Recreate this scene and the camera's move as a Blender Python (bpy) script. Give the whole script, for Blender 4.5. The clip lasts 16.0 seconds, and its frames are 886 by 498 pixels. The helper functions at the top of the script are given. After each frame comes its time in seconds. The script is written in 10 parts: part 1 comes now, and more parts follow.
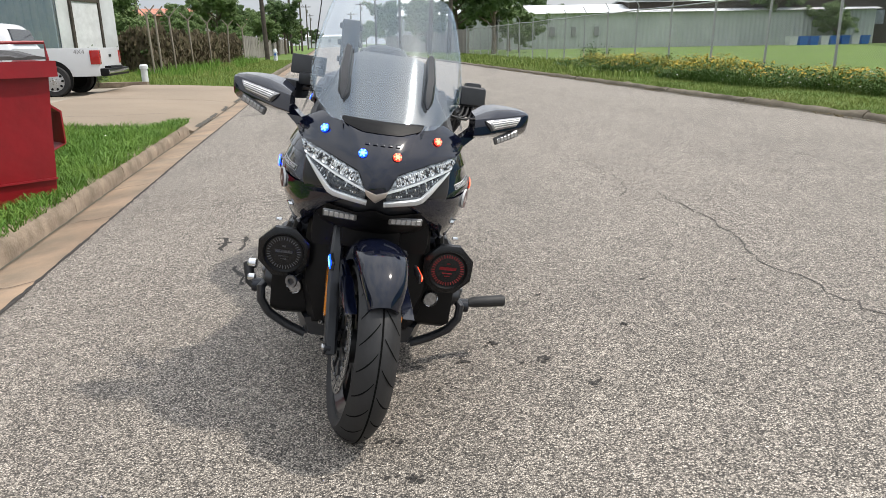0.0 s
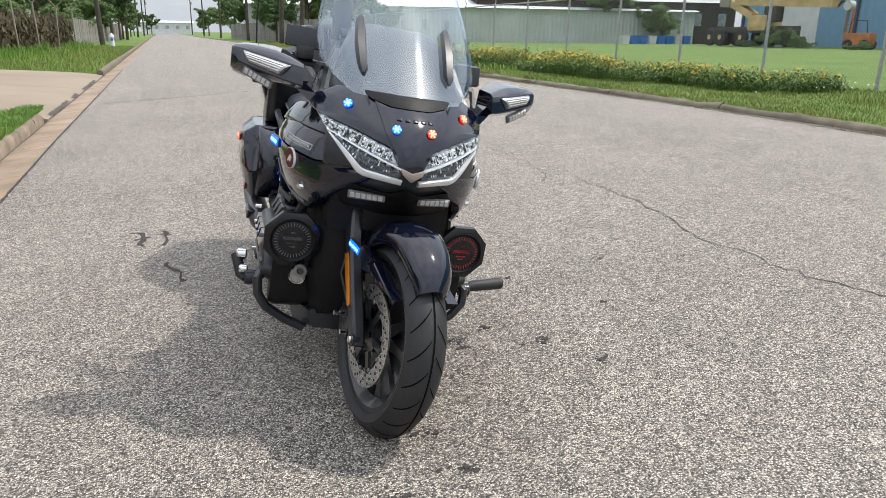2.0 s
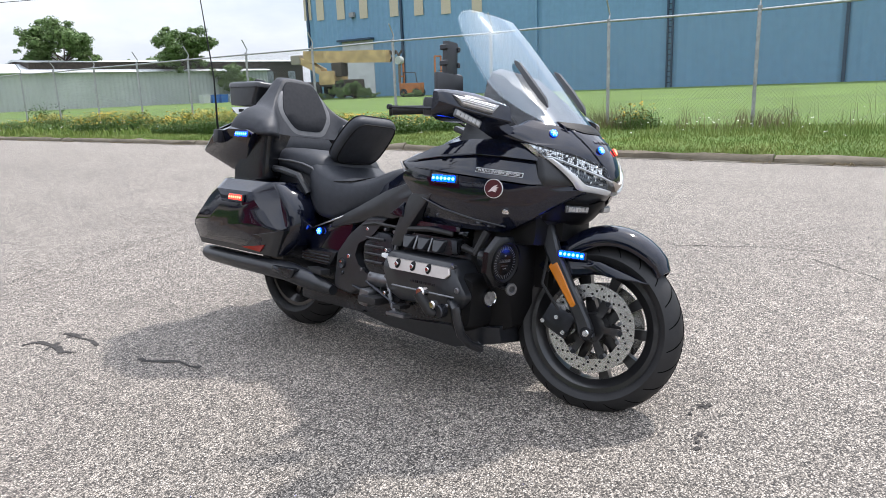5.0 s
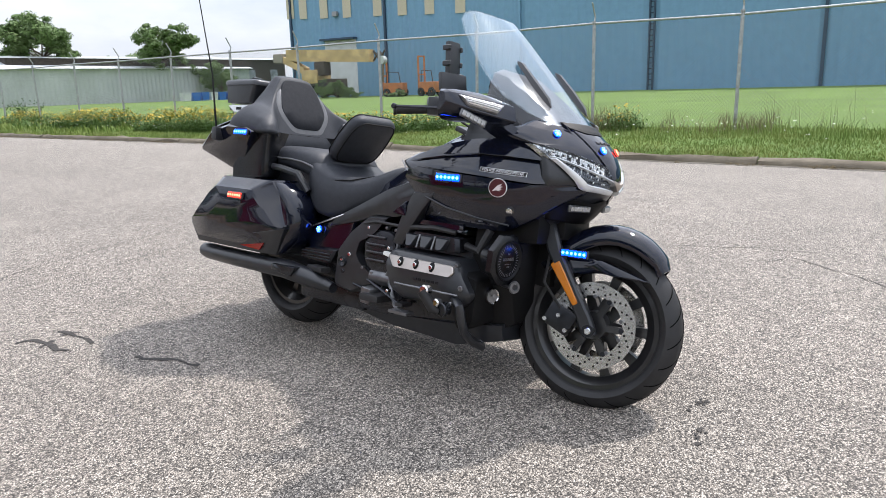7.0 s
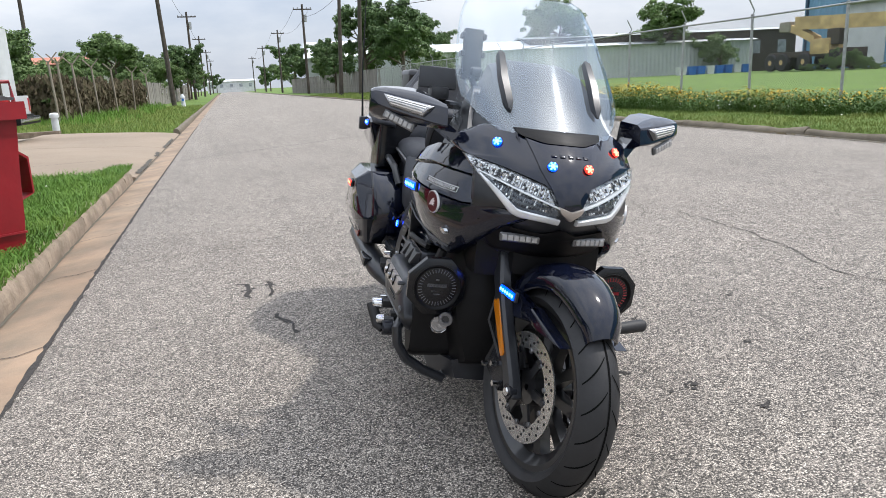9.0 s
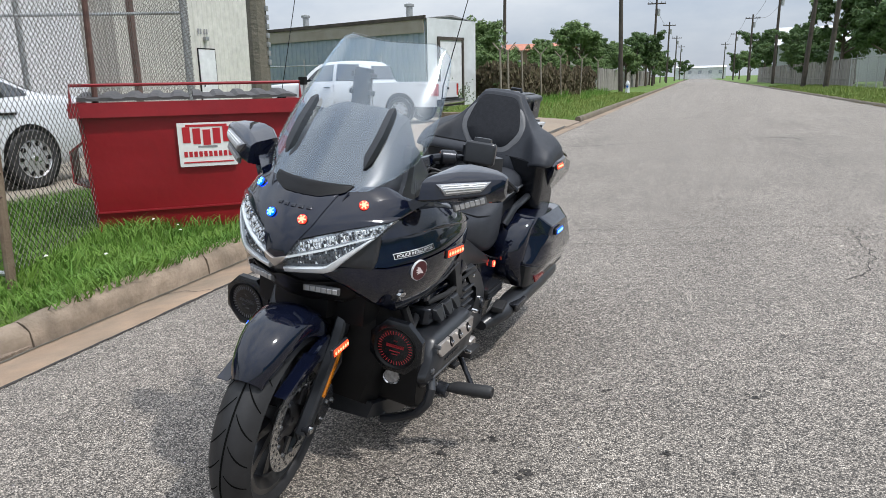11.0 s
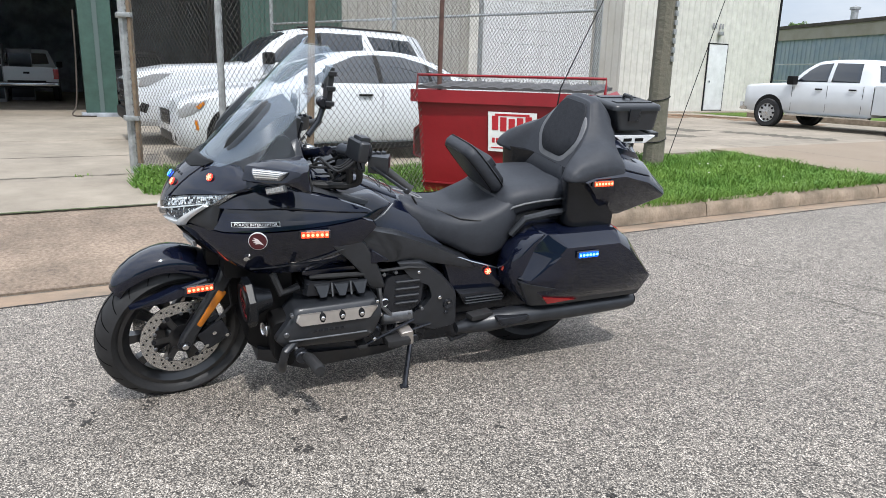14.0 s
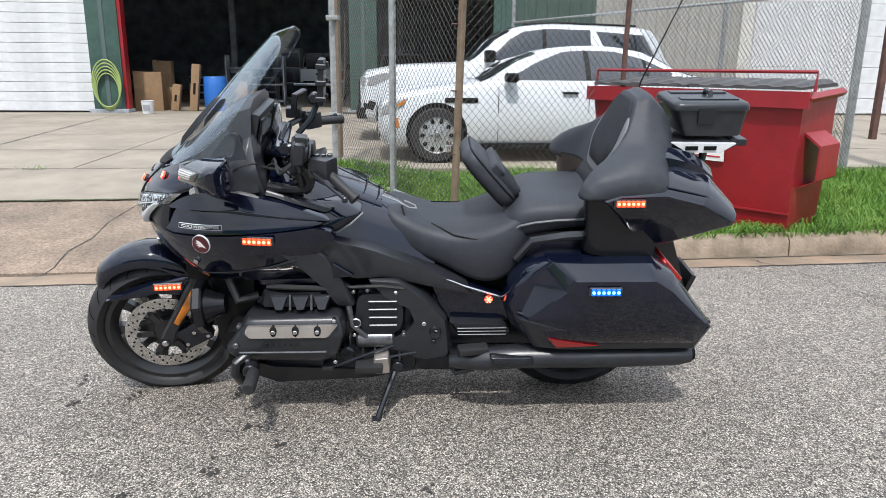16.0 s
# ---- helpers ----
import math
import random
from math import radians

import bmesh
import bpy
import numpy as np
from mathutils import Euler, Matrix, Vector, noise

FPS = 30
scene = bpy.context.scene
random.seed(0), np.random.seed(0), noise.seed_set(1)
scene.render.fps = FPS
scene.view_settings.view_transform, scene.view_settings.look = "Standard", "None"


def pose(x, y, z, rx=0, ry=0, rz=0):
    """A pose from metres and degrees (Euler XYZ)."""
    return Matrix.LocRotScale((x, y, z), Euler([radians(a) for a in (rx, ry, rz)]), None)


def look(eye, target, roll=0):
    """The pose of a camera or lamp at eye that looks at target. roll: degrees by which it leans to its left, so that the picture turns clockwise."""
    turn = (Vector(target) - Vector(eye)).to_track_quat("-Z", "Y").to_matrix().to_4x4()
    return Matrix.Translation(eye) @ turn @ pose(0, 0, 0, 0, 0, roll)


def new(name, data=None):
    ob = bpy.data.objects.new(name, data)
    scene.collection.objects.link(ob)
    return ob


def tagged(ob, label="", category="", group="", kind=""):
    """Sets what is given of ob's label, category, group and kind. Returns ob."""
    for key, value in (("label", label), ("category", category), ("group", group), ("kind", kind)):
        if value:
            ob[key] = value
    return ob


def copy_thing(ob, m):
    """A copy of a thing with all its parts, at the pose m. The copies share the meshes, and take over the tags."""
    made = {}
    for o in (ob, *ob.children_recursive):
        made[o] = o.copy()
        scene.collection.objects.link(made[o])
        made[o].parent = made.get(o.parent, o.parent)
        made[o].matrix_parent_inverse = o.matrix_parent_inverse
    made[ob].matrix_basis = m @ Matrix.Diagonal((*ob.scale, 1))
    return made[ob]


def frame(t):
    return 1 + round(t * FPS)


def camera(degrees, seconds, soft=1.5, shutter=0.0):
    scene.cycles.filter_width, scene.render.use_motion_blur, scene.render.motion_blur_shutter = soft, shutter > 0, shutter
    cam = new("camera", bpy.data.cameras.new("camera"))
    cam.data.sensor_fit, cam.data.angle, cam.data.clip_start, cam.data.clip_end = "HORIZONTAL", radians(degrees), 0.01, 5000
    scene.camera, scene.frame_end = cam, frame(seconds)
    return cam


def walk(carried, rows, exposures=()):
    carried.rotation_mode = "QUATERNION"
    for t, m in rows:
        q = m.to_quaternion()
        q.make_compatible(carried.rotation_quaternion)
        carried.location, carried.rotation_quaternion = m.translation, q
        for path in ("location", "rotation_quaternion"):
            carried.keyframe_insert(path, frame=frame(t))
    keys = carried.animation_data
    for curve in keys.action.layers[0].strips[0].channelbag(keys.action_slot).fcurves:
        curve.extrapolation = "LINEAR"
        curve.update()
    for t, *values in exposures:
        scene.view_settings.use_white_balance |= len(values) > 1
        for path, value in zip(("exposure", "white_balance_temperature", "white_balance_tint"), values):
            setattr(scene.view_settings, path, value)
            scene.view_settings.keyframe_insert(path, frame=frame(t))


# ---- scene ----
# ---- camera and walk ----
cam = camera(64.3, 16.0, soft=0.65)
METRES, EYE, TURN = 10.04, 1.245, -9.0
ROWS = [
    (0.0, 0.0, 0.0, 0.0, -0.27, -16.3, 0.92),
    (0.5, -0.0027, -0.0055, -0.0034, -2.31, -16.93, 1.25),
    (1.0, -0.0034, -0.0011, -0.0044, -1.55, -16.25, 1.27),
    (1.5, -0.0268, 0.0065, -0.0049, -5.64, -16.39, 0.72),
    (2.0, -0.0532, 0.0128, -0.0055, -12.07, -16.92, -0.61),
    (2.5, -0.0845, 0.0267, -0.0059, -16.87, -15.53, -0.11),
    (3.0, -0.1251, 0.035, -0.0068, -26.27, -14.24, -0.09),
    (3.5, -0.16, 0.0488, -0.0101, -33.08, -13.54, 1.52),
    (4.0, -0.1939, 0.0618, -0.0102, -39.24, -12.55, 2.15),
    (4.5, -0.2286, 0.0745, -0.0082, -44.12, -12.82, 2.57),
    (7.0, -0.2425, 0.0823, -0.008, -46.7, -12.96, 1.61),
    (7.5, -0.2099, 0.0672, -0.0111, -43.81, -12.05, -1.13),
    (8.0, -0.1667, 0.0479, -0.0114, -30.14, -12.01, -0.13),
    (10.5, 0.0668, 0.0388, 0.0021, 16.42, -13.3, 1.36),
    (11.0, 0.1129, 0.062, 0.0036, 28.19, -13.41, 1.07),
    (11.5, 0.1533, 0.0802, 0.0054, 39.14, -12.8, -0.18),
    (12.0, 0.1837, 0.1027, 0.0053, 45.72, -13.11, -1.43),
    (12.5, 0.2135, 0.1303, 0.0062, 49.86, -13.42, -0.79),
    (13.0, 0.2363, 0.1574, 0.0068, 55.6, -13.9, -1.46),
    (13.5, 0.2464, 0.1893, 0.0066, 59.9, -14.43, -1.2),
    (14.0, 0.2574, 0.2206, 0.0066, 70.63, -13.95, -1.34),
    (14.5, 0.2562, 0.2452, 0.0053, 76.14, -14.17, -0.42),
    (15.0, 0.247, 0.2735, 0.0062, 82.45, -15.31, 0.92),
    (15.5, 0.2408, 0.3076, 0.0061, 88.8, -13.89, -0.21),
    (16.0, 0.2321, 0.3338, 0.0057, 93.21, -14.4, -0.55),
]
walk(cam, [(t, pose(0, 0, EYE, 0, 0, TURN) @ pose(METRES * x, METRES * y, METRES * z, 90 + pitch, roll, yaw)) for t, x, y, z, yaw, pitch, roll in ROWS],
     exposures=[(0.0, -0.06, 6750, 10), (1.5, 0.08, 6650, 10), (2.5, 0.06, 6500, 10), (4.5, 0.3, 6330, 13), (7.5, 0.29, 6400, 13), (10.5, -0.15, 6300, 10), (12.5, -0.17, 6250, 10), (13.5, 0.08, 6250, 10), (16.0, 0.14, 6250, 10)])

# ---- world and sun ----
SUN_DIR = Vector((0.646, -0.142, 1.0)).normalized()
world = bpy.data.worlds.new("sky")
scene.world = world
world.use_nodes = True
wn, wl = world.node_tree.nodes, world.node_tree.links
wn.clear()
w_out = wn.new("ShaderNodeOutputWorld")
w_bg = wn.new("ShaderNodeBackground")
w_sky = wn.new("ShaderNodeTexSky")
w_sky.sky_type = "NISHITA"
w_sky.sun_disc = False
w_sky.sun_elevation = math.asin(SUN_DIR.z)
w_sky.sun_rotation = math.atan2(SUN_DIR.x, SUN_DIR.y)
w_sky.dust_density = 2.0
w_gain = wn.new("ShaderNodeVectorMath")
w_gain.operation = "SCALE"
w_gain.inputs["Scale"].default_value = 0.085
w_co = wn.new("ShaderNodeTexCoord")
w_map = wn.new("ShaderNodeMapping")
w_map.inputs["Scale"].default_value = (1.0, 1.0, 2.6)
w_cl = wn.new("ShaderNodeTexNoise")
w_cl.inputs["Scale"].default_value = 2.3
w_cl.inputs["Detail"].default_value = 7.0
w_cl.inputs["Roughness"].default_value = 0.55
w_rmp = wn.new("ShaderNodeValToRGB")
w_rmp.color_ramp.elements[0].position, w_rmp.color_ramp.elements[0].color = 0.36, (0.60, 0.68, 0.80, 1)
w_rmp.color_ramp.elements[1].position, w_rmp.color_ramp.elements[1].color = 0.6, (0.95, 0.985, 1.03, 1)
w_mix = wn.new("ShaderNodeMix")
w_mix.data_type = "RGBA"
w_mix.inputs[0].default_value = 0.8
wl.new(w_co.outputs["Generated"], w_map.inputs["Vector"])
wl.new(w_map.outputs[0], w_cl.inputs["Vector"])
wl.new(w_cl.outputs["Fac"], w_rmp.inputs[0])
wl.new(w_sky.outputs[0], w_gain.inputs[0])
wl.new(w_gain.outputs[0], w_mix.inputs[6])
wl.new(w_rmp.outputs[0], w_mix.inputs[7])
# an overcast sky is three times as bright overhead as at the horizon
w_sep = wn.new("ShaderNodeSeparateXYZ")
w_lum = wn.new("ShaderNodeMapRange")
w_lum.inputs[1].default_value, w_lum.inputs[2].default_value = 0.0, 1.0
w_lum.inputs[3].default_value, w_lum.inputs[4].default_value = 0.36, 1.0
w_mul = wn.new("ShaderNodeVectorMath")
w_mul.operation = "SCALE"
wl.new(w_co.outputs["Generated"], w_sep.inputs[0])
wl.new(w_sep.outputs[2], w_lum.inputs[0])
wl.new(w_mix.outputs[2], w_mul.inputs[0])
wl.new(w_lum.outputs[0], w_mul.inputs["Scale"])
wl.new(w_mul.outputs[0], w_bg.inputs["Color"])
w_bg.inputs["Strength"].default_value = 2.48
wl.new(w_bg.outputs[0], w_out.inputs[0])
sun = new("sun", bpy.data.lights.new("sun", "SUN"))
sun.data.energy, sun.data.angle, sun.data.color = 3.4, radians(2.3), (1.0, 0.96, 0.9)
sun.matrix_world = look(SUN_DIR * 50, (0, 0, 0))

# ---- materials ----
def mat(name, color, rough=0.5, metal=0.0, var=0.0, scale=20.0, bump=0.0, bscale=80.0, coat=0.0, color2=None, big=0.0, bigscale=1.5, spec=0.5, dist=0.01, rand=0.0):
    """A principled material: base colour with fine and coarse variation, bump, coat and a random shade for each object."""
    m = bpy.data.materials.new(name)
    m.use_nodes = True
    n, l = m.node_tree.nodes, m.node_tree.links
    p = n["Principled BSDF"]
    p.inputs["Roughness"].default_value, p.inputs["Metallic"].default_value = rough, metal
    p.inputs["Coat Weight"].default_value, p.inputs["Coat Roughness"].default_value = coat, 0.03
    p.inputs["Specular IOR Level"].default_value = spec
    co = n.new("ShaderNodeTexCoord")
    base = n.new("ShaderNodeRGB")
    base.outputs[0].default_value = (*color, 1)
    out = base.outputs[0]
    for k, (amount, s, c2) in enumerate(((var, scale, color2), (big, bigscale, None))):
        if amount <= 0:
            continue
        t = n.new("ShaderNodeTexNoise")
        t.inputs["Scale"].default_value, t.inputs["Detail"].default_value, t.inputs["Roughness"].default_value = s, 6, 0.62
        l.new(co.outputs["Object"], t.inputs["Vector"])
        r = n.new("ShaderNodeMapRange")
        r.inputs[1].default_value, r.inputs[2].default_value = 0.32, 0.68
        l.new(t.outputs["Fac"], r.inputs[0])
        mx = n.new("ShaderNodeMix")
        mx.data_type = "RGBA"
        if c2 is not None:
            mx.inputs[7].default_value = (*c2, 1)
            mm = n.new("ShaderNodeMath")
            mm.operation = "MULTIPLY"
            mm.inputs[1].default_value = amount
            l.new(r.outputs[0], mm.inputs[0])
            l.new(mm.outputs[0], mx.inputs[0])
            l.new(out, mx.inputs[6])
        else:
            r.inputs[3].default_value, r.inputs[4].default_value = 1 - amount, 1 + amount
            mx.blend_type = "MULTIPLY"
            mx.inputs[0].default_value = 1.0
            l.new(out, mx.inputs[6])
            l.new(r.outputs[0], mx.inputs[7])
        out = mx.outputs[2]
    if rand > 0:
        oi = n.new("ShaderNodeObjectInfo")
        r = n.new("ShaderNodeMapRange")
        r.inputs[3].default_value, r.inputs[4].default_value = 1 - rand, 1 + rand
        l.new(oi.outputs["Random"], r.inputs[0])
        mx = n.new("ShaderNodeMix")
        mx.data_type, mx.blend_type = "RGBA", "MULTIPLY"
        mx.inputs[0].default_value = 1.0
        l.new(out, mx.inputs[6])
        l.new(r.outputs[0], mx.inputs[7])
        out = mx.outputs[2]
    l.new(out, p.inputs["Base Color"])
    if bump > 0:
        t = n.new("ShaderNodeTexNoise")
        t.inputs["Scale"].default_value, t.inputs["Detail"].default_value = bscale, 4
        l.new(co.outputs["Object"], t.inputs["Vector"])
        b = n.new("ShaderNodeBump")
        b.inputs["Strength"].default_value, b.inputs["Distance"].default_value = bump, dist
        l.new(t.outputs["Fac"], b.inputs["Height"])
        l.new(b.outputs[0], p.inputs["Normal"])
    return m


def glow(name, color, strength):
    m = mat(name, color, 0.3)
    p = m.node_tree.nodes["Principled BSDF"]
    p.inputs["Emission Color"].default_value, p.inputs["Emission Strength"].default_value = (*color, 1), strength
    return m


def glass(name, haze, rough=0.0, amount=0.03, tint=(0.94, 0.955, 0.96), gloss=0.55, base=0.006):
    """Thin clear sheet: light passes straight through, a faint haze and a sheen that grows at a slant."""
    m = bpy.data.materials.new(name)
    m.use_nodes = True
    n, l = m.node_tree.nodes, m.node_tree.links
    n.remove(n["Principled BSDF"])
    tr = n.new("ShaderNodeBsdfTransparent")
    tr.inputs[0].default_value = (*tint, 1)
    df = n.new("ShaderNodeBsdfDiffuse")
    df.inputs[0].default_value = (*haze, 1)
    gl = n.new("ShaderNodeBsdfGlossy")
    gl.inputs["Roughness"].default_value = rough
    m1, m2 = n.new("ShaderNodeMixShader"), n.new("ShaderNodeMixShader")
    m1.inputs[0].default_value = amount
    lw = n.new("ShaderNodeLayerWeight")
    lw.inputs[0].default_value = 0.5
    pw, sc = n.new("ShaderNodeMath"), n.new("ShaderNodeMath")
    pw.operation, pw.inputs[1].default_value = "POWER", 4.0
    sc.operation, sc.inputs[1].default_value, sc.inputs[2].default_value = "MULTIPLY_ADD", gloss, base if gloss > 0 else 0.0
    l.new(lw.outputs["Facing"], pw.inputs[0])
    l.new(pw.outputs[0], sc.inputs[0])
    l.new(tr.outputs[0], m1.inputs[1])
    l.new(df.outputs[0], m1.inputs[2])
    l.new(sc.outputs[0], m2.inputs[0])
    l.new(m1.outputs[0], m2.inputs[1])
    l.new(gl.outputs[0], m2.inputs[2])
    l.new(m2.outputs[0], n["Material Output"].inputs[0])
    return m


def asphalt():
    """Worn chip-seal asphalt: pale stones in a dark binder, blotches, fine cracks."""
    m = bpy.data.materials.new("asphalt")
    m.use_nodes = True
    n, l = m.node_tree.nodes, m.node_tree.links
    p = n["Principled BSDF"]
    p.inputs["Roughness"].default_value = 0.8
    p.inputs["Specular IOR Level"].default_value = 0.5
    co = n.new("ShaderNodeTexCoord")
    vor = n.new("ShaderNodeTexVoronoi")
    vor.inputs["Scale"].default_value = 190
    l.new(co.outputs["Object"], vor.inputs["Vector"])
    bw = n.new("ShaderNodeSeparateColor")
    l.new(vor.outputs["Color"], bw.inputs[0])
    ramp = n.new("ShaderNodeValToRGB")
    el = ramp.color_ramp.elements
    el[0].position, el[0].color = 0.0, (0.052, 0.047, 0.042, 1)
    el[1].position, el[1].color = 1.0, (0.65, 0.578, 0.495, 1)
    for pos, c in ((0.28, (0.149, 0.132, 0.113, 1)), (0.5, (0.294, 0.261, 0.224, 1)), (0.75, (0.432, 0.384, 0.329, 1))):
        e = el.new(pos)
        e.color = c
    l.new(bw.outputs[0], ramp.inputs[0])
    edge = n.new("ShaderNodeMapRange")
    edge.inputs[1].default_value, edge.inputs[2].default_value = 0.25, 0.75
    edge.inputs[3].default_value, edge.inputs[4].default_value = 1.15, 0.34
    l.new(vor.outputs["Distance"], edge.inputs[0])
    m1 = n.new("ShaderNodeMix")
    m1.data_type, m1.blend_type = "RGBA", "MULTIPLY"
    m1.inputs[0].default_value = 1
    l.new(ramp.outputs[0], m1.inputs[6])
    l.new(edge.outputs[0], m1.inputs[7])
    out = m1.outputs[2]
    # clumps of chips, and pale or bare spots as wide as a coin
    for s, lo, hi, a, b in ((95.0, 0.1, 0.9, 0.80, 1.20), (30.0, 0.1, 0.9, 0.94, 1.06)):
        v2 = n.new("ShaderNodeTexVoronoi")
        v2.inputs["Scale"].default_value = s
        l.new(co.outputs["Object"], v2.inputs["Vector"])
        sp = n.new("ShaderNodeSeparateColor")
        l.new(v2.outputs["Color"], sp.inputs[0])
        r = n.new("ShaderNodeMapRange")
        r.inputs[1].default_value, r.inputs[2].default_value, r.inputs[3].default_value, r.inputs[4].default_value = lo, hi, a, b
        l.new(sp.outputs[0], r.inputs[0])
        mm = n.new("ShaderNodeMix")
        mm.data_type, mm.blend_type = "RGBA", "MULTIPLY"
        mm.inputs[0].default_value = 1
        l.new(out, mm.inputs[6])
        l.new(r.outputs[0], mm.inputs[7])
        out = mm.outputs[2]
    for s, lo, hi, a, b in ((0.55, 0.35, 0.65, 0.93, 1.05), (4.0, 0.3, 0.7, 0.93, 1.05), (18.0, 0.3, 0.7, 0.9, 1.08)):
        t = n.new("ShaderNodeTexNoise")
        t.inputs["Scale"].default_value, t.inputs["Detail"].default_value = s, 5
        l.new(co.outputs["Object"], t.inputs["Vector"])
        r = n.new("ShaderNodeMapRange")
        r.inputs[1].default_value, r.inputs[2].default_value, r.inputs[3].default_value, r.inputs[4].default_value = lo, hi, a, b
        l.new(t.outputs["Fac"], r.inputs[0])
        mm = n.new("ShaderNodeMix")
        mm.data_type, mm.blend_type = "RGBA", "MULTIPLY"
        mm.inputs[0].default_value = 1
        l.new(out, mm.inputs[6])
        l.new(r.outputs[0], mm.inputs[7])
        out = mm.outputs[2]
    # faint wear streaks that run along the street
    mp = n.new("ShaderNodeMapping")
    mp.inputs["Scale"].default_value = (1.6, 0.10, 1.0)
    l.new(co.outputs["Object"], mp.inputs["Vector"])
    t = n.new("ShaderNodeTexNoise")
    t.inputs["Scale"].default_value, t.inputs["Detail"].default_value = 1.0, 4
    l.new(mp.outputs[0], t.inputs["Vector"])
    r = n.new("ShaderNodeMapRange")
    r.inputs[1].default_value, r.inputs[2].default_value, r.inputs[3].default_value, r.inputs[4].default_value = 0.3, 0.7, 0.94, 1.06
    l.new(t.outputs["Fac"], r.inputs[0])
    mm = n.new("ShaderNodeMix")
    mm.data_type, mm.blend_type = "RGBA", "MULTIPLY"
    mm.inputs[0].default_value = 1
    l.new(out, mm.inputs[6])
    l.new(r.outputs[0], mm.inputs[7])
    out = mm.outputs[2]
    l.new(out, p.inputs["Base Color"])
    b = n.new("ShaderNodeBump")
    b.inputs["Strength"].default_value, b.inputs["Distance"].default_value, b.invert = 0.9, 0.005, True
    l.new(vor.outputs["Distance"], b.inputs["Height"])
    l.new(b.outputs[0], p.inputs["Normal"])
    return m


M_ASPHALT = asphalt()
M_TAR = mat("tar", (0.05, 0.043, 0.038), 0.8, var=0.3, scale=30, bump=0.4)
M_STAIN = mat("oil_stain", (0.035, 0.031, 0.028), 0.85, var=0.4, scale=60, bump=0.6, bscale=120)
M_CONC = mat("concrete", (0.28, 0.242, 0.192), 0.9, var=0.5, scale=3.5, color2=(0.175, 0.148, 0.115), bump=0.7, bscale=110, big=0.2, bigscale=0.7, dist=0.006)
M_KERB = mat("kerb_concrete", (0.285, 0.225, 0.168), 0.92, var=0.85, scale=7, color2=(0.15, 0.115, 0.08), bump=0.9, bscale=45, big=0.28, bigscale=2.5, dist=0.008)
M_KERBDIRT = mat("kerb_dirty", (0.165, 0.138, 0.102), 0.95, var=0.6, scale=5, color2=(0.07, 0.06, 0.04), bump=0.9, bscale=40, big=0.2, bigscale=1.2, dist=0.01)
M_GUTTER = mat("gutter_concrete", (0.30, 0.21, 0.142), 0.9, var=0.85, scale=2.6, color2=(0.165, 0.135, 0.10), bump=0.6, bscale=120, big=0.26, bigscale=0.9, dist=0.004)
M_PINK = mat("aggregate_concrete", (0.295, 0.228, 0.17), 0.92, var=0.9, scale=38, color2=(0.135, 0.098, 0.072), bump=1.0, bscale=130, big=0.32, bigscale=1.6, dist=0.01)
M_JOINT = mat("joint", (0.06, 0.055, 0.045), 0.95, var=0.3)
M_GRASS = mat("grass_ground", (0.082, 0.152, 0.02), 0.95, var=0.6, scale=6, color2=(0.125, 0.175, 0.034), bump=0.8, bscale=60, big=0.22, bigscale=0.25, dist=0.03)
M_BLADE = mat("grass_blade", (0.07, 0.165, 0.022), 0.6, var=0.7, scale=2.2, color2=(0.18, 0.28, 0.05), spec=0.25)
M_BLADE2 = mat("verge_blade", (0.11, 0.18, 0.032), 0.65, var=0.8, scale=1.1, color2=(0.23, 0.25, 0.07), spec=0.3)
M_DRY = mat("dry_weeds", (0.20, 0.155, 0.09), 0.85, var=0.7, scale=3, color2=(0.10, 0.085, 0.05), spec=0.2)
M_DRIVE = mat("drive_concrete", (0.265, 0.212, 0.158), 0.92, var=0.6, scale=1.4, color2=(0.185, 0.138, 0.098), bump=0.7, bscale=110, big=0.16, bigscale=0.35, dist=0.006)
M_MUD = mat("rusty_mud", (0.16, 0.085, 0.04), 0.8, var=0.7, scale=1.5, color2=(0.24, 0.17, 0.11), bump=0.3, bscale=30)
M_STEM = mat("flower_stem", (0.06, 0.13, 0.025), 0.6, var=0.5, scale=2, color2=(0.14, 0.2, 0.04), spec=0.3)
M_GREYCAR = mat("grey_car_paint", (0.16, 0.165, 0.165), 0.3, 0.3, coat=0.8)
M_FLOWER = mat("yellow_flower", (0.52, 0.27, 0.012), 0.7, var=0.8, scale=0.7, color2=(0.5, 0.4, 0.035))
M_WHITEFL = mat("white_flower", (0.75, 0.74, 0.68), 0.7)
M_GALV = mat("galvanised_steel", (0.36, 0.37, 0.37), 0.5, 0.7, var=0.25, scale=15)
M_RUST = mat("rusty_steel", (0.21, 0.165, 0.115), 0.8, 0.25, var=0.6, scale=12, color2=(0.09, 0.045, 0.025), bump=0.5)
M_WIRE = mat("wire", (0.10, 0.097, 0.09), 0.6, 0.3, var=0.5, scale=8, color2=(0.07, 0.045, 0.03))
M_FENCEWIRE = mat("galvanised_wire", (0.20, 0.205, 0.205), 0.5, 0.5, var=0.3, scale=8)
M_OLDPOST = mat("old_pale_post", (0.27, 0.24, 0.20), 0.8, 0.2, var=0.5, scale=5, color2=(0.16, 0.11, 0.07))
M_RUSTBROWN = mat("brown_paint_steel", (0.09, 0.045, 0.035), 0.7, var=0.4, scale=8)
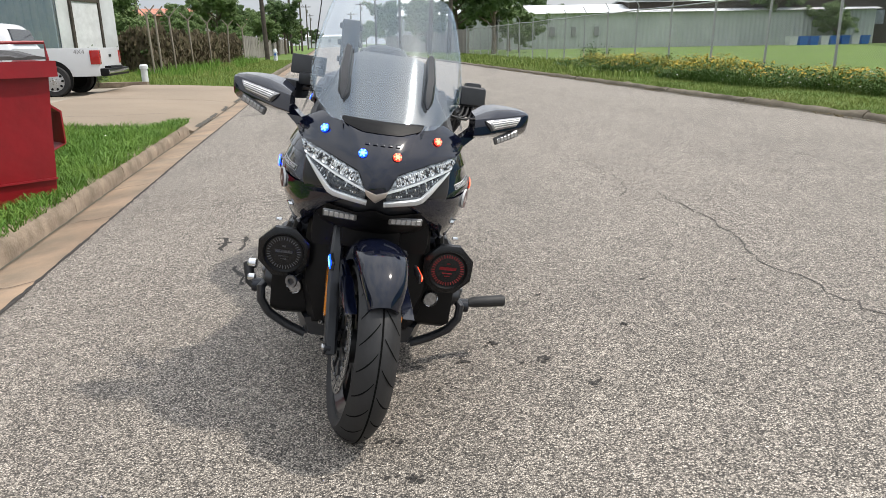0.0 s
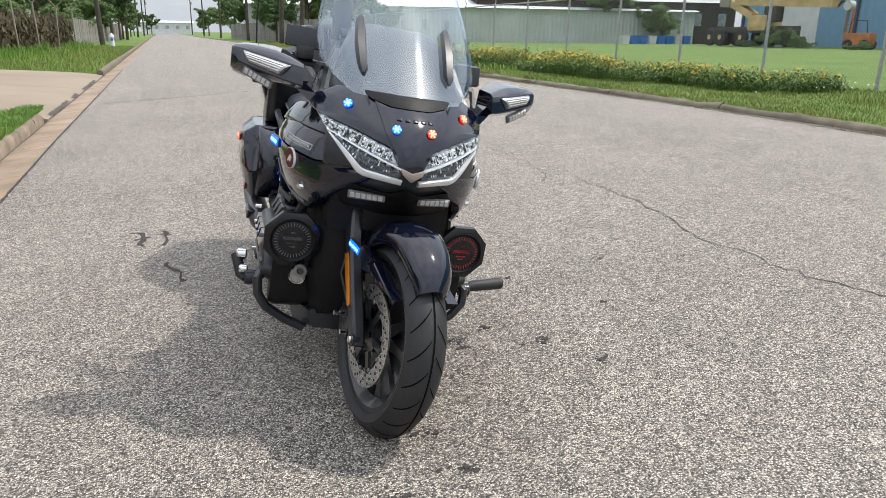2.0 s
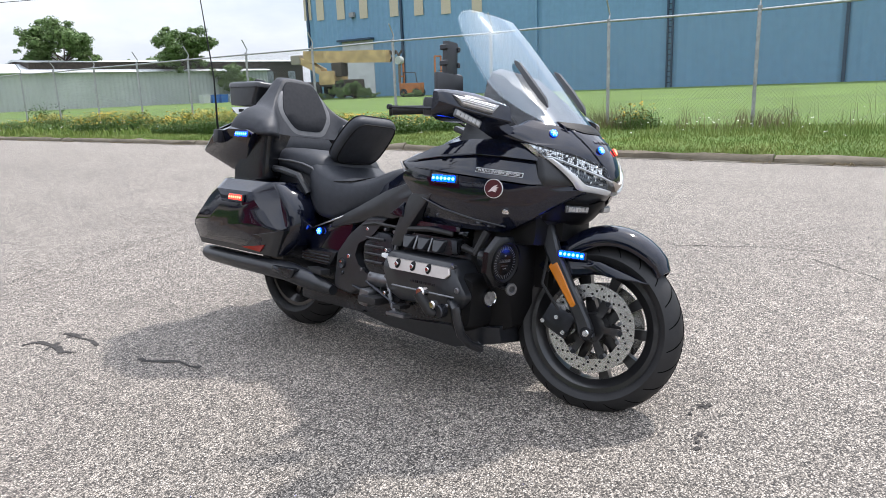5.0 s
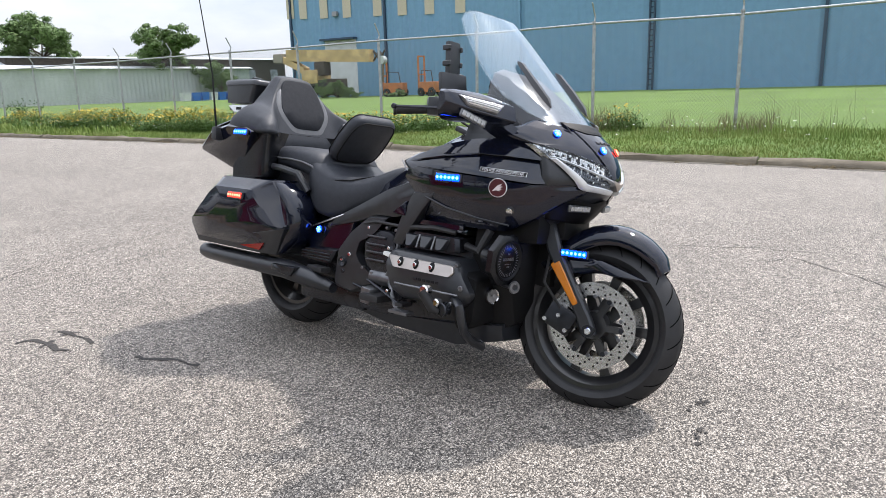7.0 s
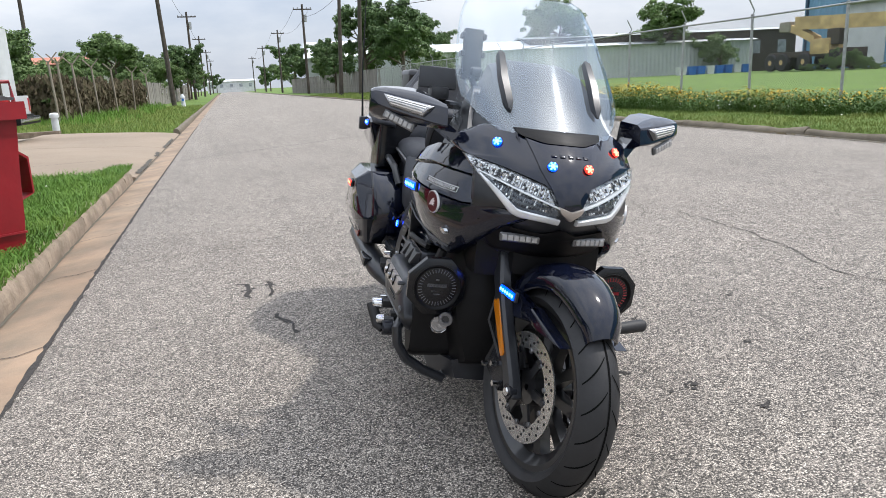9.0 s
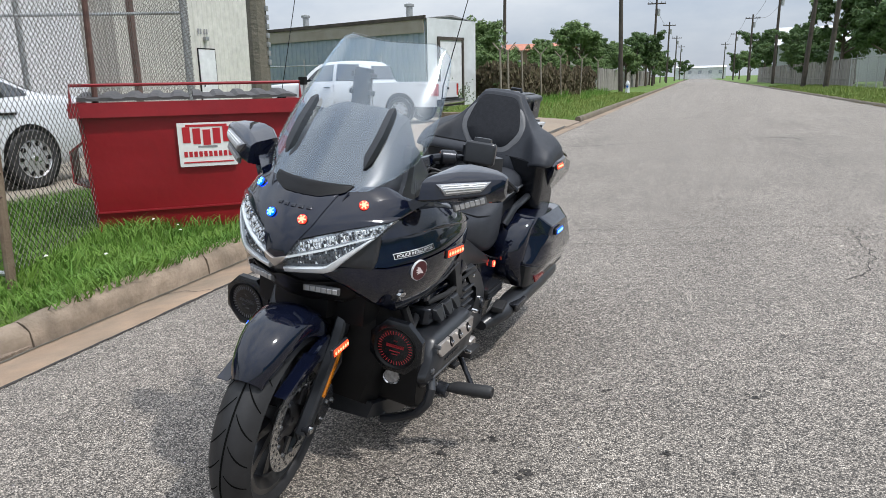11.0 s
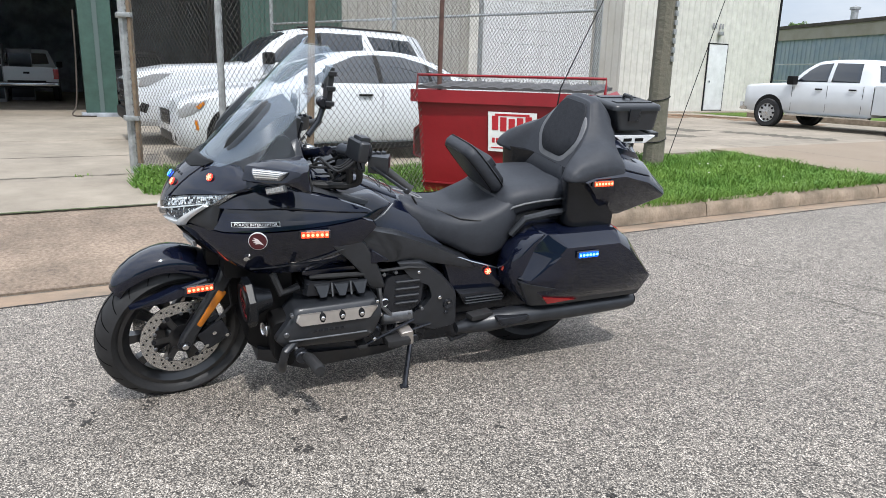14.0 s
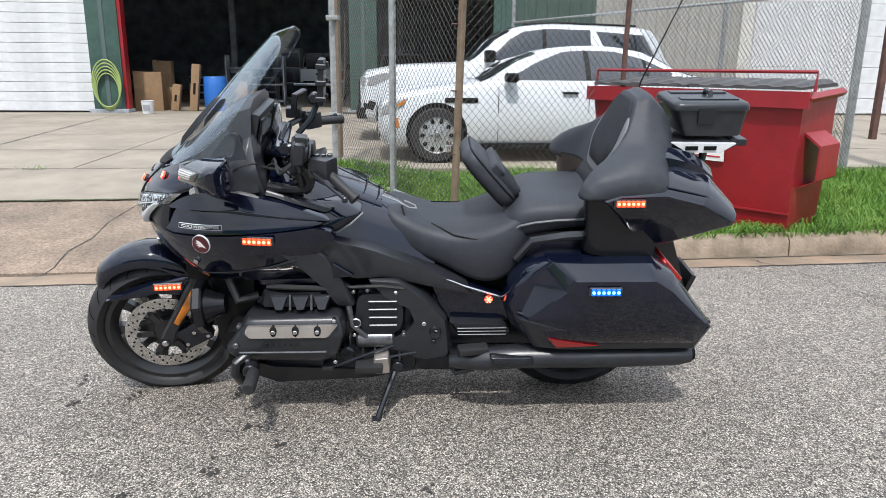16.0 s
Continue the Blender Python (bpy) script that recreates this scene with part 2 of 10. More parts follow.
M_RED = mat("red_paint", (0.255, 0.0085, 0.0145), 0.42, var=0.35, scale=5, color2=(0.145, 0.0085, 0.012), bump=0.25, bscale=7, big=0.15, bigscale=1.2, dist=0.02)
M_LID = mat("dumpster_lid", (0.055, 0.052, 0.052), 0.6, var=0.4, scale=9, bump=0.4, bscale=14, dist=0.02)
M_WHITE = mat("white_car_paint", (0.58, 0.60, 0.62), 0.3, var=0.04, scale=2, coat=0.6)
M_CARGLASS = mat("car_glass", (0.012, 0.016, 0.022), 0.04, spec=1.0)
M_TYRE = mat("tyre_rubber", (0.018, 0.018, 0.019), 0.75, var=0.3, scale=20, bump=0.3, bscale=60)
M_BLACKTRIM = mat("black_trim", (0.005, 0.005, 0.0055), 0.5, spec=0.2, var=0.2)
M_CHROME = mat("chrome", (0.62, 0.62, 0.62), 0.16, 1.0, var=0.1)
M_ALLOY = mat("alloy_rim", (0.5, 0.5, 0.51), 0.35, 0.6, var=0.2, scale=30)
M_MOSS = mat("moss_joint", (0.06, 0.075, 0.03), 0.95, var=0.6, scale=25, bump=0.8, bscale=80)
M_SILT = mat("gutter_silt", (0.13, 0.115, 0.09), 0.95, var=0.5, scale=20, color2=(0.07, 0.065, 0.05), bump=0.6, bscale=90)
M_TANSTEEL = mat("rust_streaked_fascia", (0.27, 0.25, 0.21), 0.7, var=0.5, scale=1.2, color2=(0.16, 0.13, 0.09))
M_TAIL = mat("red_lens", (0.35, 0.01, 0.01), 0.15, coat=0.5)
M_AMBER = mat("amber_lens", (0.48, 0.15, 0.006), 0.25, coat=0.5)
M_GREENSTEEL = mat("green_steel", (0.035, 0.075, 0.06), 0.55, var=0.2, scale=4)
M_DOORWHITE = mat("white_door", (0.58, 0.59, 0.60), 0.55, var=0.08, scale=3, big=0.06)
M_CREAM = mat("cream_siding", (0.52, 0.51, 0.47), 0.6, var=0.12, scale=3, big=0.08, bigscale=0.5)
M_SHEDWALL = mat("weathered_metal_wall", (0.33, 0.325, 0.305), 0.65, var=0.5, scale=1.5, color2=(0.27, 0.25, 0.21), big=0.12, bigscale=0.4)
M_DARKIN = mat("dark_interior", (0.28, 0.3, 0.33), 0.9, var=0.5, scale=1.5)
M_BLUEWALL = mat("blue_siding", (0.132, 0.26, 0.38), 0.6, var=0.06, scale=1.5, big=0.05, bigscale=0.05)
M_BLUEDARK = mat("blue_trim", (0.02, 0.045, 0.08), 0.6, var=0.2)
M_TAN = mat("skylight_tan", (0.45, 0.40, 0.30), 0.6, var=0.15)
M_GREYWALL = mat("weathered_grey_wall", (0.46, 0.49, 0.475), 0.8, var=0.45, scale=0.35, color2=(0.30, 0.33, 0.315), big=0.1, bigscale=0.15)
M_ROOF = mat("white_metal_roof", (0.70, 0.72, 0.74), 0.45, var=0.1, scale=0.5)
M_SHEDBLUE = mat("blue_grey_siding", (0.215, 0.28, 0.335), 0.6, var=0.35, scale=1.5, color2=(0.30, 0.29, 0.24), big=0.1)
M_SHEDWHITE = mat("grey_white_siding", (0.52, 0.54, 0.55), 0.6, var=0.15, scale=1.0)
M_WOODPOLE = mat("old_pole_wood", (0.15, 0.135, 0.105), 0.9, var=0.5, scale=7, color2=(0.07, 0.075, 0.055), bump=0.8, bscale=25, dist=0.02)
M_DARKPOLE = mat("dark_pole_wood", (0.055, 0.045, 0.036), 0.9, var=0.4, scale=3)
M_WOODFENCE = mat("grey_fence_boards", (0.24, 0.225, 0.205), 0.9, var=0.4, scale=2.5, color2=(0.14, 0.12, 0.10), rand=0.2)
M_VINE = mat("dry_vines", (0.12, 0.085, 0.055), 0.95, var=0.6, scale=4, color2=(0.07, 0.085, 0.035), bump=0.9, bscale=9, dist=0.08)
M_BARK = mat("bark", (0.10, 0.08, 0.06), 0.95, var=0.4, scale=10, bump=0.6, bscale=20)
M_LEAF = mat("leaf", (0.085, 0.15, 0.042), 0.6, var=0.6, scale=0.9, color2=(0.17, 0.23, 0.085), spec=0.3)
M_LEAF2 = mat("leaf_dark", (0.056, 0.108, 0.034), 0.6, var=0.6, scale=1.0, color2=(0.12, 0.175, 0.06), spec=0.3)
M_YELLOW = mat("crane_yellow", (0.46, 0.33, 0.15), 0.6, var=0.3, scale=1.0)
M_ORANGE = mat("lift_orange", (0.42, 0.15, 0.05), 0.6, var=0.3, scale=1.0)
M_BLUEBIN = mat("blue_plastic", (0.02, 0.12, 0.42), 0.45, var=0.15)
M_CARD = mat("cardboard", (0.24, 0.15, 0.08), 0.85, var=0.15, scale=5)
M_HOSE = mat("green_hose", (0.28, 0.36, 0.12), 0.5)
M_PINKROOF = mat("terracotta_roof", (0.42, 0.17, 0.11), 0.8, var=0.2, scale=2)
M_SIGNRED = mat("sign_red", (0.45, 0.02, 0.03), 0.5)
M_SIGNWHITE = mat("sign_white", (0.78, 0.78, 0.76), 0.5, var=0.08, scale=6)
M_GREYTEXT = mat("grey_print", (0.25, 0.25, 0.26), 0.6)
# motorcycle
# blue-black gloss; base pushed bluer to hold the blue glow of the LEDs
M_PAINT = mat("black_blue_paint_led_tint", (0.0032, 0.0046, 0.0125), 0.1, var=0.2, scale=3, coat=1.0, spec=0.1)
M_PAINT.node_tree.nodes["Principled BSDF"].inputs["Coat IOR"].default_value = 1.5
M_PAINT.node_tree.nodes["Principled BSDF"].inputs["Coat Roughness"].default_value = 0.065
M_INDICATOR = mat("clear_indicator", (0.36, 0.36, 0.365), 0.22, 0.6, var=0.6, scale=55, color2=(0.14, 0.14, 0.15), coat=0.6, bump=0.5, bscale=60)
M_INDICATOR_BAR = mat("indicator_bar", (0.8, 0.8, 0.78), 0.2, 0.3, var=0.4, scale=60, color2=(0.55, 0.52, 0.46))
M_MATTE = mat("black_plastic", (0.0165, 0.018, 0.0215), 0.34, spec=0.55, var=0.2, scale=25)
M_DARKMETAL = mat("dark_engine_metal", (0.03, 0.032, 0.038), 0.26, 0.55, var=0.25, scale=14)
M_SEAT = mat("seat_vinyl", (0.027, 0.0296, 0.0365), 0.55, spec=0.35, var=0.15, scale=40, bump=0.25, bscale=320, dist=0.002)
M_SEATCLOTH = mat("seat_centre", (0.018, 0.0195, 0.024), 0.75, spec=0.25, var=0.2, scale=60, bump=0.4, bscale=260, dist=0.003)
M_VENT = mat("pocket_mesh", (0.01, 0.0105, 0.012), 0.5, spec=0.3, var=0.2, scale=30, bump=0.6, bscale=240, dist=0.004)
M_SHELL = mat("satin_black_shell", (0.005, 0.0057, 0.0075), 0.24, spec=0.4, var=0.2, scale=12)
M_PIPING = mat("grey_piping", (0.11, 0.113, 0.12), 0.5, var=0.15, scale=40)
M_SILVER = mat("silver_cover", (0.50, 0.455, 0.42), 0.33, 0.8, var=0.1, scale=12)
M_DISC = mat("brake_disc", (0.56, 0.55, 0.53), 0.27, 0.9, var=0.15, scale=25)
M_RIM = mat("black_rim", (0.012, 0.012, 0.013), 0.3, var=0.2, coat=0.4)
M_RUBBER = mat("bike_tyre", (0.014, 0.014, 0.015), 0.6, var=0.25, scale=18, bump=0.2, bscale=80, dist=0.003)
M_LAMPFLOOR = mat("lamp_floor", (0.13, 0.145, 0.165), 0.2, 0.6, var=0.5, scale=60, color2=(0.03, 0.033, 0.04), bump=0.6, bscale=70, dist=0.006)
M_LENS = mat("headlamp_reflector", (0.62, 0.64, 0.66), 0.12, 0.9, var=0.8, scale=42, color2=(0.012, 0.012, 0.015), bump=0.9, bscale=40, dist=0.012)
M_DRL = mat("white_light_bar", (0.72, 0.74, 0.76), 0.22, 0.2, var=0.1, coat=0.6)
M_LEDCLEAR = mat("clear_led", (0.46, 0.46, 0.46), 0.25, 0.4, var=0.5, scale=60, color2=(0.25, 0.25, 0.25))
M_SCREEN = glass("windscreen", (0.26, 0.31, 0.36), 0.06, 0.0, (0.97, 0.975, 0.985), 0.9, 0.14)
# blue gloss tint colours in the bluish sky haze on the screen
M_SCREEN.node_tree.nodes["Glossy BSDF"].inputs["Color"].default_value = (0.82, 0.92, 1.0, 1)
M_SCREENBACK = glass("windscreen_back", (0.3, 0.3, 0.3), 0.1, 0.0, (0.96, 0.97, 0.975), 0.0)
M_CLEARCAP = glass("lens_cover", (0.6, 0.62, 0.65), 0.02, 0.03)
M_BLUELED = glow("blue_led", (0.0, 0.035, 1.0), 8.0)
M_BLUESOFT = glow("blue_led_soft", (0.004, 0.10, 0.8), 1.2)
M_REDLED = glow("red_led", (1.0, 0.03, 0.015), 2.6)
M_REDSOFT = glow("amber_red_led", (1.0, 0.075, 0.02), 1.1)
M_LEDCORE = glow("led_core", (0.10, 0.32, 1.0), 6.0)
M_LEDCORE_R = glow("led_core_red", (1.0, 0.30, 0.16), 2.4)
M_DECAL = mat("white_decal", (0.72, 0.73, 0.74), 0.4)
M_DECALRED = mat("dark_red_decal", (0.06, 0.008, 0.012), 0.3)
M_PINKISH = mat("pale_wing_decal", (0.62, 0.55, 0.55), 0.4)
M_SCREENDISPLAY = mat("display", (0.01, 0.011, 0.012), 0.08)
M_REDREFL = mat("red_reflector", (0.22, 0.012, 0.012), 0.2, coat=0.6)
M_MIRROR = mat("mirror_glass", (0.75, 0.77, 0.78), 0.03, 1.0)


M_CAST = mat("cast_aluminium_dark", (0.15, 0.153, 0.16), 0.34, 0.7, var=0.3, scale=20)
M_COLGROOVE = mat("column_groove_paint", (0.07, 0.1, 0.095), 0.7)
M_GROOVE = mat("tyre_groove", (0.004, 0.004, 0.004), 0.9, spec=0.1)

# ---- mesh helpers ----
def obj(name, bm, material, parent=None, label="", smooth=None, matrix=None):
    me = bpy.data.meshes.new(name)
    bmesh.ops.recalc_face_normals(bm, faces=bm.faces)
    bm.to_mesh(me)
    bm.free()
    for mm in (material if isinstance(material, (list, tuple)) else [material]):
        me.materials.append(mm)
    if smooth is not None:
        me.polygons.foreach_set("use_smooth", [True] * len(me.polygons))
        me.set_sharp_from_angle(angle=radians(smooth))
    ob = new(name, me)
    if matrix is not None:
        ob.matrix_basis = matrix
    if parent is not None:
        ob.parent = parent
    if label:
        ob["label"] = label
    return ob


def part(name, bm, material, parent, label="", smooth=35, matrix=None):
    """One mesh under a thing or under a part."""
    return obj(name, bm, material, parent, label, smooth, matrix)


def thing(name, label, category, matrix=None, group="", kind=""):
    e = new(name)
    e.empty_display_size = 0.1
    if matrix is not None:
        e.matrix_basis = matrix
    return tagged(e, label, category, group, kind)


def box(x0, y0, z0, x1, y1, z1, bevel=0.0, bm=None, seg=2):
    b = bmesh.new()
    bmesh.ops.create_cube(b, size=1.0)
    bmesh.ops.scale(b, vec=(abs(x1 - x0), abs(y1 - y0), abs(z1 - z0)), verts=b.verts)
    bmesh.ops.translate(b, vec=((x0 + x1) / 2, (y0 + y1) / 2, (z0 + z1) / 2), verts=b.verts)
    if bevel > 0:
        bmesh.ops.bevel(b, geom=b.edges[:], offset=bevel, segments=seg, affect="EDGES", profile=0.7)
    return merge(bm, b)


def merge(bm, b):
    if bm is None:
        return b
    me = bpy.data.meshes.new("tmp")
    b.to_mesh(me)
    b.free()
    bm.from_mesh(me)
    bpy.data.meshes.remove(me)
    return bm


def moved(b, m):
    bmesh.ops.transform(b, matrix=m, verts=b.verts)
    return b


def tube(points, r, seg=8, bm=None, closed=False, caps=True, taper=None):
    """A round rod along a line of points."""
    b = bm if bm is not None else bmesh.new()
    pts = [Vector(p) for p in points]
    rings, count = [], len(pts)
    last = None
    for i, p in enumerate(pts):
        a = pts[(i - 1) % count] if (i or closed) else p
        c = pts[(i + 1) % count] if (i < count - 1 or closed) else p
        d = (c - a).normalized()
        if last is None:
            ref = Vector((0, 0, 1)) if abs(d.z) < 0.9 else Vector((1, 0, 0))
            s = d.cross(ref).normalized()
        else:
            s = (last - d * last.dot(d)).normalized()
        last = s
        u = d.cross(s)
        rr = r if taper is None else taper[i]
        rings.append([b.verts.new(p + (s * math.cos(k * 2 * math.pi / seg) + u * math.sin(k * 2 * math.pi / seg)) * rr) for k in range(seg)])
    for i in range(count if closed else count - 1):
        A, B = rings[i], rings[(i + 1) % count]
        for k in range(seg):
            b.faces.new((A[k], A[(k + 1) % seg], B[(k + 1) % seg], B[k]))
    if caps and not closed:
        b.faces.new(rings[0][::-1])
        b.faces.new(rings[-1])
    return b


def bend(points, n=5):
    """A smooth line through 3D points."""
    P_ = [Vector(p) for p in points]
    out = []
    for i in range(len(P_) - 1):
        a, b, c, d = P_[max(0, i - 1)], P_[i], P_[i + 1], P_[min(len(P_) - 1, i + 2)]
        for k in range(n):
            t = k / n
            out.append(0.5 * (2 * b + (c - a) * t + (2 * a - 5 * b + 4 * c - d) * t * t + (3 * b - a - 3 * c + d) * t ** 3))
    return out + [P_[-1]]


def lathe(profile, seg=32, bm=None, axis="Y"):
    """Turn a closed profile of (radius, height) about an axis."""
    b = bm if bm is not None else bmesh.new()
    rings = []
    for k in range(seg):
        a = 2 * math.pi * k / seg
        ring = []
        for r, h in profile:
            c, s = r * math.cos(a), r * math.sin(a)
            ring.append(b.verts.new((c, h, s) if axis == "Y" else ((h, c, s) if axis == "X" else (c, s, h))))
        rings.append(ring)
    np_ = len(profile)
    for k in range(seg):
        A, B = rings[k], rings[(k + 1) % seg]
        for i in range(np_):
            j = (i + 1) % np_
            b.faces.new((A[i], A[j], B[j], B[i]))
    return b


def disc(r, h0, h1, seg=24, axis="Y", at=(0, 0, 0), bm=None, bevel=0.0):
    b = bmesh.new()
    prof = [(r - bevel, h0), (r, h0 + bevel if h1 > h0 else h0 - bevel), (r, h1 - bevel if h1 > h0 else h1 + bevel), (r - bevel, h1)] if bevel else [(r, h0), (r, h1)]
    rings = []
    for rr, h in prof:
        ring = []
        for k in range(seg):
            a = 2 * math.pi * k / seg
            c, s = rr * math.cos(a), rr * math.sin(a)
            ring.append(b.verts.new(Vector((c, h, s) if axis == "Y" else ((h, c, s) if axis == "X" else (c, s, h))) + Vector(at)))
        rings.append(ring)
    for A, B in zip(rings, rings[1:]):
        for k in range(seg):
            b.faces.new((A[k], A[(k + 1) % seg], B[(k + 1) % seg], B[k]))
    b.faces.new(rings[0])
    b.faces.new(rings[-1][::-1])
    return merge(bm, b)


def rounded(points, r, seg=3):
    """Round the corners of a polygon of 2D points."""
    out, n = [], len(points)
    for i in range(n):
        p = Vector(points[i])
        a, c = Vector(points[i - 1]), Vector(points[(i + 1) % n])
        d = min(r, (a - p).length * 0.45, (c - p).length * 0.45)
        q0, q1 = p + (a - p).normalized() * d, p + (c - p).normalized() * d
        for k in range(seg + 1):
            t = k / seg
            out.append(q0 * (1 - t) ** 2 + p * 2 * t * (1 - t) + q1 * t * t)
    return out


def pillow(outline, rings, place=None, r=0.0, bm=None, centre=None, back=True):
    """A panel from an outline in (x, z): rings of (scale to its centre, y), from the rim to the middle; place(v) bends it."""
    b = bmesh.new()
    pts = rounded(outline, r) if r > 0 else [Vector(p) for p in outline]
    c = Vector(centre) if centre else sum(pts, Vector((0, 0))) / len(pts)
    vs = []
    for s, y in rings:
        ring = []
        for p in pts:
            q = c + (p - c) * s
            v = Vector((q.x, y, q.y))
            ring.append(b.verts.new(place(v) if place else v))
        vs.append(ring)
    n = len(pts)
    for A, B in zip(vs, vs[1:]):
        for k in range(n):
            b.faces.new((A[k], A[(k + 1) % n], B[(k + 1) % n], B[k]))
    b.faces.new(vs[-1])
    if back:
        b.faces.new(vs[0][::-1])
    return merge(bm, b)


def loft(sections, bm=None, caps=True, closed=True):
    """Skin a row of sections, each the same number of 3D points."""
    b = bm if bm is not None else bmesh.new()
    rings = [[b.verts.new(p) for p in s] for s in sections]
    n = len(rings[0])
    for A, B in zip(rings, rings[1:]):
        for k in range(n if closed else n - 1):
            b.faces.new((A[k], A[(k + 1) % n], B[(k + 1) % n], B[k]))
    if caps and closed:
        b.faces.new(rings[0][::-1])
        b.faces.new(rings[-1])
    return b


def soup(name, verts, faces, material, parent=None, label="", smooth=False):
    me = bpy.data.meshes.new(name)
    me.from_pydata(verts, [], faces)
    me.materials.append(material)
    if smooth:
        me.polygons.foreach_set("use_smooth", [True] * len(me.polygons))
    ob = new(name, me)
    if parent is not None:
        ob.parent = parent
    if label:
        ob["label"] = label
    return ob


def text_mesh(word, size, material, matrix, parent, name="lettering", label=""):
    cu = bpy.data.curves.new("txt", "FONT")
    cu.body, cu.size, cu.align_x, cu.align_y = word, size, "CENTER", "CENTER"
    cu.extrude = 0.0004
    tmp = bpy.data.objects.new("txt", cu)
    scene.collection.objects.link(tmp)
    me = bpy.data.meshes.new_from_object(tmp.evaluated_get(bpy.context.evaluated_depsgraph_get()))
    bpy.data.objects.remove(tmp)
    bpy.data.curves.remove(cu)
    me.materials.clear()
    me.materials.append(material)
    ob = new(name, me)
    ob.matrix_basis = matrix
    ob.parent = parent
    if label:
        ob["label"] = label
    return ob


def road_z(x, y):
    """Height of the street: it climbs from the gutter to a crown and falls again."""
    cross = 0.045 * x if x < 1.2 else 0.054 + 0.045 * (x - 1.2) - 0.0075 * (x - 1.2) ** 2
    return cross + 0.008 * max(-6.0, min(y, 9.0))


def lattice(a, b2, z0, z1, pitch, r, name, material, parent):
    """Chain link between two posts: crossing zigzag wires, one joined mesh."""
    a, b2 = Vector(a), Vector(b2)
    u = b2 - a
    length = u.length
    u.normalize()
    side = Vector((-u.y, u.x, 0))
    h = z1 - z0
    verts, faces = [], []

    def rod(p, q):
        i = len(verts)
        d = (q - p).normalized()
        s1 = d.cross(side).normalized() * r
        s2 = side * r
        for base in (p, q):
            for w in (s1 + s2 * 0.6, -s1 + s2 * 0.6, -s2):
                verts.append(tuple(base + w))
        faces.extend([(i, i + 1, i + 4, i + 3), (i + 1, i + 2, i + 5, i + 4), (i + 2, i, i + 3, i + 5)])
    k = -h
    while k < length:
        s0, s1 = max(0.0, k), min(length, k + h)
        if s1 > s0:
            rod(a + u * s0 + Vector((0, 0, z0 + s0 - k)) + side * r, a + u * s1 + Vector((0, 0, z0 + s1 - k)) + side * r)
            rod(a + u * s0 + Vector((0, 0, z1 - (s0 - k))) - side * r, a + u * s1 + Vector((0, 0, z1 - (s1 - k))) - side * r)
        k += pitch
    return tagged(soup(name, verts, faces, material, parent, "woven diamond chain-link wire"), kind="stuff")


# ---- ground, street, kerbs ----
def sheet(name, xs, ys, zf, material, label="", depth=0.0, parent=None):
    """A ground sheet over a grid of x and y lines."""
    verts = [(x, y, zf(x, y)) for y in ys for x in xs]
    n = len(xs)
    faces = [(j * n + i, j * n + i + 1, (j + 1) * n + i + 1, (j + 1) * n + i) for j in range(len(ys) - 1) for i in range(n - 1)]
    ob = soup(name, verts, faces, material, parent, label, True)
    return ob


def ground_z(x, y):
    if -40 < x < -5.68 and -29.9 < y < 22.92 or -5.72 < x < -2.21 and (-16 < y < 3.12 or 11.73 < y < 22.92):
        return -0.3
    pts = ((-3000, 0.10), (-60, 0.10), (-5.3, 0.10), (-2.28, 0.03), (-2.2, -0.4), (7.5, -0.4), (7.56, 0.14), (10.0, 0.17), (12.3, 0.2), (70, 0.25), (3000, 0.25))
    for (a, za), (b, zb) in zip(pts, pts[1:]):
        if a <= x <= b:
            return za + (zb - za) * (x - a) / (b - a)
    return 0.1


GX = [-3000, -200, -60, -40.05, -39.95, -20, -5.71, -5.67, -4, -2.29, -2.28, -2.2, 7.5, 7.56, 8.5, 10.0, 12.3, 20, 70, 300, 3000]
GY = [-3000, -100, -29.95, -29.85, -16.05, -15.95, 0, 3.11, 3.13, 5, 10, 11.72, 11.74, 15, 20, 22.91, 22.93, 30, 45, 70, 120, 300, 3000]
tagged(sheet("ground", GX, GY, ground_z, M_GRASS), "mown green grass field with dry patches", "ground", kind="structure")

RX = [-1.72 + 0.3 * i for i in range(31)] + [7.45]
RY = [-60, -30, -15] + [-8 + 0.6 * i for i in range(60)] + [30, 40, 60, 90, 140, 220, 400]
tagged(sheet("road", RX, RY, road_z, M_ASPHALT), "worn grey chip-seal asphalt street with fine cracks", "road", kind="structure")


def strip(name, points, width, material, lift, label, category, kind="structure"):
    """A thin uneven band laid along points on the street."""
    b = bmesh.new()
    rnd = random.Random(len(points) * 7 + int(points[0][0] * 100))
    fine = []
    for (xa, ya), (xb, yb) in zip(points, points[1:]):
        k = max(2, int(math.hypot(xb - xa, yb - ya) / 0.06))
        for i in range(k):
            t = i / k
            fine.append((xa + (xb - xa) * t + rnd.gauss(0, 0.013), ya + (yb - ya) * t + rnd.gauss(0, 0.013)))
    fine.append(points[-1])
    prev = None
    for i, (x, y) in enumerate(fine):
        a = fine[max(0, i - 1)]
        c = fine[min(len(fine) - 1, i + 1)]
        d = Vector((c[0] - a[0], c[1] - a[1])).normalized()
        w = width * (0.4 + 0.9 * rnd.random()) * 0.5
        p = b.verts.new((x - d.y * w, y + d.x * w, road_z(x, y) + lift))
        q = b.verts.new((x + d.y * w, y - d.x * w, road_z(x, y) + lift))
        if prev:
            b.faces.new((prev[0], prev[1], q, p))
        prev = (p, q)
    return tagged(obj(name, b, material), label, category, kind=kind)


